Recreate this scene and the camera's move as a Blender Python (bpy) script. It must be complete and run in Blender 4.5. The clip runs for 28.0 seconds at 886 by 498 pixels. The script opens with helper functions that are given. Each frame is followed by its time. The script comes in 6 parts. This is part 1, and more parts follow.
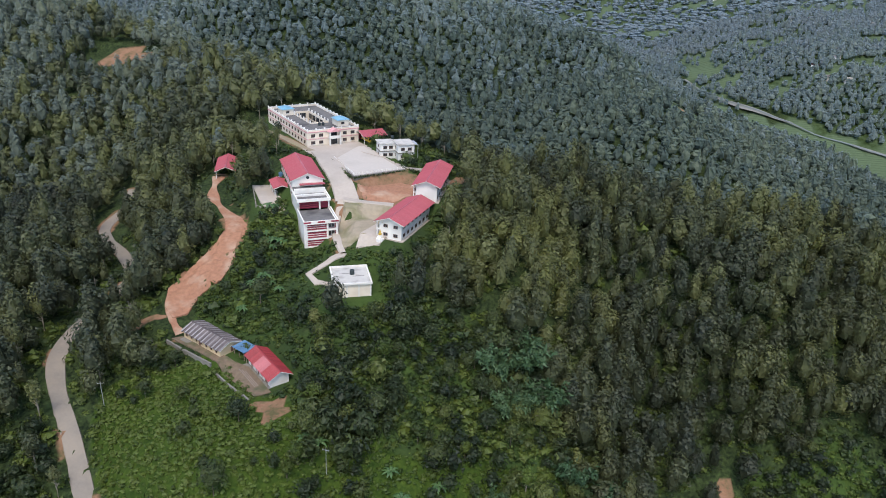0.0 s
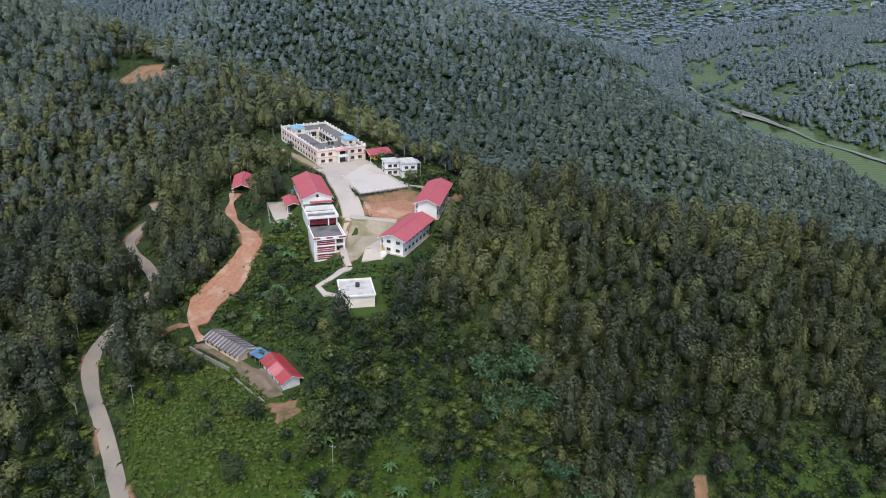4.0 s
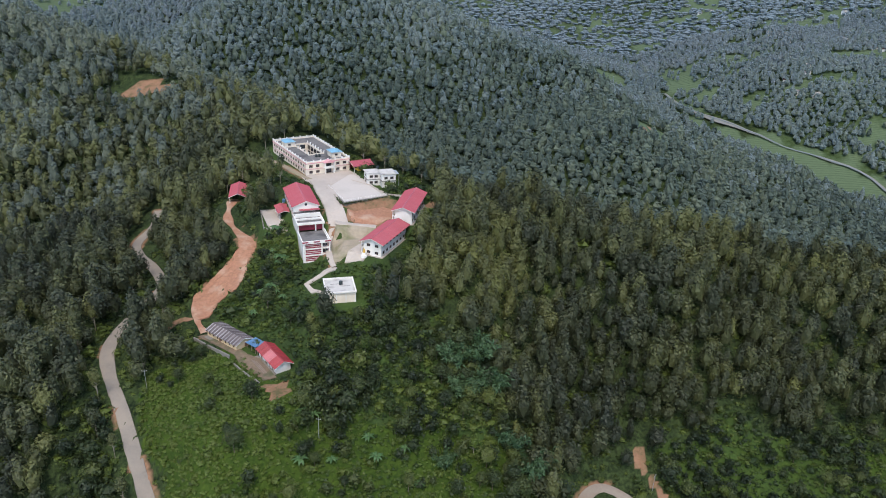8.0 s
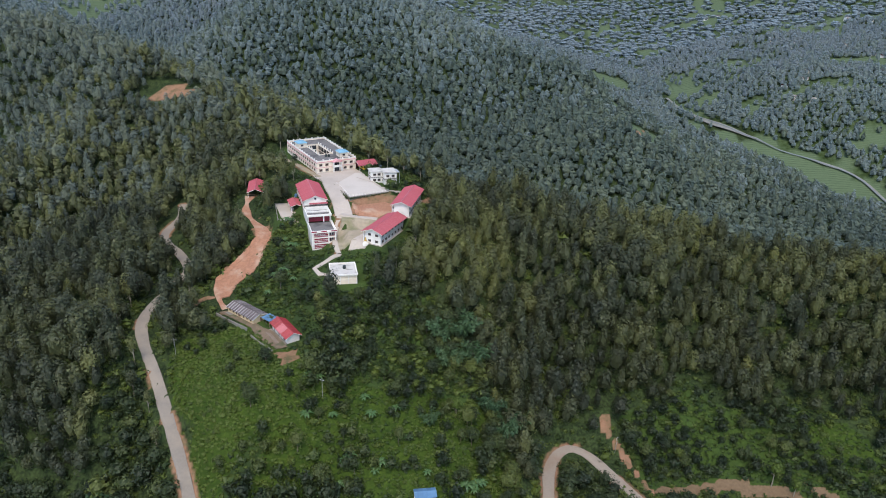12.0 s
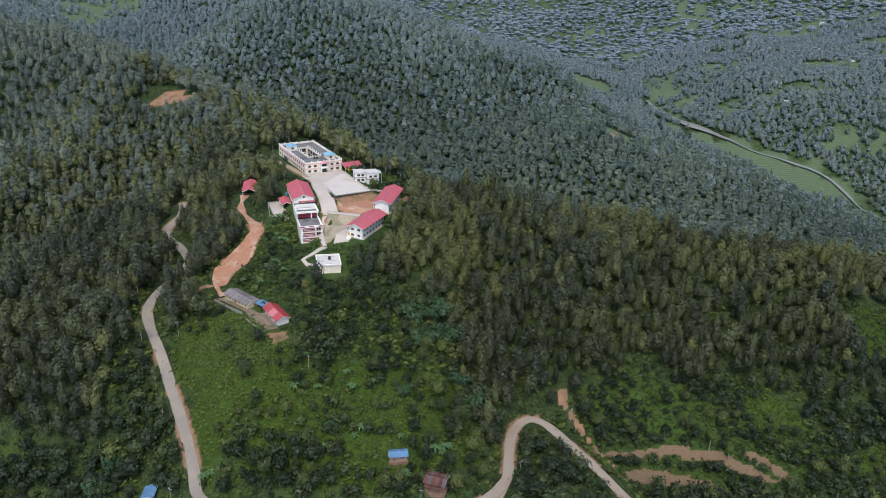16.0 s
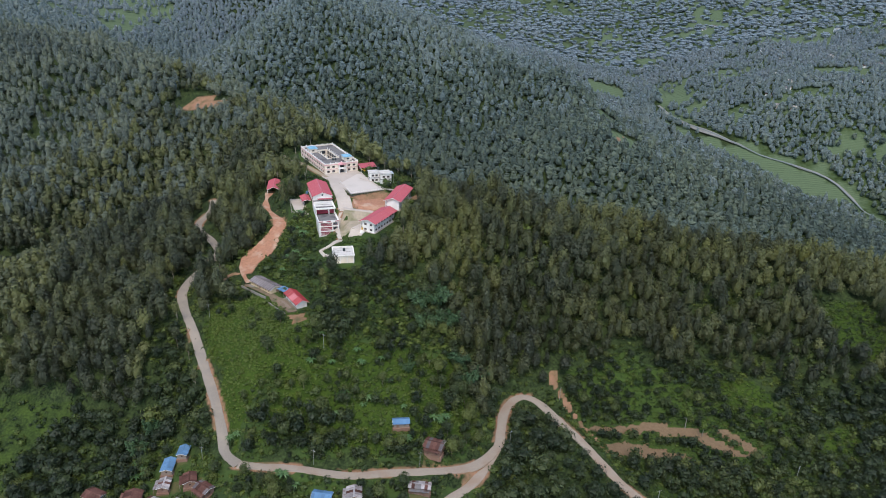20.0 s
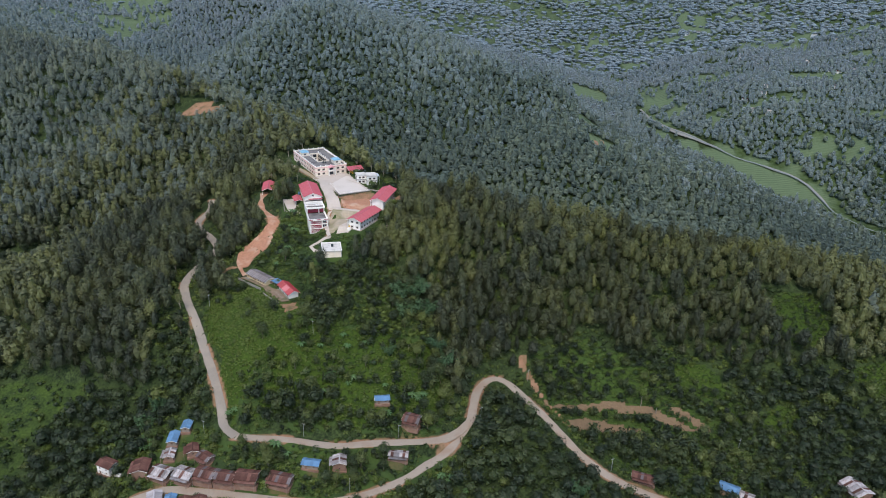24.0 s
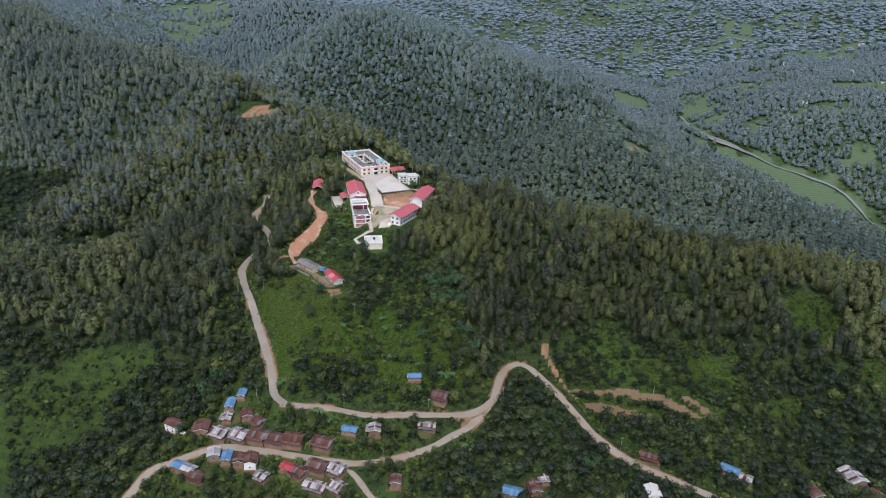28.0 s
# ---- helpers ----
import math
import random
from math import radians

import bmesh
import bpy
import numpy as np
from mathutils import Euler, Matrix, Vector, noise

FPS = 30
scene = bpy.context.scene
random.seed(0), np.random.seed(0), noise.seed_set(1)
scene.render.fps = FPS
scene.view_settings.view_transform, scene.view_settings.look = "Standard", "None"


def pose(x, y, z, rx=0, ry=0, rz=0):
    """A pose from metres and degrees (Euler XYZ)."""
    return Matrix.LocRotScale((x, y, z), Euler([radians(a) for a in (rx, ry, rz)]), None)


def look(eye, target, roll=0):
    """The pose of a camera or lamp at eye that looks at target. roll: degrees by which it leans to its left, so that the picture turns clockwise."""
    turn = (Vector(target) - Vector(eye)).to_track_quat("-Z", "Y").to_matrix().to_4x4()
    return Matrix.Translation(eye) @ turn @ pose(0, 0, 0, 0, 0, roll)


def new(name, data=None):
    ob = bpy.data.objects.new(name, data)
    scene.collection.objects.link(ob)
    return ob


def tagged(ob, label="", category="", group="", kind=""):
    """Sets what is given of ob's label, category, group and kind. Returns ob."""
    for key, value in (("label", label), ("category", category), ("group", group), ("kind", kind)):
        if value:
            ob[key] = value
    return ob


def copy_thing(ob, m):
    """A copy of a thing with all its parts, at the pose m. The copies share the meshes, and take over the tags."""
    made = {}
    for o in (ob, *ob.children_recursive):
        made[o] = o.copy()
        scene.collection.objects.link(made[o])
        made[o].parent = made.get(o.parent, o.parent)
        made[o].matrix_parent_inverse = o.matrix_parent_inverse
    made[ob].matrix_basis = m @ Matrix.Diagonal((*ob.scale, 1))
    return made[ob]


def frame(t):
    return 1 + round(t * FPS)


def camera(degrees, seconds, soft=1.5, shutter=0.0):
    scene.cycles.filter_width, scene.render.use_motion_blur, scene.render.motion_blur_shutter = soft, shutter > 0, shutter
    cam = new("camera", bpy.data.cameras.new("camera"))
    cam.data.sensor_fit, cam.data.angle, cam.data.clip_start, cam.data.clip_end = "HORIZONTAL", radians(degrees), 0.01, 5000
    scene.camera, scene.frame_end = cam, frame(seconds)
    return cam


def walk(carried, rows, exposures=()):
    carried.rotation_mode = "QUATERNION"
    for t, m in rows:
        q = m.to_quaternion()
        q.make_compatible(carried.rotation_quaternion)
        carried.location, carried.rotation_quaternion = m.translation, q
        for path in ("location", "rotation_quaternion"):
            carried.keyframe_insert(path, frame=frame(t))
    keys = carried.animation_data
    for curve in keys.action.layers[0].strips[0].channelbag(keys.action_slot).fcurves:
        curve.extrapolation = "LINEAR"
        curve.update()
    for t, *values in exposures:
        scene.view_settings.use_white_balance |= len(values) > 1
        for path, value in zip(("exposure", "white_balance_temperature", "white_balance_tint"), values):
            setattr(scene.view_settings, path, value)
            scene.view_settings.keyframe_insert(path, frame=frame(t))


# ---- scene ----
cam = camera(63.9, 28.0, soft=1.0)

PATH = [
    (0, (0.853, -0.853, 83.608), (0.895, 0.978, 82.804), 3.1),
    (0.5, (1.847, -4.781, 84.784), (1.898, -2.95, 83.982), 3.1),
    (1, (2.849, -9.012, 86.045), (2.969, -7.182, 85.248), 3.2),
    (1.5, (3.661, -12.597, 87.475), (3.831, -10.77, 86.679), 3.2),
    (2, (4.098, -14.078, 89.208), (4.352, -12.258, 88.416), 3.1),
    (2.5, (4.08, -14.788, 90.963), (4.274, -12.962, 90.169), 2.9),
    (3, (4.648, -14.174, 92.396), (4.659, -12.342, 91.593), 2.7),
    (3.5, (4.99, -15.251, 94.08), (4.996, -13.419, 93.278), 2.6),
    (5.5, (7.082, -29.688, 104.508), (7.102, -27.858, 103.701), 2.8),
    (6, (8.039, -33.247, 106.102), (8.063, -31.416, 105.295), 2.7),
    (6.5, (9.012, -37.257, 107.504), (9.039, -35.426, 106.7), 2.7),
    (7, (10.285, -41.617, 108.931), (10.313, -39.785, 108.127), 2.8),
    (7.5, (11.598, -46.058, 110.25), (11.625, -44.225, 109.448), 2.7),
    (8, (12.741, -50.753, 111.762), (12.772, -48.92, 110.963), 2.7),
    (8.5, (14.126, -55.442, 113.171), (14.167, -53.609, 112.374), 2.7),
    (9, (15.446, -60.319, 114.56), (15.484, -58.485, 113.764), 2.6),
    (9.5, (16.643, -65.29, 115.971), (16.68, -63.456, 115.175), 2.7),
    (10, (17.816, -69.805, 117.11), (17.853, -67.97, 116.316), 2.7),
    (10.5, (19.203, -74.501, 118.38), (19.244, -72.666, 117.587), 2.7),
    (11, (20.488, -78.883, 119.711), (20.537, -77.048, 118.917), 2.7),
    (11.5, (21.674, -83.62, 121.22), (21.69, -81.785, 120.424), 2.7),
    (12, (23.119, -88.492, 122.85), (23.108, -86.658, 122.052), 2.7),
    (12.5, (24.496, -92.893, 123.922), (24.486, -91.059, 123.126), 2.7),
    (14.5, (30.452, -110.655, 131.103), (30.448, -108.822, 130.303), 2.7),
    (15, (31.725, -115.255, 132.243), (31.722, -113.422, 131.444), 2.7),
    (15.5, (32.966, -119.62, 133.612), (32.964, -117.786, 132.813), 2.7),
    (16, (34.067, -124.231, 134.861), (34.068, -122.397, 134.064), 2.7),
    (16.5, (35.358, -128.726, 136.097), (35.359, -126.891, 135.3), 2.7),
    (17, (36.782, -133.3, 137.632), (36.795, -131.465, 136.836), 2.7),
    (17.5, (38.006, -137.852, 139.286), (38.03, -136.017, 138.491), 2.7),
    (18, (39.365, -142.442, 140.837), (39.384, -140.607, 140.041), 2.7),
    (18.5, (40.598, -146.901, 142.03), (40.544, -145.068, 141.233), 2.6),
    (19, (42.202, -151.389, 143.404), (42.138, -149.556, 142.607), 2.5),
    (19.5, (43.55, -156.188, 144.779), (43.487, -154.355, 143.982), 2.5),
    (20, (45.095, -160.799, 146.3), (45.032, -158.965, 145.505), 2.5),
    (20.5, (46.607, -165.305, 147.765), (46.545, -163.47, 146.97), 2.5),
    (21, (48.152, -169.806, 149.102), (48.091, -167.971, 148.309), 2.5),
    (21.5, (49.624, -174.591, 150.721), (49.564, -172.756, 149.93), 2.5),
    (23.5, (55.019, -193.076, 157.874), (54.967, -191.241, 157.081), 2.6),
    (24, (56.412, -197.181, 159.044), (56.361, -195.345, 158.252), 2.6),
    (24.5, (57.921, -202.071, 160.528), (57.871, -200.234, 159.738), 2.6),
    (25, (59.013, -207.111, 162.293), (58.963, -205.274, 161.504), 2.5),
    (25.5, (60.409, -211.775, 163.846), (60.363, -209.938, 163.057), 2.6),
    (26, (61.654, -216.729, 165.39), (61.622, -214.891, 164.602), 2.5),
    (26.5, (62.755, -221.759, 166.981), (62.718, -219.922, 166.192), 2.5),
    (27, (64.027, -226.665, 168.498), (63.895, -224.834, 167.705), 2.6),
    (27.5, (65.533, -231.503, 169.973), (65.394, -229.672, 169.182), 2.5),
    (28, (66.946, -236.269, 171.144), (66.768, -234.441, 170.353), 2.5),
]
walk(cam, [(t, look(eye, target, roll)) for t, eye, target, roll in PATH])

# ---- world, sun ----
world = bpy.data.worlds.new("overcast_sky")
scene.world = world
world.use_nodes = True
wn = world.node_tree
bg = wn.nodes["Background"]
sky = wn.nodes.new("ShaderNodeTexSky")
sky.sky_type = "NISHITA"
sky.sun_disc = False
sky.sun_elevation, sky.sun_rotation = radians(60), radians(185)
sky.altitude, sky.dust_density, sky.ozone_density, sky.air_density = 900, 1.6, 1.0, 1.0
wn.links.new(sky.outputs[0], bg.inputs[0])
bg.inputs[1].default_value = 0.15
sun = new("sun", bpy.data.lights.new("sun", "SUN"))
sun.data.energy, sun.data.angle, sun.data.color = 1.5, radians(26), (1.0, 0.93, 0.865)
az, el = radians(185), radians(60)
sun.matrix_world = look((0, 0, 0), (-math.sin(az) * math.cos(el), -math.cos(az) * math.cos(el), -math.sin(el)))
scene.view_settings.exposure = 1.08


# ---- materials ----
def mat(name, color, rough=0.8, spread=0.15, fine=0.6, coarse=0.07, bump=0.1, metal=0.0, spec=0.3, stain=None, amount=0.4, random_tone=0.0):
    """A surface with grain and stains in object metres."""
    m = bpy.data.materials.new(name)
    m.use_nodes = True
    t = m.node_tree
    b = t.nodes["Principled BSDF"]
    b.inputs["Roughness"].default_value, b.inputs["Metallic"].default_value = rough, metal
    b.inputs["Specular IOR Level"].default_value = spec
    co = t.nodes.new("ShaderNodeTexCoord")

    def tex(scale, detail):
        n = t.nodes.new("ShaderNodeTexNoise")
        n.inputs["Scale"].default_value, n.inputs["Detail"].default_value = scale, detail
        t.links.new(co.outputs["Object"], n.inputs["Vector"])
        return n

    def mix(a, b_, fac, kind="MIX"):
        n = t.nodes.new("ShaderNodeMix")
        n.data_type, n.blend_type = "RGBA", kind
        for sock, v in ((n.inputs["A"], a), (n.inputs["B"], b_)):
            if isinstance(v, tuple):
                sock.default_value = (*v, 1)
            else:
                t.links.new(v, sock)
        if isinstance(fac, float):
            n.inputs["Factor"].default_value = fac
        else:
            t.links.new(fac, n.inputs["Factor"])
        return n.outputs["Result"]

    grain, large = tex(fine, 4), tex(coarse, 3)
    dark = tuple(c * (1 - spread) for c in color)
    light = tuple(min(1, c * (1 + spread)) for c in color)
    col = mix(dark, light, grain.outputs["Fac"])
    ramp = t.nodes.new("ShaderNodeMapRange")
    ramp.inputs["From Min"].default_value, ramp.inputs["From Max"].default_value = 0.48, 0.68
    ramp.inputs["To Max"].default_value = amount
    t.links.new(large.outputs["Fac"], ramp.inputs["Value"])
    col = mix(col, stain or tuple(c * 0.6 for c in color), ramp.outputs[0])
    if random_tone:
        info = t.nodes.new("ShaderNodeObjectInfo")
        r = t.nodes.new("ShaderNodeMapRange")
        r.inputs["To Min"].default_value, r.inputs["To Max"].default_value = 1 - random_tone, 1 + random_tone
        t.links.new(info.outputs["Random"], r.inputs["Value"])
        col = mix(col, r.outputs[0], 1.0, "MULTIPLY")
    t.links.new(col, b.inputs["Base Color"])
    if bump:
        bp = t.nodes.new("ShaderNodeBump")
        bp.inputs["Strength"].default_value, bp.inputs["Distance"].default_value = bump, 0.05
        t.links.new(grain.outputs["Fac"], bp.inputs["Height"])
        t.links.new(bp.outputs[0], b.inputs["Normal"])
    return m


def foliage(name, dark, mid, light, rough=0.55, grain=1.3, haze_sheen=0.0):
    """Leaves: the tone of each plant comes from its 'tint', each spray of leaves varies a little."""
    m = bpy.data.materials.new(name)
    m.use_nodes = True
    t = m.node_tree
    b = t.nodes["Principled BSDF"]
    b.inputs["Roughness"].default_value, b.inputs["Specular IOR Level"].default_value = rough, 0.32
    if haze_sheen:  # bluish sheen standing in for haze over distant leaves
        b.inputs["Sheen Weight"].default_value, b.inputs["Sheen Roughness"].default_value = haze_sheen, 0.6
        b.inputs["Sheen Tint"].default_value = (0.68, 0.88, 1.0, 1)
    at = t.nodes.new("ShaderNodeAttribute")
    at.attribute_name = "tint"
    geo = t.nodes.new("ShaderNodeNewGeometry")
    inf = t.nodes.new("ShaderNodeObjectInfo")
    add = t.nodes.new("ShaderNodeMath")
    add.operation = "MULTIPLY_ADD"
    t.links.new(geo.outputs["Random Per Island"], add.inputs[0])
    add.inputs[1].default_value = 0.16
    t.links.new(at.outputs["Fac"], add.inputs[2])
    add2 = t.nodes.new("ShaderNodeMath")
    add2.operation = "MULTIPLY_ADD"
    t.links.new(inf.outputs["Random"], add2.inputs[0])
    add2.inputs[1].default_value = 0.35
    t.links.new(add.outputs[0], add2.inputs[2])
    co = t.nodes.new("ShaderNodeTexCoord")
    leafy = t.nodes.new("ShaderNodeTexNoise")
    leafy.inputs["Scale"].default_value, leafy.inputs["Detail"].default_value = grain, 4
    t.links.new(co.outputs["Object"], leafy.inputs["Vector"])
    add3 = t.nodes.new("ShaderNodeMath")
    add3.operation = "MULTIPLY_ADD"
    t.links.new(leafy.outputs["Fac"], add3.inputs[0])
    add3.inputs[1].default_value = 0.5
    t.links.new(add2.outputs[0], add3.inputs[2])
    add2 = t.nodes.new("ShaderNodeMath")
    add2.operation = "SUBTRACT"
    t.links.new(add3.outputs[0], add2.inputs[0])
    add2.inputs[1].default_value = 0.25
    bp = t.nodes.new("ShaderNodeBump")
    bp.inputs["Strength"].default_value, bp.inputs["Distance"].default_value = 0.8, 0.6 / grain
    t.links.new(leafy.outputs["Fac"], bp.inputs["Height"])
    t.links.new(bp.outputs[0], b.inputs["Normal"])
    ramp = t.nodes.new("ShaderNodeValToRGB")
    ramp.color_ramp.elements[0].position, ramp.color_ramp.elements[0].color = 0.1, (*dark, 1)
    ramp.color_ramp.elements[1].position, ramp.color_ramp.elements[1].color = 1.1 / 1.25, (*light, 1)
    e = ramp.color_ramp.elements.new(0.5)
    e.color = (*mid, 1)
    t.links.new(add2.outputs[0], ramp.inputs[0])
    t.links.new(ramp.outputs[0], b.inputs["Base Color"])
    tr = t.nodes.new("ShaderNodeBsdfTranslucent")
    t.links.new(ramp.outputs[0], tr.inputs["Color"])
    mx = t.nodes.new("ShaderNodeMixShader")
    mx.inputs[0].default_value = 0.12
    t.links.new(b.outputs[0], mx.inputs[1])
    t.links.new(tr.outputs[0], mx.inputs[2])
    t.links.new(mx.outputs[0], t.nodes["Material Output"].inputs["Surface"])
    return m


def ground_material():
    """Grass, bare soil and field crop, mixed by the land's own cover."""
    m = bpy.data.materials.new("hill_ground")
    m.use_nodes = True
    t = m.node_tree
    b = t.nodes["Principled BSDF"]
    b.inputs["Roughness"].default_value, b.inputs["Specular IOR Level"].default_value = 0.95, 0.1
    co = t.nodes.new("ShaderNodeTexCoord")

    def tex(scale, detail=4):
        n = t.nodes.new("ShaderNodeTexNoise")
        n.inputs["Scale"].default_value, n.inputs["Detail"].default_value = scale, detail
        t.links.new(co.outputs["Object"], n.inputs["Vector"])
        return n.outputs["Fac"]

    def mix(a, c, fac):
        n = t.nodes.new("ShaderNodeMix")
        n.data_type = "RGBA"
        for sock, v in ((n.inputs["A"], a), (n.inputs["B"], c)):
            if isinstance(v, tuple):
                sock.default_value = (*v, 1)
            else:
                t.links.new(v, sock)
        t.links.new(fac, n.inputs["Factor"])
        return n.outputs["Result"]

    def attr(name):
        n = t.nodes.new("ShaderNodeAttribute")
        n.attribute_name = name
        return n.outputs["Fac"]

    def sharpen(value, grain, low, high):
        s = t.nodes.new("ShaderNodeMath")
        s.operation = "MULTIPLY_ADD"
        t.links.new(grain, s.inputs[0])
        s.inputs[1].default_value = 0.5
        t.links.new(value, s.inputs[2])
        r = t.nodes.new("ShaderNodeMapRange")
        r.inputs["From Min"].default_value, r.inputs["From Max"].default_value = low, high
        t.links.new(s.outputs[0], r.inputs["Value"])
        return r.outputs[0]

    small, mid, big = tex(0.9, 6), tex(0.16, 5), tex(0.03, 4)
    # forest floor and undergrowth; its near-black green also stands for shade between crowns
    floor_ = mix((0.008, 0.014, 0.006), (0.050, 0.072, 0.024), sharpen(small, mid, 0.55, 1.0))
    grass = mix((0.026, 0.050, 0.012), (0.060, 0.092, 0.022), small)
    grass = mix(grass, (0.028, 0.045, 0.016), sharpen(big, mid, 0.6, 0.95))
    field = mix((0.066, 0.096, 0.050), (0.106, 0.142, 0.074), mid)
    meadow = mix((0.016, 0.034, 0.006), (0.056, 0.086, 0.013), sharpen(small, mid, 0.5, 1.05))
    sep = t.nodes.new("ShaderNodeSeparateXYZ")
    t.links.new(co.outputs["Object"], sep.inputs[0])
    riser = t.nodes.new("ShaderNodeMath")
    riser.operation = "PINGPONG"
    t.links.new(sep.outputs["Z"], riser.inputs[0])
    riser.inputs[1].default_value = 0.8
    field = mix(field, (0.052, 0.076, 0.038), sharpen(riser.outputs[0], mid, 0.85, 1.0))
    soil = mix(mix((0.15, 0.075, 0.04), (0.34, 0.20, 0.125), small), (0.10, 0.085, 0.04), sharpen(mid, small, 0.72, 0.95))
    plough = mix((0.105, 0.070, 0.040), (0.19, 0.13, 0.075), small)
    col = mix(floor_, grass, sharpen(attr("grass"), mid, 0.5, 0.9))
    col = mix(col, meadow, sharpen(attr("meadow"), mid, 0.6, 0.95))
    col = mix(col, field, sharpen(attr("field"), mid, 0.55, 0.85))
    col = mix(col, soil, sharpen(attr("soil"), mid, 0.62, 0.85))
    col = mix(col, plough, sharpen(attr("plough"), small, 0.65, 0.8))
    t.links.new(col, b.inputs["Base Color"])
    bp = t.nodes.new("ShaderNodeBump")
    bp.inputs["Strength"].default_value, bp.inputs["Distance"].default_value = 0.6, 0.5
    t.links.new(small, bp.inputs["Height"])
    t.links.new(bp.outputs[0], b.inputs["Normal"])
    return m


M_GROUND = ground_material()
M_FOREST = foliage("forest_leaves", (0.016, 0.021, 0.013), (0.044, 0.053, 0.026), (0.106, 0.114, 0.038), 0.55, 2.4)
# forest leaves of the upper slopes with a first step of haze in the colour
M_HAZEWOOD = foliage("hazed_wood_leaves", (0.032, 0.043, 0.032), (0.070, 0.087, 0.060), (0.119, 0.134, 0.078), 0.55, 1.2, 0.2)
M_WARMWOOD = foliage("yellowing_leaves", (0.019, 0.024, 0.011), (0.053, 0.060, 0.022), (0.120, 0.126, 0.034), 0.55, 2.4)
# these three have haze put into the leaf colour, paler and bluer with distance
M_HAZEPINE = foliage("pine_needles", (0.023, 0.037, 0.029), (0.055, 0.078, 0.057), (0.110, 0.136, 0.084), 0.6, 0.9, 0.08)
M_HAZEPINE_FAR = foliage("far_haze_needles", (0.045, 0.068, 0.063), (0.082, 0.112, 0.102), (0.124, 0.152, 0.126), 0.6, 0.7, 0.28)
M_HAZEWOOD_FAR = foliage("far_haze_leaves", (0.086, 0.108, 0.110), (0.110, 0.134, 0.132), (0.130, 0.150, 0.142), 0.7, 0.3, 0.4)
M_BROAD = foliage("broad_leaves", (0.010, 0.018, 0.007), (0.030, 0.044, 0.014), (0.084, 0.102, 0.024), 0.55, 2.2)
M_SHRUB = foliage("shrub_leaves", (0.008, 0.017, 0.005), (0.021, 0.038, 0.007), (0.072, 0.098, 0.015), 0.55, 2.2)
M_GRASS = foliage("grass_blades", (0.012, 0.026, 0.006), (0.027, 0.050, 0.008), (0.074, 0.107, 0.016), 0.55, 2.5)
M_BAMBOO = foliage("bamboo_leaves", (0.022, 0.052, 0.022), (0.038, 0.078, 0.031), (0.070, 0.115, 0.046))
M_BANANA = foliage("banana_leaves", (0.040, 0.085, 0.030), (0.065, 0.125, 0.040), (0.110, 0.170, 0.055), 0.35)
M_BARK = mat("bark", (0.16, 0.13, 0.10), 0.95, 0.3, 2.0, 0.3, 0.3)
M_PALEBARK = mat("pale_bark", (0.23, 0.20, 0.15), 0.9, 0.2, 2.0, 0.3, 0.3)
M_ASPHALT = mat("old_asphalt", (0.215, 0.185, 0.15), 0.9, 0.15, 1.2, 0.08, 0.2, stain=(0.30, 0.25, 0.19), amount=0.6)
M_DUST = mat("dusty_road", (0.265, 0.22, 0.17), 0.95, 0.15, 1.0, 0.08, 0.2, stain=(0.23, 0.155, 0.105), amount=0.7)
M_CLAY = mat("orange_clay", (0.31, 0.155, 0.092), 0.95, 0.4, 0.9, 0.13, 0.5, stain=(0.43, 0.31, 0.22), amount=0.8)
M_CONC = mat("pale_concrete", (0.41, 0.35, 0.29), 0.85, 0.12, 0.9, 0.08, 0.05, stain=(0.33, 0.285, 0.235), amount=0.7)
M_COURT = mat("swept_concrete", (0.47, 0.415, 0.355), 0.85, 0.08, 0.9, 0.1, 0.05, stain=(0.40, 0.35, 0.295), amount=0.6)
M_DIRT = mat("trodden_dirt", (0.27, 0.215, 0.15), 0.95, 0.2, 0.4, 0.06, 0.3, stain=(0.20, 0.22, 0.10), amount=0.8)
M_YARD = mat("mossy_yard_earth", (0.16, 0.115, 0.075), 0.95, 0.35, 1.2, 0.25, 0.3, stain=(0.075, 0.082, 0.04), amount=0.9)
M_PLAZA = mat("worn_grass_plaza", (0.31, 0.255, 0.18), 0.95, 0.25, 0.6, 0.13, 0.3, stain=(0.16, 0.155, 0.075), amount=0.85)
M_CREAM = mat("cream_wall_paint", (0.74, 0.645, 0.52), 0.8, 0.06, 0.6, 0.12, 0.05, stain=(0.52, 0.43, 0.32), amount=0.45)
M_WHITE = mat("white_wall_paint", (0.74, 0.70, 0.64), 0.75, 0.06, 0.6, 0.12, 0.05, stain=(0.52, 0.48, 0.41), amount=0.5)
M_PINK = mat("pink_trim_paint", (0.60, 0.30, 0.30), 0.8, 0.08, 0.8, 0.1, 0.05)
M_MAROON = mat("maroon_panel", (0.26, 0.035, 0.055), 0.5, 0.12, 0.8, 0.12, 0.05)
M_ROOFRED = mat("rose_red_roof_sheet", (0.33, 0.072, 0.085), 0.5, 0.09, 0.35, 0.12, 0.05, spec=0.3, stain=(0.39, 0.125, 0.14), amount=0.55, random_tone=0.06)
M_ROOFBRIGHT = mat("bright_red_roof_sheet", (0.27, 0.038, 0.042), 0.55, 0.1, 0.35, 0.2, 0.05, spec=0.25, stain=(0.33, 0.075, 0.075), random_tone=0.2)
M_ROOFPINK = mat("faded_pink_roof_sheet", (0.37, 0.115, 0.12), 0.55, 0.1, 0.35, 0.2, 0.05, spec=0.25, random_tone=0.15)
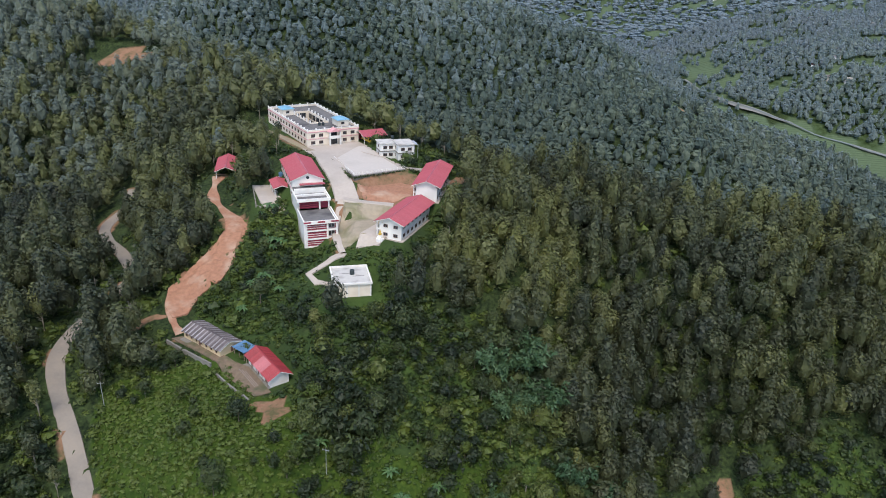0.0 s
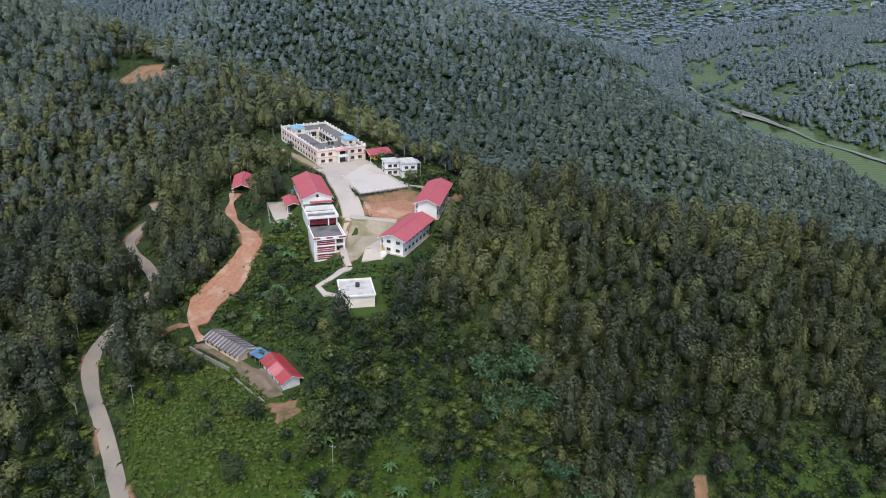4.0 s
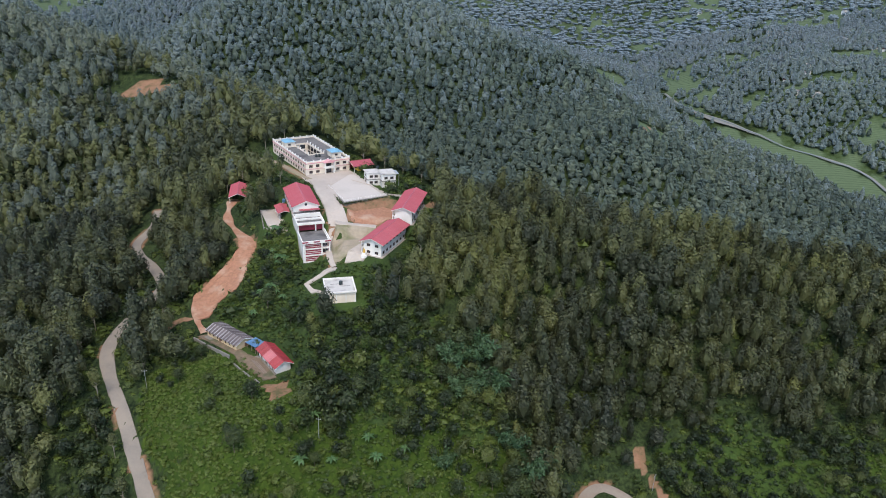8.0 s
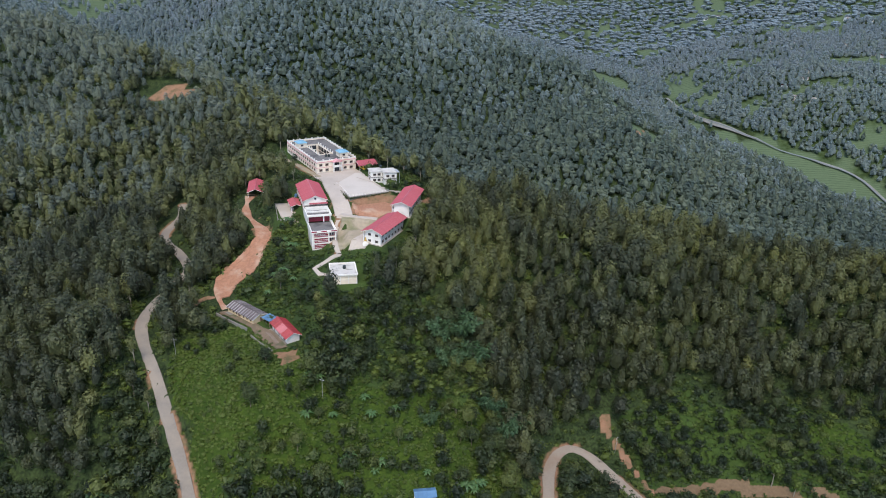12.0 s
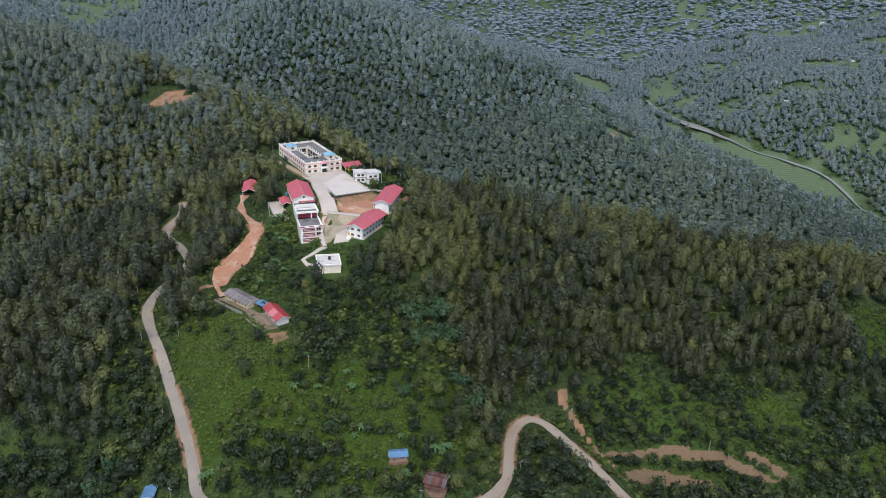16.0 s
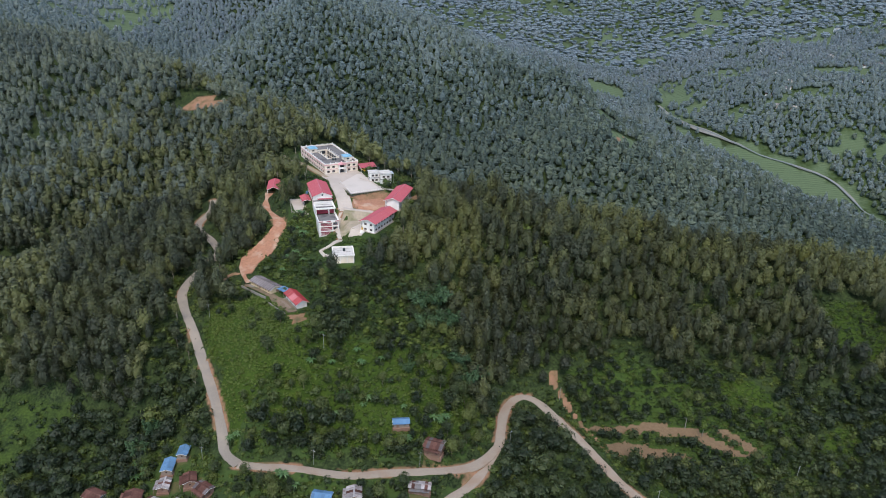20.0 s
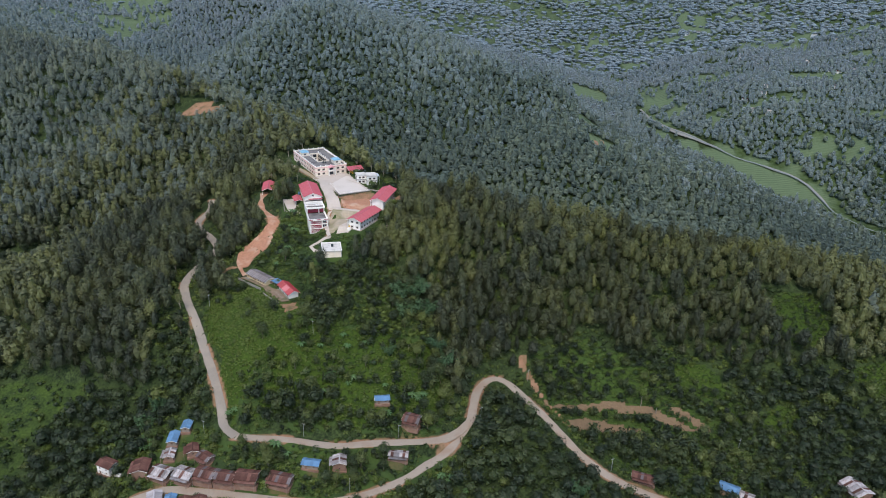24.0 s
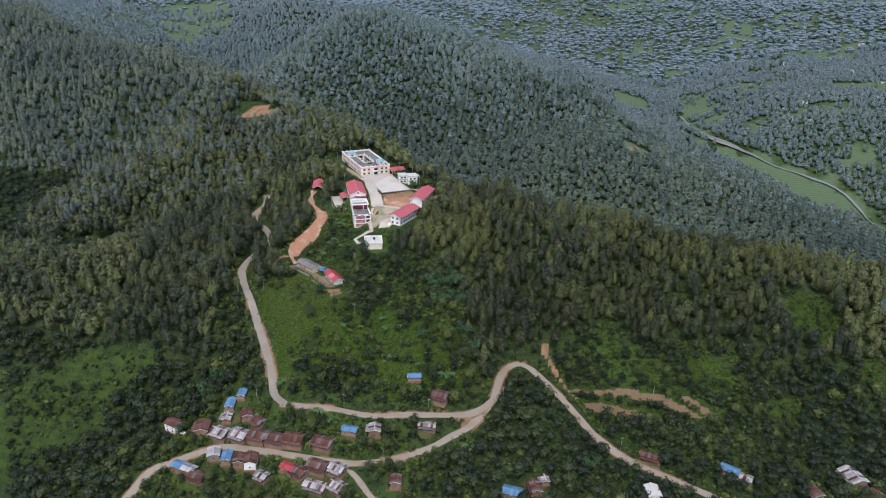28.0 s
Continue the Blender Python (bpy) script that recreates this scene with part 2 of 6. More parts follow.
M_BLUE = mat("blue_roof_sheet", (0.082, 0.165, 0.265), 0.55, 0.12, 0.5, 0.3, 0.05, spec=0.25, stain=(0.15, 0.235, 0.31), random_tone=0.2)
M_SKYBLUE = mat("light_blue_roof", (0.17, 0.34, 0.44), 0.5, 0.08, 0.5, 0.2, 0.05)
M_RUST = mat("rusty_roof_sheet", (0.085, 0.040, 0.031), 0.9, 0.35, 0.9, 0.35, 0.1, spec=0.1, stain=(0.16, 0.092, 0.07), amount=0.6, random_tone=0.4)
M_OLDSHEET = mat("old_dark_sheet", (0.105, 0.086, 0.084), 0.75, 0.25, 0.9, 0.25, 0.1, stain=(0.18, 0.15, 0.14), amount=0.6, random_tone=0.3)
M_GREYROOF = mat("weathered_grey_sheet", (0.27, 0.25, 0.245), 0.7, 0.25, 0.9, 0.25, 0.1, stain=(0.16, 0.11, 0.09), amount=0.7, random_tone=0.3)
M_DARKROOF = mat("dark_flat_roof", (0.145, 0.135, 0.125), 0.9, 0.35, 0.7, 0.16, 0.1, stain=(0.065, 0.06, 0.058), amount=0.85)
M_WHITEROOF = mat("pale_roof_screed", (0.48, 0.45, 0.40), 0.8, 0.15, 0.8, 0.3, 0.05, stain=(0.25, 0.23, 0.20), amount=0.65)
M_TIN = mat("bright_tin_sheet", (0.27, 0.25, 0.24), 0.6, 0.2, 0.6, 0.5, 0.05, metal=0.1, stain=(0.12, 0.065, 0.048), amount=0.9, random_tone=0.5)
M_BRICK = mat("mud_brick_wall", (0.20, 0.115, 0.08), 0.95, 0.25, 2.0, 0.3, 0.2, stain=(0.28, 0.20, 0.14))
M_OCHRE = mat("ochre_limewash", (0.58, 0.44, 0.26), 0.9, 0.1, 0.8, 0.2, 0.1, stain=(0.44, 0.36, 0.26))
M_DARKWIN = mat("dark_window_glass", (0.03, 0.035, 0.04), 0.15, 0.1, 0.5, 0.2, 0.0, spec=0.6)
M_FRAME = mat("brown_window_frame", (0.16, 0.09, 0.06), 0.7, 0.1, 1, 0.3, 0.0)
M_STONE = mat("grey_stone_wall", (0.19, 0.175, 0.15), 0.95, 0.25, 1.5, 0.2, 0.3, stain=(0.16, 0.17, 0.11))
M_GOLD = mat("gold_paint", (0.65, 0.42, 0.08), 0.4, 0.1, 1, 0.3, 0.0, metal=0.4)
M_TANK = mat("black_plastic_tank", (0.03, 0.04, 0.04), 0.5, 0.1, 1, 0.3, 0.0)
M_YELLOW = mat("yellow_bus_paint", (0.62, 0.40, 0.04), 0.4, 0.05, 1, 0.3, 0.0)
M_DARK = mat("dark_rubber", (0.03, 0.03, 0.03), 0.8, 0.1, 1, 0.3, 0.0)
M_TIMBER = mat("grey_timber", (0.22, 0.17, 0.13), 0.9, 0.2, 2, 0.3, 0.1)
M_STEEL = mat("galvanised_steel", (0.45, 0.46, 0.47), 0.5, 0.1, 2, 0.3, 0.0, metal=0.6)
M_GRAVEL = mat("river_gravel", (0.17, 0.165, 0.14), 0.95, 0.2, 0.2, 0.03, 0.2, stain=(0.30, 0.30, 0.26))
M_WATER = mat("shallow_river_water", (0.16, 0.18, 0.16), 0.15, 0.1, 0.2, 0.03, 0.0, spec=0.6)


# ---- mesh helpers ----
def bx(bm, x0, x1, y0, y1, z0, z1, bevel=0.0):
    """A box between two corners."""
    vs = [bm.verts.new((x, y, z)) for z in (z0, z1) for x, y in ((x0, y0), (x1, y0), (x1, y1), (x0, y1))]
    fs = [bm.faces.new([vs[i] for i in f]) for f in ((3, 2, 1, 0), (4, 5, 6, 7), (0, 1, 5, 4), (1, 2, 6, 5), (2, 3, 7, 6), (3, 0, 4, 7))]
    if bevel:
        bmesh.ops.bevel(bm, geom=list({e for f in fs for e in f.edges}), offset=bevel, segments=1, affect="EDGES")
    return bm


def box(*a, bevel=0.0):
    return bx(bmesh.new(), *a, bevel=bevel)


def cyl(bm, x, y, z0, z1, r0, r1=None, n=12):
    r1 = r0 if r1 is None else r1
    lo = [bm.verts.new((x + r0 * math.cos(2 * math.pi * k / n), y + r0 * math.sin(2 * math.pi * k / n), z0)) for k in range(n)]
    hi = [bm.verts.new((x + r1 * math.cos(2 * math.pi * k / n), y + r1 * math.sin(2 * math.pi * k / n), z1)) for k in range(n)]
    for k in range(n):
        bm.faces.new((lo[k], lo[(k + 1) % n], hi[(k + 1) % n], hi[k]))
    bm.faces.new(lo[::-1]), bm.faces.new(hi)
    return bm


def mesh_of(name, bm, material):
    me = bpy.data.meshes.new(name)
    bm.to_mesh(me)
    bm.free()
    me.materials.append(material)
    return me


def part(name, bm, material, parent, label=""):
    """Links a bmesh as one mesh object under a thing or a part."""
    ob = new(name, bm if isinstance(bm, bpy.types.Mesh) else mesh_of(name, bm, material))
    ob.parent = parent
    if label:
        ob["label"] = label
    return ob


def thing(name, x, y, z, ang, label, category, group="", kind=""):
    ob = new(name)
    ob.empty_display_size = 0.5
    ob.matrix_world = pose(x, y, z, 0, 0, ang)
    return tagged(ob, label, category, group, kind)


def from_arrays(name, verts, faces, material, smooth=False, **values):
    """A mesh from arrays of triangles or quads, with point values."""
    me = bpy.data.meshes.new(name)
    verts, faces = np.asarray(verts, np.float32), np.asarray(faces, np.int32)
    n, k = faces.shape
    me.vertices.add(len(verts))
    me.vertices.foreach_set("co", verts.ravel())
    me.loops.add(n * k)
    me.loops.foreach_set("vertex_index", faces.ravel())
    me.polygons.add(n)
    me.polygons.foreach_set("loop_start", np.arange(0, n * k, k, dtype=np.int32))
    me.polygons.foreach_set("use_smooth", np.full(n, smooth))
    for key, v in values.items():
        me.attributes.new(key, "FLOAT", "POINT").data.foreach_set("value", np.asarray(v, np.float32))
    me.materials.append(material)
    me.update(calc_edges=True)
    me.validate()
    return me


# ---- landform: ridges, spurs, gullies and benches as lines with heights, joined by a thin-plate surface ----
LANDFORM = {
    "school_ridge": [(-70, 345, -1), (-40, 320, 0), (-45, 285, -0.5), (-22, 275, -1.5), (-35, 250, -5), (-20, 240, -9), (5, 258, -6), (30, 272, -7)],
    "ridge_west": [(-53, 395, -7), (-93, 428, -1), (-137, 465, 3), (-184, 500, 7), (-224, 525, 11), (-264, 545, 16), (-340, 580, 28), (-430, 640, 24), (-520, 690, 28), (-650, 780, 50)],
    "clearing_bench": [(-110, 385, -1), (-150, 425, -3), (-190, 462, -1), (-202, 470, -1), (-216, 480, 1)],
    "ridge_east": [(57, 276, -10), (110, 268, -18), (170, 262, -26), (230, 266, -32), (340, 275, -46), (460, 285, -72), (560, 300, -100)],
    "front_nose": [(-40, 222, -17), (-25, 195, -19), (-45, 178, -34), (-57, 140, -37), (-60, 115, -55), (-10, 165, -34), (-4, 140, -46), (-2, 112, -62), (20, 105, -66)],
    "east_shoulder": [(15, 215, -18), (33, 185, -36), (33, 155, -52), (92, 202, -50), (165, 205, -58), (205, 195, -66)],
    "east_spurs": [(19, 239, -10), (31, 217, -16), (38, 200, -27), (56, 240, -25), (63, 218, -40), (70, 200, -52), (73, 186, -62), (108, 243, -23), (121, 226, -29), (130, 210, -40), (134, 195, -54), (196, 238, -47), (184, 215, -58)],
    "gully": [(72, 155, -78), (80, 172, -70)],
    "lower_bench": [(-60, 92, -77), (0, 88, -78), (50, 96, -78), (66, 116, -77), (80, 162, -78), (105, 133, -79), (125, 105, -84), (156, 92, -90), (200, 72, -94)],
    "fields": [(120, 152, -80), (146, 143, -88), (175, 125, -90), (160, 160, -80), (220, 150, -84), (300, 160, -88), (200, 95, -90), (272, 110, -98), (330, 110, -104)],
    "village": [(1, 82, -80), (10, 60, -84), (-20, 55, -86), (-50, 60, -86), (-80, 98, -78), (-85, 60, -87), (-105, 44, -92), (-115, 20, -98), (-60, 20, -98), (0, 20, -98), (80, 50, -92), (120, 40, -97)],
    "valley_south": [(-200, -40, -120), (-80, -60, -118), (60, -60, -115), (220, -40, -118), (400, 40, -122), (-100, -400, -150), (300, -400, -150), (700, -200, -160)],
    "west_road": [(-66, 108, -70), (-75, 125, -61), (-95, 155, -48), (-110, 184, -39), (-112, 205, -37), (-108, 235, -36), (-125, 260, -36), (-133, 285, -37)],
    "west_saddle": [(-85, 215, -30), (-80, 245, -20), (-95, 275, -18), (-110, 310, -22), (-95, 335, -12)],
    "west_spur": [(-146, 242, -33), (-180, 225, -40), (-125, 151, -44), (-150, 165, -46), (-220, 200, -52), (-300, 180, -62), (-420, 140, -80), (-170, 290, -38)],
    "west_gully": [(-110, 120, -76), (-150, 110, -86), (-200, 95, -96), (-300, 60, -108), (-500, 0, -120)],
    "west_back": [(-200, 330, -62), (-262, 285, -78), (-400, 280, -92), (-190, 390, -40), (-550, 420, -80), (-800, 400, -60), (-900, 700, 20)],
    "west_fold": [(-254, 415, -24), (-289, 367, -40), (-310, 325, -54), (-322, 448, -50), (-380, 436, -72), (-428, 409, -86), (-463, 364, -92), (-378, 529, 0), (-452, 520, -22)],
    "back_gully": [(-60, 450, -42), (20, 450, -72), (-130, 520, -48), (-220, 600, -45), (-320, 720, -45), (-440, 800, -38), (100, 400, -76), (200, 420, -90), (320, 420, -108), (460, 400, -126)],
    "hill_foot": [(176, 485, -50), (102, 550, -46), (271, 533, -80), (370, 630, -90), (300, 600, -74), (30, 540, -52)],
    "big_hill": [(-190, 960, 66), (-102, 930, 57), (-45, 900, 44), (31, 850, 21), (89, 790, 1), (127, 740, -7), (162, 690, -18), (186, 620, -36), (-230, 930, 56), (-253, 880, 39), (-271, 820, 18), (-285, 740, -8), (-275, 660, -22), (130, 660, -28), (60, 620, -38), (-60, 640, -30), (-60, 1120, 5), (130, 900, -48), (210, 800, -62), (200, 1050, -42)],
    "left_hill": [(-366, 1200, 50), (-409, 1120, 23), (-438, 1020, -2), (-411, 900, -28), (-360, 850, -34), (-446, 850, -24), (-514, 900, 0), (-635, 1150, 20), (-725, 980, 29), (-300, 1000, -20), (-250, 1150, 30)],
    "loop_spur": [(202, 580, -38), (225, 640, -52), (262, 740, -80)],
    "river": [(300, 1120, -75), (315, 980, -82), (335, 885, -88), (390, 820, -100), (440, 770, -112), (507, 655, -131), (570, 560, -138), (660, 430, -142), (800, 250, -150), (280, 1300, -55)],
    "east_slope": [(420, 900, -75), (487, 909, -42), (607, 1044, -8), (500, 1080, -20), (420, 1150, -45), (560, 800, -80), (640, 760, -70), (700, 900, -10), (800, 700, -50), (900, 1100, 60), (700, 1400, 60), (1000, 500, -60), (1200, 900, 80)],
    "far": [(200, 1500, 0), (-100, 1500, 40), (-650, 1250, 40), (-400, 1500, 70), (400, 1700, 40), (100, 2000, 90), (-700, 1800, 100), (-1200, 1300, 90), (1000, 1900, 130), (600, 2300, 140), (-200, 2600, 170), (1500, 1500, 140)],
    "rim": [(-2600, -400, -60), (-2600, 1200, 120), (-2400, 3000, 260), (0, 3900, 300), (2600, 3200, 260), (2700, 1200, 120), (2700, -400, -60), (0, -1500, -150), (-1500, -1200, -120), (1600, -1200, -120), (-1400, 300, -30)],
}


def thin_plate(d2):
    return d2 * np.log(d2 + 1e-9)


LAND = np.array([p for line in LANDFORM.values() for p in line], float)


def solve_land():
    xy = LAND[:, :2] / 1000
    n = len(xy)
    d2 = ((xy[:, None] - xy[None]) ** 2).sum(2)
    a = np.zeros((n + 3, n + 3))
    a[:n, :n] = thin_plate(d2) + np.eye(n) * 2e-5
    a[:n, n], a[:n, n + 1:], a[n, :n], a[n + 1:, :n] = 1, xy, 1, xy.T
    return np.linalg.solve(a, np.r_[LAND[:, 2], 0, 0, 0])


LAND_W = solve_land()


def value_noise(x, y, cell, seed):
    """Smooth noise in -1..1 with that cell size."""
    u, v = np.asarray(x, float) / cell, np.asarray(y, float) / cell
    i, j = np.floor(u), np.floor(v)
    f, g = u - i, v - j
    f, g = f * f * (3 - 2 * f), g * g * (3 - 2 * g)

    def h(a, b):
        s = np.sin(a * 127.1 + b * 311.7 + seed * 74.7) * 43758.5453
        return 2 * (s - np.floor(s)) - 1
    return (h(i, j) * (1 - f) + h(i + 1, j) * f) * (1 - g) + (h(i, j + 1) * (1 - f) + h(i + 1, j + 1) * f) * g


def raw_land(x, y):
    x, y = np.asarray(x, float), np.asarray(y, float)
    flat = np.stack([x.ravel(), y.ravel()], 1) / 1000
    out = np.empty(len(flat))
    for k in range(0, len(flat), 20000):
        c = flat[k:k + 20000]
        d2 = ((c[:, None] - LAND[None, :, :2] / 1000) ** 2).sum(2)
        out[k:k + 20000] = thin_plate(d2) @ LAND_W[:-3] + LAND_W[-3] + c @ LAND_W[-2:]
    z = out.reshape(x.shape)
    far = np.clip((np.hypot(x + 20, y - 230) - 200) / 500, 0, 1)
    z = z + value_noise(x, y, 170, 3) * 12 * far + value_noise(x, y, 70, 5) * 5 * far + value_noise(x, y, 23, 7) * (0.5 + 1.2 * far)
    return z


def inside(x, y, poly):
    """Which points lie inside a polygon."""
    x, y = np.asarray(x, float), np.asarray(y, float)
    hit = np.zeros(x.shape, bool)
    for (ax, ay), (bx, by) in zip(poly, poly[1:] + poly[:1]):
        if ay != by:
            hit ^= ((ay > y) != (by > y)) & (x < (bx - ax) * (y - ay) / (by - ay) + ax)
    return hit


def smooth_line(points, step=3.0):
    """A rounded polyline through points (Catmull-Rom), sampled every step metres."""
    p = np.array(points, float)
    p = np.vstack([2 * p[0] - p[1], p, 2 * p[-1] - p[-2]])
    out = []
    for a, b, c, d in zip(p, p[1:], p[2:], p[3:]):
        n = max(2, int(np.hypot(*(c - b)[:2]) / step))
        t = np.linspace(0, 1, n, endpoint=False)[:, None]
        out.append(0.5 * (2 * b + (c - a) * t + (2 * a - 5 * b + 4 * c - d) * t ** 2 + (3 * b - a - 3 * c + d) * t ** 3))
    return np.vstack(out + [p[-2:-1]])


def to_line(x, y, line):
    """Distance to a sampled line and the index of its nearest sample."""
    x, y = np.asarray(x, float), np.asarray(y, float)
    best, at = np.full(x.shape, 1e9), np.zeros(x.shape, int)
    for k, q in enumerate(line):
        d = np.hypot(x - q[0], y - q[1])
        m = d < best
        best[m], at[m] = d[m], k
    return best, at


# ---- level places, roads and cover ----
PADS = [  # x, y, half width, half depth, turn, height, soft edge
    (-55.6, 323, 15, 27, 32, -2.0, 7),     # main school block
    (-51.5, 265, 7, 13, 20, -5.5, 3),      # hall, back half
    (-43.5, 246, 6, 7, 20, -10.5, 3),      # hall, middle
    (-38, 231, 6.2, 8, 20, -17.7, 3),      # hall, front
    (-22, 233, 7, 9, 0, -11.0, 5),         # dirt plaza
    (-7.6, 232.5, 5.5, 14, -22, -11.3, 3), # near classroom block
    (1.6, 258.8, 5.5, 15, -10, -6.0, 3),   # far classroom block
    (-23, 200, 7.5, 8.5, 14, -19.6, 4),    # flat-roofed building
    (-12, 291, 7, 6, 20, -3.2, 4),         # white house
    (-64.5, 186, 5.5, 10, 53, -33.9, 3),   # old hut
    (-44.5, 173, 5.5, 9, 37, -34.8, 3),  # red-roofed hut
    (-63, 256, 5, 9, 20, -9.5, 4),         # side yard
]
YARD = [(-52.5, 287.5), (-54.5, 294.0), (-53.2, 296.6), (-32.9, 309.6), (-28, 303), (-22, 292), (-9.5, 271.5), (-24, 262.5), (-29, 260), (-39.8, 279.5), (-44.5, 281.5)]
PIT = [(-27, 256), (-21.5, 260), (-11, 265.5), (-5, 262), (-5.5, 251), (-16, 247), (-24.0, 248.5)]
POLY_PADS = [(YARD, -2.0, 3.0), (PIT, -6.0, 3.0)]
ROADS = {
    "west_road": ([(-52, 91), (-60, 97), (-65, 108), (-74, 124), (-84, 140), (-94, 156), (-105, 172), (-111, 186), (-111, 202), (-107, 222), (-108, 236), (-118, 252), (-131, 268), (-138, 284), (-136, 302), (-140, 320)], 2.3, 0.0),
    "lower_road": ([(-52, 91), (-38, 89), (-20, 89.5), (5, 90.5), (28, 92.5), (50, 100), (60, 108), (66, 117)], 2.2, 0.0),
    "hairpin_road": ([(45, 84), (56, 96), (66, 117), (68, 130), (70, 146), (75, 158), (82, 162.5), (90, 158), (97, 148), (104, 136), (112, 124), (125, 105), (140, 93), (164, 84), (187, 75), (215, 66), (250, 58), (300, 50)], 2.3, 0.0),
    "village_road": ([(45, 84), (34, 74), (17, 64.5), (3, 60), (-12, 59), (-30, 60), (-44, 61), (-60, 62), (-76, 63), (-86, 59.5), (-98, 53), (-111, 46), (-116, 30), (-122, 10), (-135, -20)], 2.2, 0.0),
    "lane": ([(-12, 59), (-2, 52), (6, 44), (14, 36), (18, 20)], 1.6, 0.0),
    "clay_track": ([(-88, 284), (-86, 268), (-78, 254), (-70, 242), (-70, 231), (-76, 221), (-82, 212), (-82, 204), (-79, 197), (-75, 192)], 3.0, 0.0),
    "school_ramp": ([(-45.5, 290), (-40.6, 276), (-35.2, 261.5), (-31.2, 251), (-29.6, 245.5)], 4.3, 0.0),
    "school_walk": ([(-31, 245.6), (-22, 245.3), (-12.6, 245.0)], 1.3, 0.0),
    "school_steps": ([(-31.6, 245), (-32.4, 234), (-29.8, 222), (-27.5, 216.9)], 1.1, 0.0),
    "school_drive": ([(-50, 291), (-58, 300), (-72, 318), (-86, 336), (-96, 352)], 1.6, 0.0),
}


GRASSY = [(-92, 172), (-62, 182), (-41, 163), (-24, 147), (-40, 124), (-53, 116), (-56, 99), (-70, 122)]
SHRUBBY = [(-60, 185), (-50, 215), (-41, 190), (-30, 185), (-5, 192), (24, 193), (45, 165), (60, 118), (40, 100), (12, 96), (-51, 95), (-56, 115), (-40, 124), (-24, 147), (-41, 163)]
BANK = [(-70, 262), (-62, 280), (-50, 240), (-45, 222), (-30, 190), (-45, 183), (-58, 194), (-74, 197), (-80, 214), (-66, 232)]
CAMPUS = [(-92, 345), (-62, 362), (-22, 318), (4, 300), (14, 282), (12, 256), (6, 236), (2, 216), (-10, 204), (-12, 190), (-32, 188), (-50, 215), (-62, 250), (-62, 285)]
TERRACES = [(101, 176), (140, 186), (185, 191), (228, 159), (254, 140), (240, 100), (191, 96), (139, 104), (113, 136)]
PLOUGHED = [[(112, 143), (147, 155), (174, 151), (196, 137), (191, 135.5), (168, 147), (146, 149.5), (128, 145), (114, 140)], [(121, 133), (132, 140), (145, 142), (165, 137.5), (166, 133.5), (145, 132), (124, 127)], [(178, 155), (192, 150), (205, 138), (200, 136)]]
LAWN = [(-43, 213), (-26, 221), (-14, 218), (-15, 196), (-28, 188), (-43, 190), (-47, 205)]
COPSES = [[(-56, 108), (-39, 115), (-12, 118), (8, 106), (-2, 96), (-34, 94), (-48, 97)], [(-34, 159), (-17, 173), (-4, 163), (-13, 145), (-28, 140)], [(14, 183), (31, 197), (58, 192), (69, 171), (54, 145), (35, 160)], [(128, 122), (139, 131), (179, 128), (191, 113), (168, 109), (139, 114)]]
WEST_FIELDS = [(-234, 97), (-210, 118), (-171, 133), (-140, 124), (-165, 104), (-166, 73), (-198, 41), (-250, 40)]
HAMLET = [(-125, 25), (-95, 108), (-62, 92), (30, 90), (60, 95), (40, 70), (25, 15), (-60, 15)]
OPENINGS = [[(187, 178), (207, 186), (222, 168), (213, 157), (196, 158)], [(246, 138), (257, 153), (248, 158), (236, 152), (224, 142)], [(255, 228), (290, 240), (303, 212), (262, 198)], [(300, 190), (330, 195), (320, 170)]]
RIVER = smooth_line([(330, 950), (337, 928), (351, 885), (389, 829), (422, 796), (470, 769), (508, 744), (527, 705), (540, 632), (620, 480), (740, 320)], 12)
RIVER_FIELD = [(303, 918), (341, 862), (385, 820), (454, 777), (500, 749), (514, 703), (470, 700), (431, 730), (390, 785), (334, 838)]
FAR_FIELDS = [[(338, 961), (372, 952), (395, 1006), (349, 1047)], [(-640, 930), (-500, 950), (-470, 1080), (-520, 1200), (-640, 1240), (-740, 1100)], [(520, 1150), (640, 1130), (700, 1200), (600, 1260)], [(180, 620), (230, 640), (235, 700), (190, 690)], [(220, 960), (290, 960), (290, 1020), (230, 1030)], [(700, 1500), (950, 1500), (1000, 1750), (760, 1780)], [(500, 1411), (546, 1326), (556, 1446), (505, 1600)], [(560, 960), (640, 950), (650, 1000), (570, 1010)], [(640, 1060), (720, 1040), (730, 1090)], [(430, 1010), (480, 1000), (500, 1050), (450, 1070)]]
CLEARINGS = [[(-224, 474), (-206, 486), (-180, 474), (-180, 464), (-203, 462)], [(-545, 700), (-500, 690), (-505, 722), (-548, 725)], [(196, 574), (206, 578), (212, 588), (208, 598), (199, 600), (206, 592), (204, 584), (196, 580)]]
GLADES = [[(-234, 462), (-226, 490), (-206, 492), (-172, 476), (-172, 452), (-205, 448)], [(-560, 675), (-490, 670), (-490, 728), (-560, 730)], [(184, 556), (216, 562), (222, 606), (192, 610)]]
BARE_BANK = [(-30, 259.5), (-24, 263.2), (-9, 272), (1, 268), (-3, 250), (-12, 246.5), (-27, 247.5)]
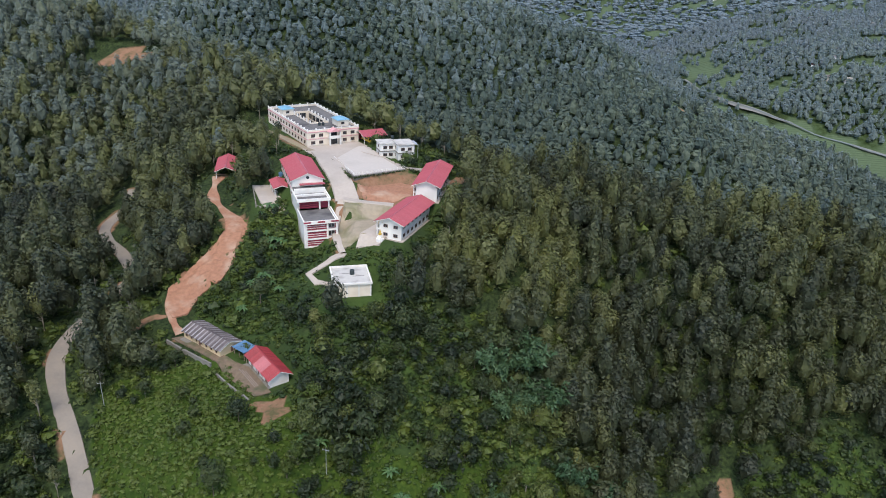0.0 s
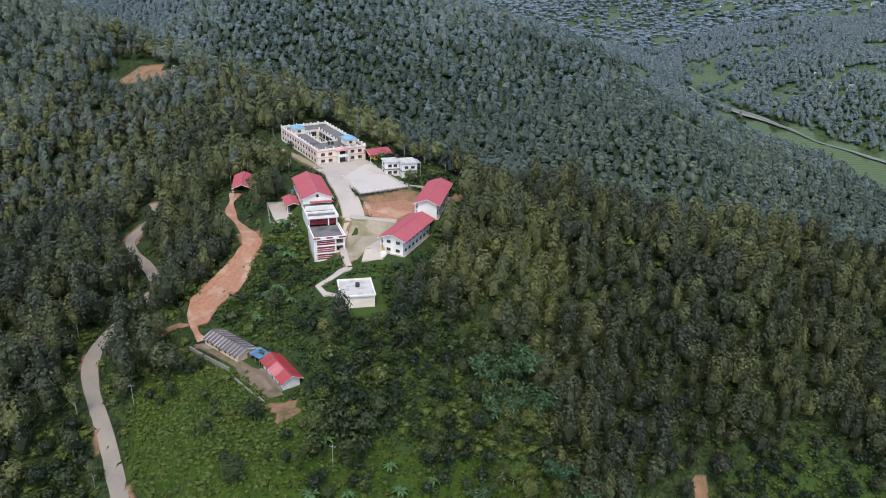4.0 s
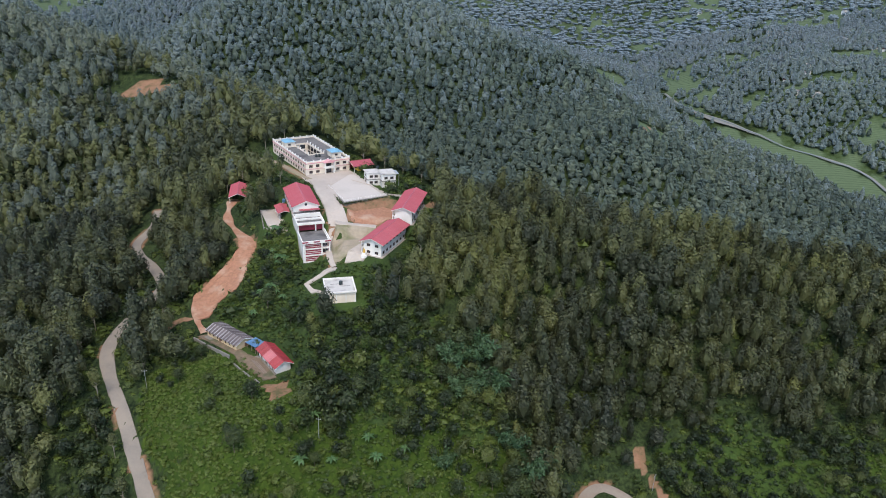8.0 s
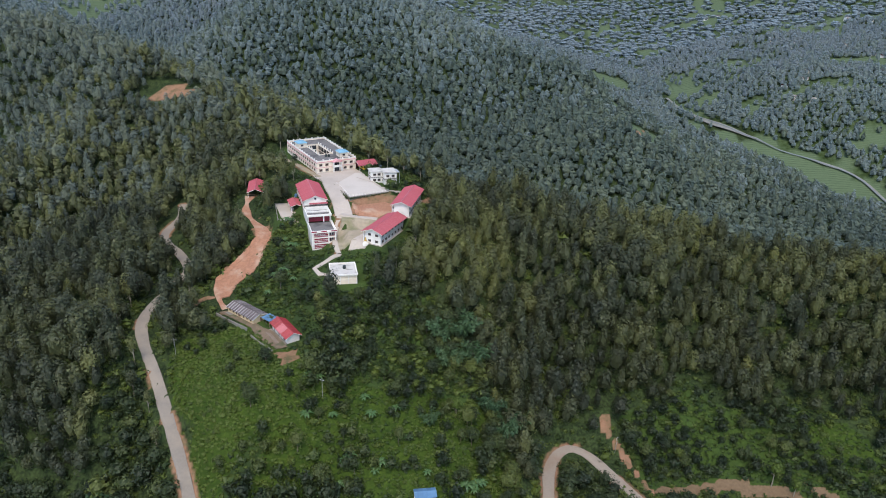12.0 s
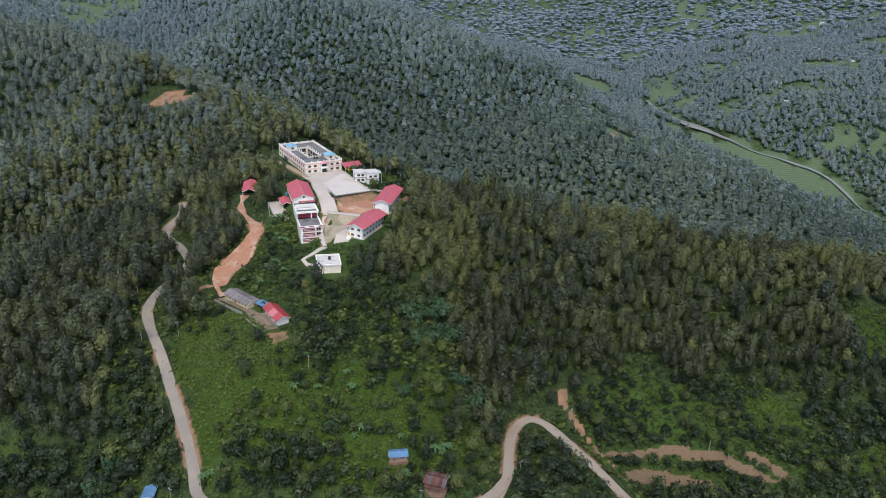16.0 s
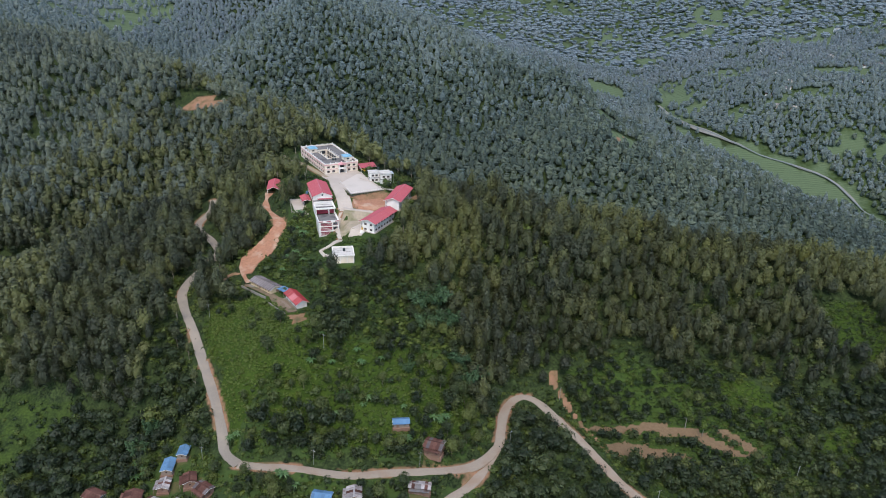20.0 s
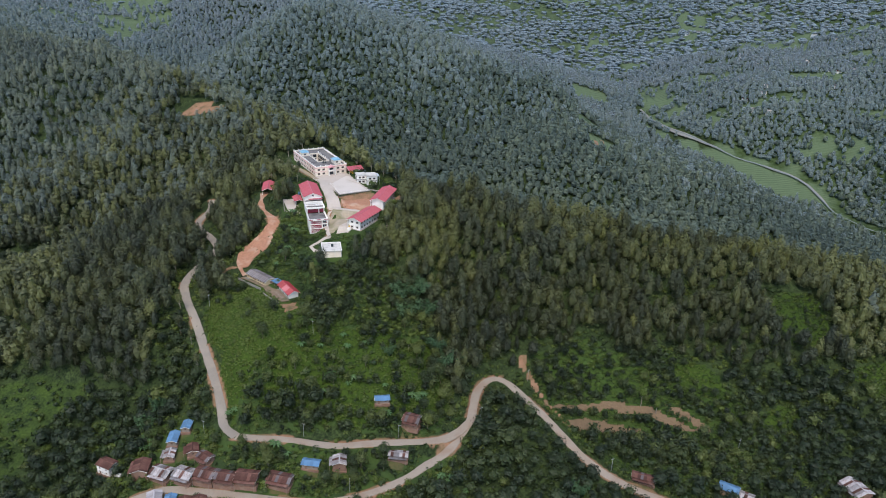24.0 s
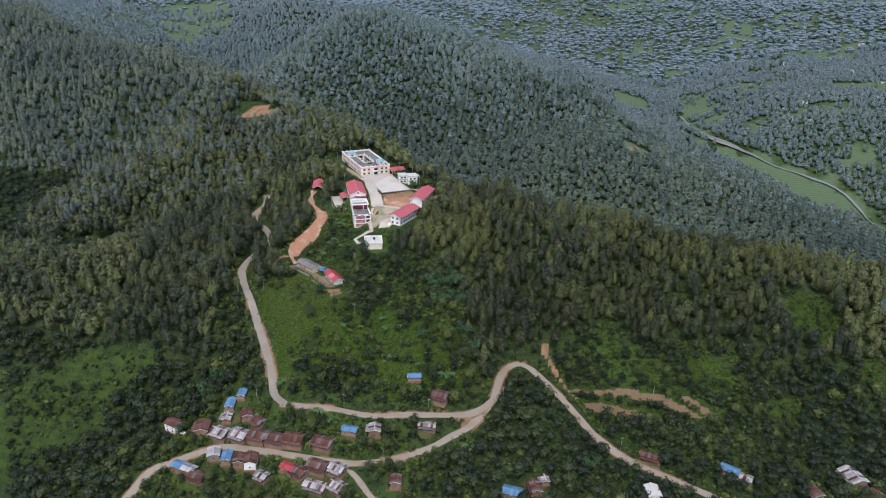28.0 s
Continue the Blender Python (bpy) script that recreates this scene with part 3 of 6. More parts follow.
SCARS = [[(95, 172), (98, 175), (102, 165), (107, 153), (114, 140), (121, 127), (119, 126), (111, 140), (104, 151), (99, 161)], [(-46, 160), (-34, 161), (-33, 154), (-40, 150)], BARE_BANK, [(4, 268), (14, 274), (18, 270), (12, 264)], [(-98, 198), (-90, 203), (-83, 199), (-91, 195)], [(-84, 218), (-76, 223), (-66, 234), (-64, 240), (-74, 236)]]


HUTS = [(-84, 198), (-58, 204), (-32, 182), (-28, 164), (-42, 154), (-62, 168), (-82, 186)]
SHED_GLADE = [(-97, 300), (-78, 304), (-72, 285), (-74, 262), (-90, 262), (-97, 280)]
ORCHARD = [(-35, 148), (5, 152), (45, 160), (58, 118), (10, 97), (-45, 100)]
STEPPED = [(TERRACES, 2.2), (WEST_FIELDS, 2.0), (ORCHARD, 2.4)]


def pad_weight(x, y, p):
    cx, cy, hx, hy, ang, z, soft = p
    a = radians(ang)
    u = np.abs((x - cx) * math.cos(a) + (y - cy) * math.sin(a)) - hx
    v = np.abs(-(x - cx) * math.sin(a) + (y - cy) * math.cos(a)) - hy
    d = np.hypot(np.maximum(u, 0), np.maximum(v, 0))
    w = np.clip(1 - d / soft, 0, 1)
    return w * w * (3 - 2 * w)


def padded(x, y):
    z = raw_land(x, y)
    for p in PADS:
        w = pad_weight(x, y, p)
        z = z * (1 - w) + p[5] * w
    for poly, h, soft in POLY_PADS:
        near = (np.abs(x - poly[0][0]) < 70) & (np.abs(y - poly[0][1]) < 70)
        if near.any():
            xx, yy = x[near], y[near]
            ring = np.array([(a + (b - a) * k / 12) for a, b in zip(np.array(poly), np.roll(np.array(poly), -1, 0)) for k in range(12)])
            d = np.where(inside(xx, yy, poly), 0, to_line(xx, yy, ring)[0])
            w = np.clip(1 - (d - 0.5) / soft, 0, 1)
            w = w * w * (3 - 2 * w)
            z[near] = z[near] * (1 - w) + h * w
    for poly, step in STEPPED:
        near = inside(x, y, poly)
        if near.any():
            u = z[near] / step
            f = u - np.floor(u)
            z[near] = (np.floor(u) + np.clip((f - 0.6) / 0.4, 0, 1)) * step
    return z


ROAD_LINES = {}
for name, (pts, half, lift) in ROADS.items():
    line = smooth_line(pts, 2.0)
    h = padded(line[:, 0], line[:, 1])
    for _ in range(12):
        h[1:-1] = (h[:-2] + 2 * h[1:-1] + h[2:]) / 4
    ROAD_LINES[name] = np.c_[line, h]
# roads that meet share one height there
JOINS = [("west_road", 0, "lower_road", 0), ("lower_road", -1, "hairpin_road", None), ("village_road", 0, "hairpin_road", 0), ("lane", 0, "village_road", None)]
for a, i, b, j in JOINS:
    la, lb = ROAD_LINES[a], ROAD_LINES[b]
    k = j if j is not None else int(np.argmin(np.hypot(lb[:, 0] - la[i, 0], lb[:, 1] - la[i, 1])))
    gap = lb[k, 2] - la[i, 2]
    order = np.arange(len(la)) if i == 0 else np.arange(len(la))[::-1]
    for n, q in enumerate(order[:12]):
        la[q, 2] += gap * (1 - n / 12)


def land(x, y):
    """Height of the ground, with level pads and road benches."""
    x, y = np.asarray(x, float), np.asarray(y, float)
    z = padded(x, y)
    top, away = z.copy(), np.full(x.shape, 1e9)
    for name, line in ROAD_LINES.items():
        half = ROADS[name][1]
        near = (x > line[:, 0].min() - 12) & (x < line[:, 0].max() + 12) & (y > line[:, 1].min() - 12) & (y < line[:, 1].max() + 12)
        if not near.any():
            continue
        d, k = to_line(x[near], y[near], line)
        d = d - half
        zz, aa, tt = z[near], away[near], top[near]
        m = d < aa
        tt[m], aa[m] = line[k[m], 2], d[m]
        top[near], away[near] = tt, aa
    w = np.clip(1 - (away - 1.0) / 5.0, 0, 1)
    w = w * w * (3 - 2 * w)
    return z * (1 - w) + (top - 0.15) * w


def ground_z(x, y):
    return float(land(np.array([x]), np.array([y]))[0])


def road_gap(x, y):
    d = np.full(np.shape(x), 1e9)
    for name, line in ROAD_LINES.items():
        d = np.minimum(d, to_line(x, y, line[::2])[0] - ROADS[name][1])
    return d


# houses of the hamlet and along the roads
HOUSES = [  # x, y, heading of the ridge, width, length, wall height, kind
    (-113, 77, 70, 6, 8, 5.0, "white"), (-93.5, 72.5, 10, 7, 9, 4.6, "brick"), (-80, 98, 5, 4, 6, 2.6, "blue"), (-84.5, 91, 8, 4.5, 8, 2.8, "blue"),
    (-82.8, 81.5, 8, 4.5, 6, 2.6, "tin"), (-82.5, 70.5, 75, 7, 9, 3.0, "tin"), (-71.0, 69.8, 75, 7.5, 9, 3.2, "tin"), (-60.5, 69.5, 80, 7, 9, 3.8, "rust"),
    (-50, 68.2, 84, 6.5, 9.5, 3.6, "rust"), (-39.8, 68.2, 88, 7, 10, 3.8, "brick"), (-72, 84, 20, 5, 6, 3.0, "brick"), (-64, 79.5, 60, 5, 7, 3.0, "rust"),
    (-24, 68.8, 80, 6.5, 11, 3.2, "rust"), (-22.5, 53.5, 78, 6.5, 10, 3.4, "rust"), (-11.5, 52.2, 70, 6, 7.5, 4.2, "tin"), (-92.5, 46.0, 75, 5, 13, 2.8, "longblue"),
    (-83.5, 41.5, 80, 5.5, 8, 3.0, "rust"), (-80, 55.2, 20, 6, 6.5, 3.6, "dark"), (-72.5, 54.5, 10, 4.5, 7, 3.2, "blue"), (-65.5, 53.6, 12, 5, 7, 3.4, "rust"),
    (-58.5, 53.0, 10, 6, 8, 4.6, "brickwhite"), (-50.3, 46.0, 70, 5, 6, 2.6, "tin"), (-38, 51.5, 70, 5, 7, 3.0, "red"), (-31.5, 50.0, 60, 6, 7.5, 3.2, "rust"),
    (-21, 43, 78, 5.5, 11, 2.8, "tin"), (-9.5, 44, 65, 6, 8, 3.0, "tin"), (-11.2, 78.5, 85, 4.5, 8, 2.6, "blue"), (2.7, 79.5, 8, 6, 6.5, 4.4, "tin"),
    (19.6, 111.6, 100, 4, 7, 2.4, "blue"), (36, 104.0, 75, 7, 8, 4.0, "rust"), (31, 85.5, 88, 4, 9, 2.2, "tin"), (20, 49.5, 5, 5, 6, 3.6, "rust"),
    (156.4, 95.5, 72, 4.5, 11, 2.8, "rust"), (198.5, 91.5, 60, 6, 9, 2.8, "blue"), (270.6, 105.5, 20, 10, 12, 5.5, "tin"), (153.7, 68.5, 10, 6.5, 8, 4.5, "whitetin"),
    (80, 55.5, 80, 6, 9, 2.8, "blue"), (92, 60, 15, 5, 8, 3.0, "rust"), (244.6, 89.5, 20, 6, 8, 3.0, "rust"), (282, 98, 30, 6, 8, 3.0, "rust"), (97, 66, 15, 3.5, 4.5, 2.2, "tin"), (206, 88, 62, 5, 7, 2.4, "tin"),
]
HOUSE_SPOTS = [h[:2] for h in HOUSES]


def house_near(x, y):
    """Places kept free of plants round and before the houses."""
    m = np.zeros(x.shape, bool)
    for hx, hy in HOUSE_SPOTS:
        m |= (np.abs(x - hx) < 5.2) & (y - hy > -6) & (y - hy < 4.5)
    return m


# ---- the ground, one sheet to the horizon ----
def beyond_river(x, y):
    """True on the farmed slope across the river."""
    return x > 12 + np.interp(y, [250, 430, 560, 655, 770, 885, 980, 1120, 1300, 1700], [800, 660, 570, 507, 440, 335, 315, 300, 280, 250])


def strips(x, y):
    """Uneven strips of terraced land that follow the slope, in -1..1."""
    return 0.6 * value_noise(x / 2.4, y, 34, 101) + 0.4 * value_noise(x / 1.6, y, 15, 102)


def axis(core0, core1, step, far0, far1):
    out = list(np.arange(core0, core1 + step, step))
    s, v = step, out[-1]
    while v < far1:
        s *= 1.055
        v += min(s, 130)
        out.append(v)
    s, v = step, out[0]
    while v > far0:
        s *= 1.055
        v -= min(s, 130)
        out.insert(0, v)
    return np.array(out)


def build_ground():
    gx, gy = axis(-150, 250, 2.3, -2600, 2700), axis(20, 345, 2.3, -1400, 3900)
    x, y = np.meshgrid(gx, gy)
    z = land(x, y)
    ny, nx = x.shape
    i = np.arange(ny * nx).reshape(ny, nx)
    faces = np.stack([i[:-1, :-1], i[:-1, 1:], i[1:, 1:], i[1:, :-1]], -1).reshape(-1, 4)

    wx, wy = x + 5 * value_noise(x, y, 17, 81), y + 5 * value_noise(x, y, 17, 82)

    def cover(polys, warp=True):
        c = np.zeros(x.shape)
        for p in polys:
            c = np.maximum(c, inside(wx if warp else x, wy if warp else y, p))
        return c.ravel()
    wx, wy = x + 2.2 * value_noise(x, y, 7, 83), y + 2.2 * value_noise(x, y, 7, 84)
    soil = cover(SCARS + CLEARINGS)
    wx, wy = x + 5 * value_noise(x, y, 17, 81), y + 5 * value_noise(x, y, 17, 82)
    bench = np.clip(1 - (road_gap(x, y) - 0.5) / 3.0, 0, 1).ravel() * (value_noise(x, y, 14, 11).ravel() > 0.0)
    soil = np.maximum(np.maximum(soil, bench * 0.75), 0.40 * house_near(x, y).ravel())
    east, strip = beyond_river(x, y).ravel(), strips(x, y).ravel()
    terrace = np.where(east, np.where(strip > 0.26, 0.72, 0.36), 0.45 * (y.ravel() > 1150))
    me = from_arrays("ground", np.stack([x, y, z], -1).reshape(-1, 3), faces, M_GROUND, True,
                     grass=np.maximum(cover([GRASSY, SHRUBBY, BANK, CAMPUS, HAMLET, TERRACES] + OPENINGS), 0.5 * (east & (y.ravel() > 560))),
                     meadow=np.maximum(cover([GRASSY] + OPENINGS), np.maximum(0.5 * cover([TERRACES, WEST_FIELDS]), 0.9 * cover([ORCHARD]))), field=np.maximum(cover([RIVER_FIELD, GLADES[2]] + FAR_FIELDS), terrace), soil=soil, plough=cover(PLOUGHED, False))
    return tagged(new("ground", me), "green hillside ground with grass, bare soil and fields", "ground", kind="structure")


ground = build_ground()


def build_road(name, line, half, material, label):
    d = np.gradient(line[:, :2], axis=0)
    d /= np.linalg.norm(d, axis=1)[:, None]
    side = np.c_[-d[:, 1], d[:, 0]]
    rough = value_noise(np.arange(len(line)) * 2.0, np.zeros(len(line)), 9, 2) * (1.3 if material is M_CLAY else 0.3)
    if material is M_CLAY:
        rough += np.interp(np.linspace(0, 1, len(line)), [0, 0.3, 0.5, 0.72, 0.9, 1], [-1.3, -1.0, 0.8, 0.9, -1.2, -1.9])
    verts = []
    for off, drop in ((-half - 0.3, -0.5), (-half, 0.1), (-half * 0.4, 0.16), (half * 0.4, 0.16), (half, 0.1), (half + 0.3, -0.5)):
        o = off + np.sign(off) * rough * (abs(off) > 1)
        verts.append(np.c_[line[:, :2] + side * np.reshape(o * np.ones(len(line)), (-1, 1)), line[:, 2] + drop])
    v = np.stack(verts, 1)
    n = len(line)
    i = np.arange(n * 6).reshape(n, 6)
    faces = np.stack([i[:-1, :-1], i[:-1, 1:], i[1:, 1:], i[1:, :-1]], -1).reshape(-1, 4)[:, ::-1]
    return tagged(new(name, from_arrays(name, v.reshape(-1, 3), faces, material)), label, "road", kind="structure")


ROAD_LOOK = {"west_road": ("road_west", M_ASPHALT, "narrow worn grey asphalt hill road"), "lower_road": ("road_lower", M_DUST, "dusty pale unsurfaced road along the slope"),
             "hairpin_road": ("road_hairpin", M_DUST, "pale dusty hairpin road round the gully"), "village_road": ("road_village", M_DUST, "pale dirt road through the hamlet"),
             "lane": ("road_lane", M_DUST, "narrow dirt lane between houses"), "clay_track": ("road_clay", M_CLAY, "wide bare orange clay track down the slope"),
             "school_ramp": ("road_ramp", M_CONC, "pale concrete drive down beside the hall"),
             "school_walk": ("road_walk", M_CONC, "pale concrete strip across the head of the plaza"),
             "school_steps": ("road_steps", M_CONC, "pale concrete walkway down beside the hall"),
             "school_drive": ("road_school", M_DIRT, "dirt drive beside the school block")}
for k, (nm, m, lb) in ROAD_LOOK.items():
    line = ROAD_LINES[k].copy()
    line[:, 2] += {"school_ramp": 0.45, "school_walk": 0.65, "school_steps": 0.6, "lower_road": 0.03, "village_road": 0.05, "lane": 0.07, "hairpin_road": 0.0}.get(k, 0)
    build_road(nm, line, ROADS[k][1], m, lb)


def drape(name, poly, material, lift, label, category, flat=None, depth=1.2, cut=2.0):
    """A paved or bare patch laid over the ground, with an edge that goes into it."""
    bm = bmesh.new()
    bm.faces.new([bm.verts.new((x, y, 0)) for x, y in poly])
    xs, ys = [p[0] for p in poly], [p[1] for p in poly]
    if flat is None:
        for c in np.arange(min(xs) + cut, max(xs), cut):
            bmesh.ops.bisect_plane(bm, geom=bm.verts[:] + bm.edges[:] + bm.faces[:], plane_co=(c, 0, 0), plane_no=(1, 0, 0))
        for c in np.arange(min(ys) + cut, max(ys), cut):
            bmesh.ops.bisect_plane(bm, geom=bm.verts[:] + bm.edges[:] + bm.faces[:], plane_co=(0, c, 0), plane_no=(0, 1, 0))
    co = np.array([v.co[:] for v in bm.verts])
    zz = land(co[:, 0], co[:, 1]) if flat is None else np.full(len(co), flat)
    for v, z in zip(bm.verts, zz):
        v.co.z = z + lift
    edges = [e for e in bm.edges if e.is_boundary]
    r = bmesh.ops.extrude_edge_only(bm, edges=edges)
    for v in r["geom"]:
        if isinstance(v, bmesh.types.BMVert):
            v.co.z -= depth
    bmesh.ops.recalc_face_normals(bm, faces=bm.faces[:])
    return tagged(new(name, mesh_of(name, bm, material)), label, category, kind="structure")


drape("pavement_yard", YARD, M_CONC, 0.12, "pale concrete paved school yard", "pavement", flat=-2.0, depth=0.9)
WALK = [(-33.5, 247.2), (-26.0, 247.2), (-12.8, 246.2), (-12.6, 243.6), (-29.5, 243.8), (-31.2, 232), (-28.4, 221), (-26.8, 217), (-28.4, 216.6), (-30.8, 222), (-34.0, 236), (-35.2, 244)]
PLAZA = [(-30.2, 244.3), (-12.6, 244.6), (-13.8, 238), (-14.2, 230), (-17, 226), (-22.3, 222.6), (-28.2, 219.5), (-31.4, 232)]
APRON = [(-17.9, 232.5), (-15.2, 229), (-11.8, 223.5), (-15.6, 219), (-23.6, 219.8), (-22.3, 224)]
PATH_WALK = [(-28.4, 217.4), (-26.4, 217.2), (-26.8, 214.8), (-36.8, 208.4), (-34.0, 204.2), (-29.6, 202.8), (-29.6, 201.0), (-34.8, 202.2), (-39.0, 209.4)]
CLAY_SLOPE = [(-75, 246), (-69, 243), (-66.5, 236), (-67, 229), (-65.5, 222), (-68, 214), (-73, 209), (-76, 202), (-80, 199), (-84, 204), (-86, 213), (-83, 218), (-80, 224), (-75, 232), (-73, 239)]
drape("pavement_court", [(-39.2, 279.4), (-29.2, 259.6), (-11.4, 271.3), (-29.0, 301.5), (-31.5, 301.5)], M_COURT, 0.17, "pale swept concrete games court in the yard", "pavement", flat=-2.0, depth=0.05)
drape("pavement_plaza", PLAZA, M_PLAZA, 0.62, "trodden dirt plaza between the school blocks", "ground")
drape("pavement_apron", APRON, M_CONC, 0.7, "pale concrete apron by the classroom block", "pavement")
drape("pavement_path", PATH_WALK, M_CONC, 0.36, "pale concrete footpath winding to a small building", "pavement", cut=1.5)
drape("pavement_pit", PIT, M_CLAY, 0.26, "bare orange dug-out playing ground", "ground")
drape("pavement_clay", CLAY_SLOPE, M_CLAY, 0.5, "wide bare orange clay slope worn pale by use", "ground")
drape("pavement_side_yard", [(-69, 264), (-61, 266), (-52, 243), (-56, 241), (-62, 247)], M_CONC, 0.36, "pale concrete side yard below the hall", "pavement")
drape("pavement_hut_yard", [(-77, 189), (-73.5, 191), (-62, 182), (-50, 176), (-41, 164), (-45, 161.5), (-60, 177)], M_YARD, 0.28, "trodden earth yard before the two huts", "ground")


def ribbon(name, line, halves, lift, material, label, category):
    d = np.gradient(line[:, :2], axis=0)
    d /= np.linalg.norm(d, axis=1)[:, None]
    side = np.c_[-d[:, 1], d[:, 0]]
    offs = np.linspace(-1, 1, 7)
    v = np.stack([line[:, :2] + side * (halves * o)[:, None] for o in offs], 1)
    z = land(v[..., 0], v[..., 1]) + lift
    n = len(line)
    i = np.arange(n * 7).reshape(n, 7)
    faces = np.stack([i[:-1, :-1], i[:-1, 1:], i[1:, 1:], i[1:, :-1]], -1).reshape(-1, 4)[:, ::-1]
    return tagged(new(name, from_arrays(name, np.concatenate([v, z[..., None]], -1).reshape(-1, 3), faces, material)), label, category, kind="structure")


reach = np.arange(len(RIVER)) * 12.0
ribbon("riverbed", RIVER, 0.7 * np.clip(0.7 + 2.8 * value_noise(reach, reach * 0, 30, 71), 0.1, 4) + 5 * np.exp(-((RIVER[:, 1] - 860) / 40) ** 2), 2.4, M_GRAVEL, "pale gravel bed of a shallow valley river", "river")
ribbon("water", np.c_[RIVER[:, 0] + 3 * value_noise(reach, reach * 0, 45, 72), RIVER[:, 1]], 0.8 + 0.4 * value_noise(reach, reach * 0, 40, 73), 2.8, M_WATER, "narrow stream winding through pale gravel", "water")
far_lane = smooth_line([(-745, 960), (-728, 990), (-706, 1004), (-690, 1030), (-692, 1075)], 6)
ribbon("road_far", far_lane, np.full(len(far_lane), 3.2), 1.5, M_DUST, "pale road through a far hamlet", "road")


# ---- plants ----
rng = np.random.default_rng(7)


def crown(height, radius, leaves, size, shape="oval", base=0.25, lumps=6, flat=0.62, inner=0.4, rings=3, seg=7, core=0.6):
    """A tree's crown about its own foot: a lumpy leafy body and sprays of leaves, as triangles, over its boughs."""
    cz, hz = height * (1 + base) / 2, height * (1 - base) / 2
    bough = rng.standard_normal((lumps, 3))
    bough[:, 2] += 0.3
    bough /= np.linalg.norm(bough, axis=1)[:, None]

    def reach_of(d):
        near = (d @ bough.T).max(1, keepdims=True)
        return 0.70 + 0.38 * np.clip(near * 2.2 - 1.2, 0, 1)

    def place(d, r):
        taper = 1 - 0.5 * np.clip(d[:, 2:3], -0.3, 1) if shape == "cone" else 1.0
        return np.c_[d[:, :2] * r * radius * taper, d[:, 2] * r[:, 0] * hz + cz]
    d = [(0, 0, 1.0)]
    for i in range(rings):
        polar = (i + 1) / rings * 2.25
        for k in range(seg):
            turn = 2 * math.pi * (k + 0.5 * (i % 2) + rng.uniform(-0.2, 0.2)) / seg
            d.append((math.sin(polar) * math.cos(turn), math.sin(polar) * math.sin(turn), math.cos(polar)))
    d = np.array(d)
    body = place(d, reach_of(d) * core * rng.uniform(0.9, 1.1, (len(d), 1)))
    faces = [(0, 1 + k, 1 + (k + 1) % seg) for k in range(seg)]
    for i in range(rings - 1):
        p, q = 1 + i * seg, 1 + (i + 1) * seg
        for k in range(seg):
            n = (k + 1) % seg
            faces += [(p + k, q + k, q + n), (p + k, q + n, p + n)]
    d = rng.standard_normal((leaves, 3))
    d[:, 2] += 0.5
    d /= np.linalg.norm(d, axis=1)[:, None]
    r = rng.uniform(inner, 1.04, (leaves, 1)) ** 0.6 * reach_of(d)
    c = place(d, r)
    a, b = rng.standard_normal((leaves, 3)), rng.standard_normal((leaves, 3))
    a = a - d * (a * d).sum(1, keepdims=True) * flat
    b = b - d * (b * d).sum(1, keepdims=True) * flat
    a *= size / np.linalg.norm(a, axis=1)[:, None]
    b *= size / np.linalg.norm(b, axis=1)[:, None]
    k = rng.uniform(0.6, 1.3, (leaves, 1))
    tri = np.stack([c + a * k, c - a * k * 0.6 + b * k * 0.8, c - a * k * 0.5 - b * k * 0.8], 1).reshape(-1, 3)
    return np.vstack([body, tri]), np.vstack([np.array(faces), np.arange(leaves * 3).reshape(-1, 3) + len(body)])


def planted(name, templates, x, y, z, scale, tall, tint, material, label, category, kind="stuff"):
    """Many plants joined into one mesh."""
    pick = rng.integers(0, len(templates), len(x))
    turn = rng.uniform(0, 2 * np.pi, len(x))
    vs, fs, ts, n0 = [], [], [], 0
    for k, (v, f) in enumerate(templates):
        m = np.flatnonzero(pick == k)
        if not len(m):
            continue
        c, s = np.cos(turn[m])[:, None], np.sin(turn[m])[:, None]
        px = (v[None, :, 0] * c - v[None, :, 1] * s) * scale[m, None] + x[m, None]
        py = (v[None, :, 0] * s + v[None, :, 1] * c) * scale[m, None] + y[m, None]
        pz = v[None, :, 2] * (scale * tall)[m, None] + z[m, None]
        vs.append(np.stack([px, py, pz], -1).reshape(-1, 3))
        fs.append((f[None] + (np.arange(len(m)) * len(v))[:, None, None] + n0).reshape(-1, 3))
        ts.append(np.repeat(tint[m], len(v)))
        n0 += len(m) * len(v)
    return tagged(new(name, from_arrays(name, np.vstack(vs), np.vstack(fs), material, False, tint=np.concatenate(ts))), label, category, kind=kind)


def scatter(x0, x1, y0, y1, step):
    """A jittered grid of places inside the wide wedge that the valley opens to the north."""
    x, y = np.meshgrid(np.arange(x0, x1, step), np.arange(y0, y1, step))
    x, y = x.ravel(), y.ravel()
    x = x + rng.uniform(-0.45, 0.45, len(x)) * step
    y = y + rng.uniform(-0.45, 0.45, len(y)) * step
    m = (x < np.maximum(105 + 0.62 * (y + 236), 30 + 0.85 * (y + 14))) & (x > 30 - 0.76 * (y + 250))
    return x[m], y[m]


def any_in(x, y, polys):
    m = np.zeros(x.shape, bool)
    wx, wy = x + 5 * value_noise(x, y, 17, 81), y + 5 * value_noise(x, y, 17, 82)
    for p in polys:
        m |= inside(wx, wy, p)
    return m


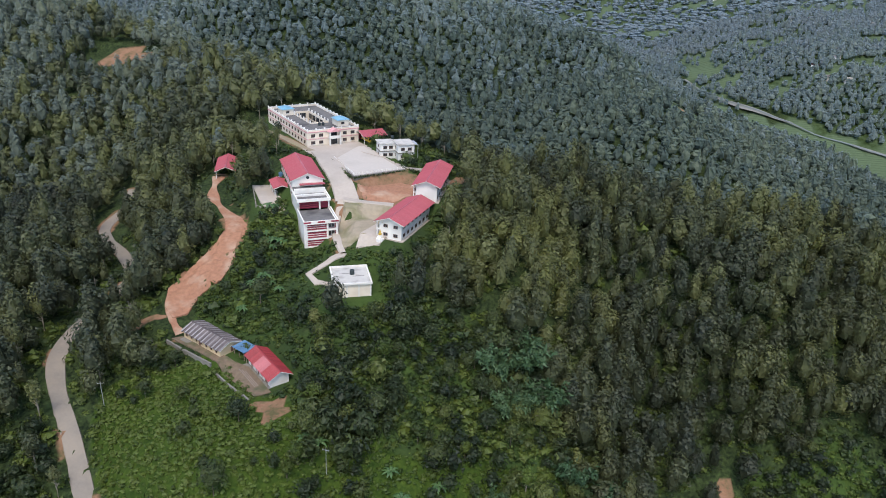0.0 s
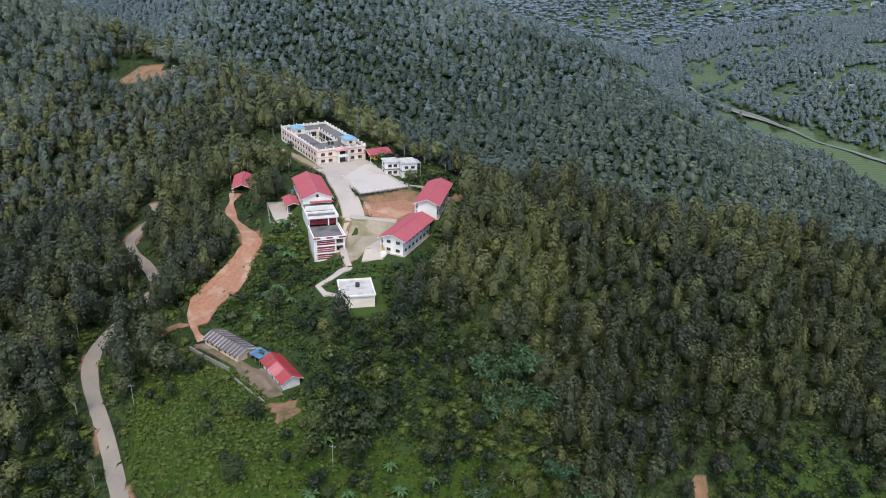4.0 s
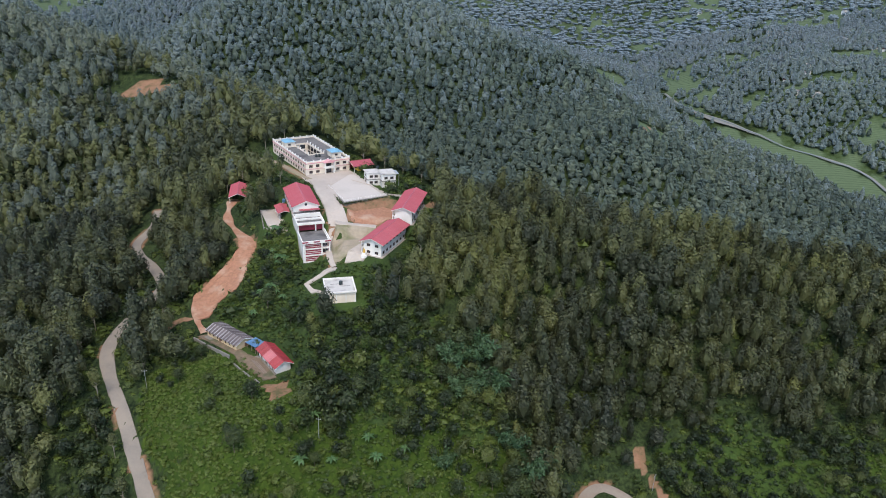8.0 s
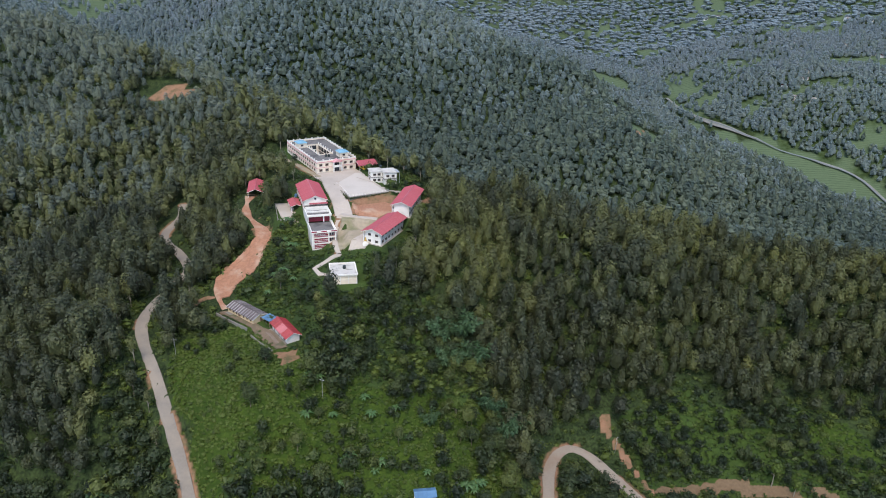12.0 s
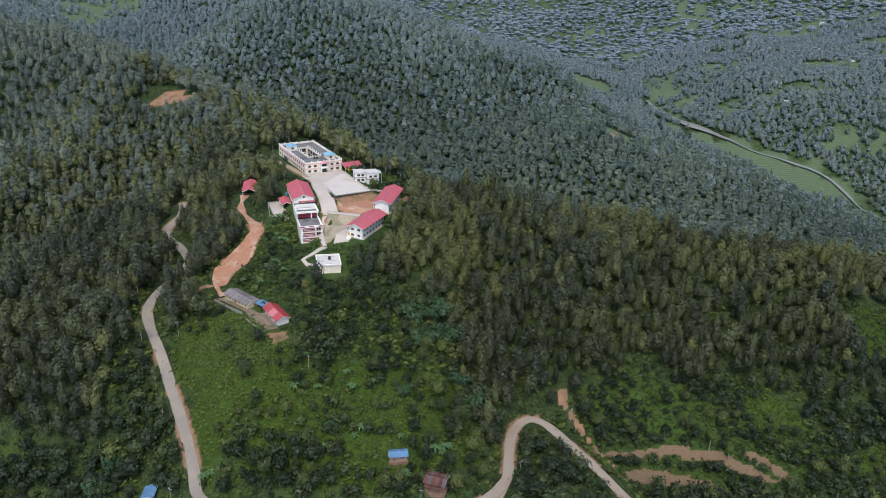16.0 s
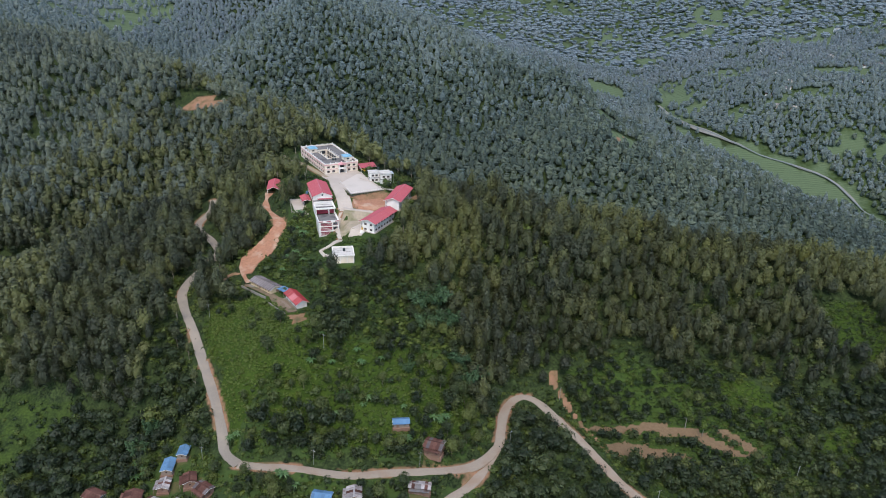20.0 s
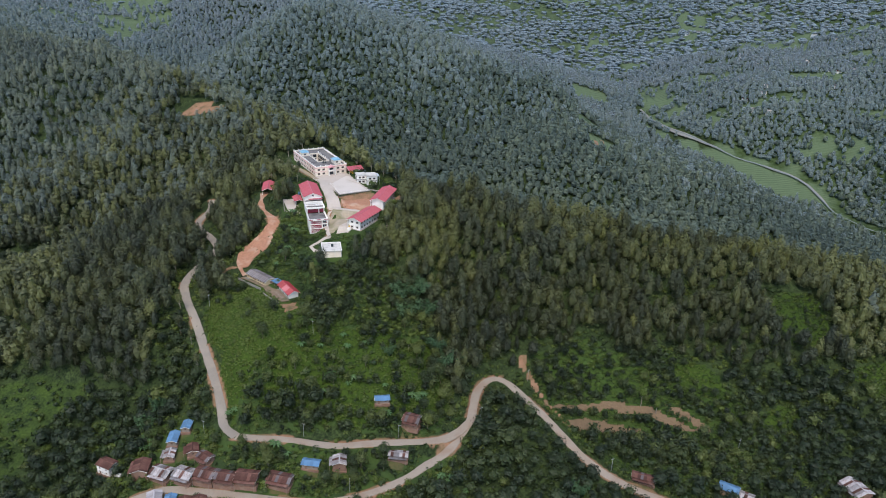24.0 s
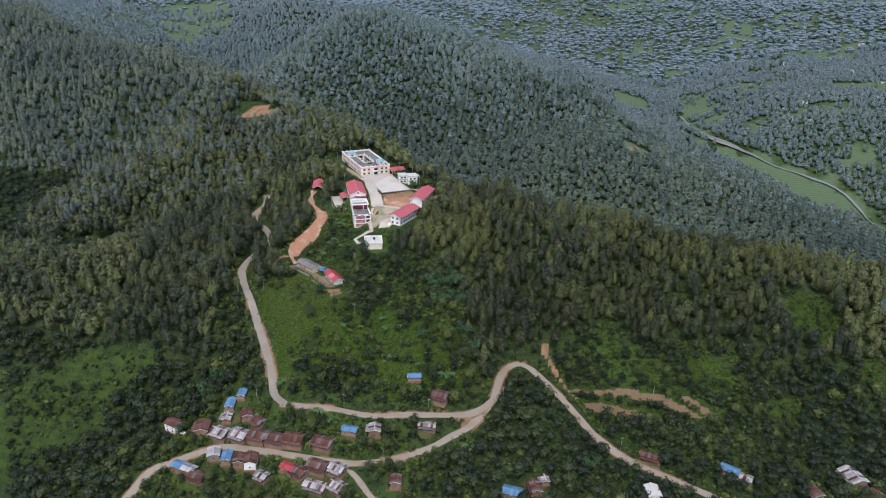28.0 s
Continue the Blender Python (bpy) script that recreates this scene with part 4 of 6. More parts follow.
def within(x, y, polys, margin=0.0):
    """Which points lie in any of the polygons or within a margin of their edges."""
    m = np.zeros(x.shape, bool)
    for p in polys:
        m |= inside(x, y, p)
        if margin:
            ring = np.array([(a + (b - a) * k / 10) for a, b in zip(np.array(p), np.roll(np.array(p), -1, 0)) for k in range(10)])
            m |= to_line(x, y, ring)[0] < margin
    return m


PAVED = [YARD, PIT, WALK, PLAZA, APRON, PATH_WALK, CLAY_SLOPE]


OPEN_LAND = [GRASSY, SHRUBBY, BANK, CAMPUS, TERRACES, WEST_FIELDS, HAMLET, HUTS, SHED_GLADE] + OPENINGS
FAR_OPEN = [RIVER_FIELD] + FAR_FIELDS + CLEARINGS

CREST = np.array([p[:2] for p in LANDFORM["ridge_west"][::-1] + [(-20, 318), (12, 285), (30, 274)] + LANDFORM["ridge_east"]], float)


def behind(x, y):
    """True on the far side of the main crest."""
    return y > np.interp(x, CREST[:, 0], CREST[:, 1]) + 14


# near forest
fx, fy = scatter(-760, 560, 20, 860, 4.9)
keep = ~behind(fx, fy) & ~any_in(fx, fy, OPEN_LAND + GLADES) & ~within(fx, fy, SCARS + [HUTS, SHED_GLADE, CAMPUS, CLAY_SLOPE], 2.0) & (road_gap(fx, fy) > 4.0) & ~house_near(fx, fy)
fx, fy = fx[keep], fy[keep]
fz = land(fx, fy)
# low ground and the south carry broad trees, the slopes above tall slim ones
lowland = (fz < -74) | (fy < 120) | ((fx < -60) & (fy < 165) & (fx > -110))
mixed = value_noise(fx, fy, 45, 21)
thin = rng.uniform(0, 1, len(fx)) < np.where(lowland, 0.8, np.where((fx > 180) & (fy < 240), 0.62 + 0.3 * mixed, np.where(fy > 420, 0.75, 0.95)))
fx, fy, fz, lowland, mixed = fx[thin], fy[thin], fz[thin], lowland[thin], mixed[thin]
TALL = [crown(13, 3.8, 310, 0.58, "oval", base=0.1, lumps=9, flat=0.78, inner=0.45, rings=3, seg=6, core=0.64) for _ in range(8)] + [crown(15.5, 3.6, 310, 0.58, "cone", base=0.08, lumps=9, flat=0.78, inner=0.45, rings=3, seg=6, core=0.64) for _ in range(8)]
SLIM = [crown(12.5, 3.8, 84, 0.85, "oval", base=0.1, lumps=8, flat=0.82, inner=0.55, rings=3, seg=5, core=0.72) for _ in range(10)] + [crown(14.5, 3.5, 84, 0.85, "cone", base=0.08, lumps=8, flat=0.82, inner=0.55, rings=3, seg=5, core=0.72) for _ in range(8)]
BROAD = [crown(8.0, 4.2, 150, 0.64, "oval", base=0.1, lumps=10, flat=0.75, inner=0.45, rings=2, seg=6, core=0.62) for _ in range(10)]
near_crest = np.abs(fy - np.interp(fx, CREST[:, 0], CREST[:, 1])) < 26
tone = np.clip(0.15 + 0.2 * mixed + 0.2 * near_crest + rng.uniform(-0.16, 0.28, len(fx)) + 0.35 * (rng.uniform(0, 1, len(fx)) < 0.05) , 0, 0.95)
# lighter leaf tone over two ellipses on the spurs east of the school
tone = np.clip(tone + 0.22 * (np.hypot((fx - 28) / 26, (fy - 228) / 42) < 1) + 0.14 * (np.hypot((fx - 126) / 32, (fy - 214) / 30) < 1), 0, 0.95)
front = ~lowland & (fy < 300) & (fx > -190) & (fx < 300)
# haze-coloured leaves grow likelier with distance from the camera
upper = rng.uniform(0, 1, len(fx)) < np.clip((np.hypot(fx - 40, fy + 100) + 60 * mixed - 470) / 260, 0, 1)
warm = front & (value_noise(fx, fy, 38, 121) + 0.5 * value_noise(fx, fy, 14, 122) + rng.uniform(-0.3, 0.3, len(fx)) > np.where(fx > 10, 0.0, 0.45))
for nm, m, kinds, leaf in (("forest_near", front & ~warm, TALL, M_FOREST), ("forest_warm", warm, TALL, M_WARMWOOD), ("forest_west", ~lowland & ~front & ~upper, SLIM, M_FOREST), ("forest_upper", ~lowland & ~front & upper, SLIM, M_HAZEWOOD)):
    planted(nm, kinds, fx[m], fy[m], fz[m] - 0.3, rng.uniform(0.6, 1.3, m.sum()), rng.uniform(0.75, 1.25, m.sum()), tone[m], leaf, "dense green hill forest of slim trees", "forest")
m = lowland
planted("woodland_low", BROAD, fx[m], fy[m], fz[m] - 0.3, rng.uniform(0.5, 1.3, m.sum()), rng.uniform(0.8, 1.15, m.sum()), np.clip(0.04 + 0.2 * mixed[m] + rng.uniform(-0.15, 0.34, m.sum()) + 0.4 * (rng.uniform(0, 1, m.sum()) < 0.06), 0, 0.85), M_BROAD, "broad-leaved trees round the hamlet and gully", "woodland")

# forest of the hills behind
fx, fy = scatter(-900, 900, 270, 1180, 6.1)
open_field = any_in(fx, fy, FAR_FIELDS)
farmed = beyond_river(fx, fy)
keep = behind(fx, fy) & ~any_in(fx, fy, CLEARINGS + GLADES + [CAMPUS, RIVER_FIELD]) & (~open_field | (rng.uniform(0, 1, len(fx)) < np.where(strips(fx, fy) > 0.1, 0.4, 0.04))) & (to_line(fx, fy, RIVER)[0] > 12)
keep &= ~farmed | (rng.uniform(0, 1, len(fx)) < np.where(strips(fx, fy) > 0.27, 0.25, 0.98))
fx, fy = fx[keep], fy[keep]
mixed = value_noise(fx, fy, 90, 31)
MID = [crown(9.5, 4.0, 20, 1.05, "oval", base=0.0, lumps=7, flat=0.85, inner=0.7, rings=3, seg=5, core=0.8) for _ in range(12)] + [crown(11.5, 3.9, 20, 1.05, "cone", base=0.0, lumps=7, flat=0.85, inner=0.7, rings=3, seg=5, core=0.8) for _ in range(10)]
tone = np.clip(0.25 + 0.16 * mixed + rng.uniform(-0.15, 0.25, len(fx)), 0, 0.9)
hz_, big_, tall_ = land(fx, fy) - 0.5, rng.uniform(0.75, 1.3, len(fx)), rng.uniform(0.75, 1.25, len(fx))
# haze is put into the leaf colours, thickening gradually with distance from the ridge
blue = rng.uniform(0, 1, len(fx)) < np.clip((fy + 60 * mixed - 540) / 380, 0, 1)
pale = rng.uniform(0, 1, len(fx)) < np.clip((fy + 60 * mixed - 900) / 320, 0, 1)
for nm, m, mt, lb in (("forest_gully", ~blue, M_HAZEPINE, "dark pine forest in the gully behind the ridge"), ("forest_hills", blue & ~pale, M_HAZEPINE_FAR, "unbroken pine forest on the hills behind, haze put into its leaf colour"), ("forest_high", blue & pale, M_HAZEWOOD_FAR, "woods on the high far slopes, pale with haze put into the leaf colour")):
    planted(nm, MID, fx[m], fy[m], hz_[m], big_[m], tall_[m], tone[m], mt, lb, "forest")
fx, fy = scatter(-1400, 1400, 1180, 2100, 11)
keep = ~any_in(fx, fy, FAR_OPEN) | (rng.uniform(0, 1, len(fx)) < 0.22)
fx, fy = fx[keep], fy[keep]
mixed = value_noise(fx, fy, 160, 41)
thin = rng.uniform(0, 1, len(fx)) < np.where(strips(fx, fy) > 0.3, 0.3, 0.85 + 0.4 * mixed)
fx, fy, mixed = fx[thin], fy[thin], mixed[thin]
# the farthest woods wear the palest haze-coloured leaves
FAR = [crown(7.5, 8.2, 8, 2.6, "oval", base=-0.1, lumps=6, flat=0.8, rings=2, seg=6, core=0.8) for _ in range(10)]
planted("forest_far", FAR, fx, fy, land(fx, fy) - 1, rng.uniform(0.8, 1.3, len(fx)), rng.uniform(0.8, 1.1, len(fx)), np.clip(0.25 + 0.15 * mixed + rng.uniform(-0.1, 0.2, len(fx)), 0, 0.8), M_HAZEWOOD_FAR, "far wooded hills across the valley", "forest")


# shrubs and grass on the open slopes
# small broad trees in clumps over the open slopes
tx, ty = scatter(-250, 350, 20, 345, 3.9)
tz = land(tx, ty)
clump = value_noise(tx, ty, 24, 91)
chance = np.full(len(tx), 0.0)
for poly, low, high in ((CAMPUS, 0.0, 0.10), (HAMLET, 0.1, 0.6), (SHRUBBY, 0.25, 0.8), (BANK, 0.08, 0.5), (ORCHARD, 0.25, 0.8), (TERRACES, 0.25, 0.95), (WEST_FIELDS, 0.05, 0.7), (GRASSY, 0.0, 0.16), *[(p, 0.7, 0.95) for p in COPSES], *[(p, 0.02, 0.35) for p in OPENINGS]):
    m = inside(tx, ty, poly)
    chance[m] = np.clip(low + (high - low) * (0.5 + 1.4 * clump[m] * 1.5), low, high)
row = tz / 2.4 - np.floor(tz / 2.4)
chance[inside(tx, ty, ORCHARD) & ~any_in(tx, ty, COPSES) & (row < 0.4)] *= 0.25
for p in PADS:
    chance[pad_weight(tx, ty, p) > 0.15] = 0
keep = (rng.uniform(0, 1, len(tx)) < chance) & ~behind(tx, ty) & (road_gap(tx, ty) > 3.0) & ~within(tx, ty, PLOUGHED + SCARS + PAVED, 2.2) & ~within(tx, ty, [PATH_WALK, APRON, PLAZA], 4.5) & ~within(tx, ty, [HUTS, LAWN]) & ~house_near(tx, ty)
tx, ty, tz = tx[keep], ty[keep], tz[keep]
SAPLING = [crown(4.6, 2.3, 120, 0.46, "oval", base=-0.05, lumps=8, flat=0.62, inner=0.4, rings=2, seg=6, core=0.6) for _ in range(10)]
east = inside(tx, ty, TERRACES) | inside(tx, ty, SHRUBBY)
planted("saplings", SAPLING, tx, ty, tz - 0.3, rng.uniform(0.55, 1.15, len(tx)) + 0.5 * east * rng.uniform(0, 1, len(tx)) + 0.5 * any_in(tx, ty, COPSES), rng.uniform(0.75, 1.25, len(tx)), np.clip(0.14 + 0.2 * value_noise(tx, ty, 30, 92) + rng.uniform(-0.16, 0.34, len(tx)) + 0.4 * (rng.uniform(0, 1, len(tx)) < 0.08), 0, 0.9), M_BROAD, "small broad-leaved trees in clumps on the slope", "woodland")

sx, sy = scatter(-240, 345, 20, 345, 2.25)
zone = any_in(sx, sy, [SHRUBBY, BANK, GRASSY, HAMLET, TERRACES, WEST_FIELDS, HUTS, SHED_GLADE, CAMPUS] + OPENINGS)
sz = land(sx, sy)
under = ~zone & ((sz < -74) | (sy < 120) | ((sx > 180) & (sy < 240)) | ((sx < -60) & (sy < 165) & (sx > -115)) | ((sx > -130) & (sx < 180) & (sy < 270)))
dens = np.where(inside(sx, sy, GRASSY), 0.8, np.where(inside(sx, sy, HAMLET), 0.9, np.where(inside(sx, sy, TERRACES) | any_in(sx, sy, OPENINGS + [WEST_FIELDS]), 0.3, 0.9)))
step_ = sz / 2.4 - np.floor(sz / 2.4)
dens = np.where(inside(sx, sy, ORCHARD), np.where((step_ > 0.5) & (step_ < 0.98), 0.95, 0.05), dens)
dens = np.where(under, 0.45, dens)
dens = np.where(inside(sx, sy, LAWN), 0.3, dens)
paved = within(sx, sy, PAVED, 0.9) | within(sx, sy, [PATH_WALK], 2.6)
for p in PADS:
    paved |= pad_weight(sx, sy, p) > 0.45
keep = (zone | under) & ~paved & ~behind(sx, sy) & ~house_near(sx, sy) & (road_gap(sx, sy) > 1.5) & ~within(sx, sy, PLOUGHED + SCARS) & (rng.uniform(0, 1, len(sx)) < dens * (1 + 0.5 * value_noise(sx, sy, 16, 51)))
sx, sy = sx[keep], sy[keep]
BUSH = [crown(2.1, 1.7, 30, 0.42, "oval", base=-0.35, lumps=6, flat=0.6, inner=0.4, rings=2, seg=5, core=0.6) for _ in range(10)]
planted("shrubs", BUSH, sx, sy, land(sx, sy) - 0.2, (rng.gamma(4.0, 0.22, len(sx)) + 0.28) * np.where(inside(sx, sy, GRASSY), 0.62, 1.0), rng.uniform(0.6, 1.1, len(sx)), np.clip(0.2 + 0.25 * value_noise(sx, sy, 30, 52) + rng.uniform(-0.2, 0.4, len(sx)) + 0.28 * inside(sx, sy, GRASSY) + 0.14 * inside(sx, sy, ORCHARD), 0, 0.95), M_SHRUB, "lush green shrubs and saplings on the slope", "shrubs")


# clipped growth along the two open edges of the court
for name, a, b, size in (("hedge", (-40.2, 279.0), (-29.9, 258.6), 0.62), ("hedge", (-28.6, 258.4), (-9.6, 270.4), 0.42)):
    k = np.linspace(0, 1, 34)
    hx_, hy_ = a[0] + (b[0] - a[0]) * k + rng.uniform(-0.3, 0.3, 34), a[1] + (b[1] - a[1]) * k + rng.uniform(-0.3, 0.3, 34)
    planted(name, BUSH, hx_, hy_, np.full(34, -2.5), size * rng.uniform(0.7, 1.2, 34), rng.uniform(0.7, 1.1, 34), rng.uniform(0.15, 0.55, 34), M_SHRUB, "low uneven green hedge along the court's edge", "hedge")

gx_, gy_ = scatter(-120, 345, 90, 300, 1.7)
keep = any_in(gx_, gy_, [GRASSY, SHRUBBY, BANK, TERRACES, CAMPUS] + OPENINGS) & (road_gap(gx_, gy_) > 0.8) & ~within(gx_, gy_, PLOUGHED + SCARS) & ~within(gx_, gy_, PAVED, 0.5)
for p in PADS:
    keep &= pad_weight(gx_, gy_, p) < 0.5
gx_, gy_ = gx_[keep], gy_[keep]
planted("grass", [crown(0.75, 1.0, 7, 0.34, "oval", base=-0.5, lumps=4, flat=0.3, rings=2, seg=5) for _ in range(8)], gx_, gy_, land(gx_, gy_), rng.uniform(0.7, 1.8, len(gx_)), rng.uniform(0.7, 1.3, len(gx_)), np.clip(0.22 + 0.3 * inside(gx_, gy_, GRASSY) + 0.2 * inside(gx_, gy_, ORCHARD) + 0.2 * value_noise(gx_, gy_, 20, 61) + rng.uniform(-0.15, 0.2, len(gx_)), 0, 0.9), M_GRASS, "tall bright green grass on the slope", "grass")


# ---- building parts ----
WINDOW_MESHES = {}


def window(parent, x, y, z, turn, w=1.5, h=1.2, frame_mat=None, glass=None, bars=1, sill=True):
    """A framed window on a wall: x, y, z is its middle at the wall's face, turn its outward heading (0 looks along -y)."""
    key = (w, h, bars, frame_mat.name if frame_mat else "", sill)
    if key not in WINDOW_MESHES:
        bm = bmesh.new()
        for a in (-w / 2, w / 2 - 0.12):
            bx(bm, a, a + 0.12, -0.08, 0.06, -h / 2, h / 2)
        for a in (-h / 2, h / 2 - 0.12):
            bx(bm, -w / 2 + 0.12, w / 2 - 0.12, -0.08, 0.06, a, a + 0.12)
        for k in range(bars):
            c = -w / 2 + w * (k + 1) / (bars + 1)
            bx(bm, c - 0.05, c + 0.05, -0.05, 0.05, -h / 2 + 0.12, h / 2 - 0.12)
        WINDOW_MESHES[key] = (mesh_of("window", bm, frame_mat or M_FRAME), mesh_of("pane", box(-w / 2 + 0.1, w / 2 - 0.1, -0.03, 0.02, -h / 2 + 0.1, h / 2 - 0.1), M_DARKWIN),
                              mesh_of("sill", box(-w / 2 - 0.15, w / 2 + 0.15, -0.2, 0.03, -h / 2 - 0.12, -h / 2), M_WHITE))
    fr, pn, sl = WINDOW_MESHES[key]
    ob = part("window", fr, None, parent)
    ob.matrix_basis = pose(x, y, z, 0, 0, turn)
    part("pane", pn, None, ob)
    if sill:
        part("sill", sl, None, ob)
    return ob


def door(parent, x, y, z, turn, w=1.0, h=2.1, material=None):
    ob = part("door", box(-w / 2, w / 2, -0.06, 0.04, 0, h), material or M_FRAME, parent)
    ob.matrix_basis = pose(x, y, z, 0, 0, turn)
    part("lintel", box(-w / 2 - 0.12, w / 2 + 0.12, -0.14, 0.0, h, h + 0.16), M_WHITE, ob)
    return ob


def sheet_mesh(width, length, ribs=4, height=0.05):
    """A corrugated sheet that runs along +y and is laid along x."""
    bm = bmesh.new()
    xs = [k * width / (ribs * 3) for k in range(ribs * 3 + 1)]
    zs = [height if k % 3 == 1 else 0 for k in range(len(xs))]
    rows = [[bm.verts.new((x, y, z + dz)) for x, z in zip(xs, zs)] for y, dz in ((0, 0), (length, 0), (length, -0.04), (0, -0.04))]
    for a, b in zip(rows, rows[1:] + rows[:1]):
        for i in range(len(xs) - 1):
            bm.faces.new((a[i], a[i + 1], b[i + 1], b[i]))
    bmesh.ops.recalc_face_normals(bm, faces=bm.faces[:])
    return bm


def gable_roof(parent, w, y0, y1, z, rise, material, over=0.7, sheet=1.05, second=None, pick=None, ragged=0.0, cap_mat=None, name="roof"):
    """A ridge along y over a body of width w: ridge cap, fascia boards and sheets on both slopes."""
    half, length = w / 2 + over, (y1 - y0) + 2 * over
    run = math.hypot(half, rise * half / (w / 2))
    pitch = math.atan2(rise, w / 2)
    top = z + rise
    cap = bmesh.new()
    for s in (-1, 1):
        vs = [cap.verts.new(p) for p in ((0, y0 - over - 0.05, top + 0.10), (s * 0.35, y0 - over - 0.05, top - 0.35 * math.tan(pitch) + 0.10), (s * 0.35, y1 + over + 0.05, top - 0.35 * math.tan(pitch) + 0.10), (0, y1 + over + 0.05, top + 0.10))]
        cap.faces.new(vs if s < 0 else vs[::-1])
    roof = part(name, cap, cap_mat or material, parent)
    n = max(2, round(length / sheet))
    step = length / n
    me = mesh_of("roof_sheet", sheet_mesh(step + 0.06, run), material)
    me2 = mesh_of("roof_sheet", sheet_mesh(step + 0.06, run), second) if second else None
    for s in (-1, 1):
        for k in range(n):
            use = me2 if (second and pick(k, n, s)) else me
            ob = part("roof_sheet", use, None, roof)
            low = rng.uniform(-ragged, ragged)
            ax = Vector((0, s, 0)) if s > 0 else Vector((0, -1, 0))
            up = Vector((-s * math.cos(pitch), 0, math.sin(pitch)))
            along = Vector((0, -1, 0)) if s < 0 else Vector((0, 1, 0))
            nor = along.cross(up)
            start = y0 - over + (k if s > 0 else k + 1) * step
            m = Matrix((along, up, nor)).transposed().to_4x4()
            m.translation = Vector((s * half, start, top - rise * half / (w / 2))) + up * low + nor * (0.02 + abs(low) * 0.1)
            ob.matrix_basis = m
    for y in (y0 - over, y1 + over):
        for s in (-1, 1):
            bm = bmesh.new()
            a = (s * half, top - rise * half / (w / 2) - 0.05)
            vs = [bm.verts.new((px, yy, pz)) for yy in (y - 0.04, y + 0.04) for px, pz in ((0, top - 0.02), (a[0], a[1]), (a[0], a[1] - 0.2), (0, top - 0.22))]
            for f in ((0, 1, 2, 3), (7, 6, 5, 4), (0, 4, 5, 1), (1, 5, 6, 2), (2, 6, 7, 3), (3, 7, 4, 0)):
                bm.faces.new([vs[i] for i in f])
            bmesh.ops.recalc_face_normals(bm, faces=bm.faces[:])
            part("barge_board", bm, M_WHITE, roof)
    return roof


def gable_walls(parent, w, y0, y1, z0, z1, rise, material, name="wall"):
    """The body under a gable roof."""
    bm = bmesh.new()
    prof = [(-w / 2, z0), (w / 2, z0), (w / 2, z1), (0, z1 + rise), (-w / 2, z1)]
    a = [bm.verts.new((x, y0, z)) for x, z in prof]
    b = [bm.verts.new((x, y1, z)) for x, z in prof]
    bm.faces.new(a), bm.faces.new(b[::-1])
    for i in range(5):
        bm.faces.new((a[(i + 1) % 5], a[i], b[i], b[(i + 1) % 5]))
    bmesh.ops.recalc_face_normals(bm, faces=bm.faces[:])
    return part(name, bm, material, parent)


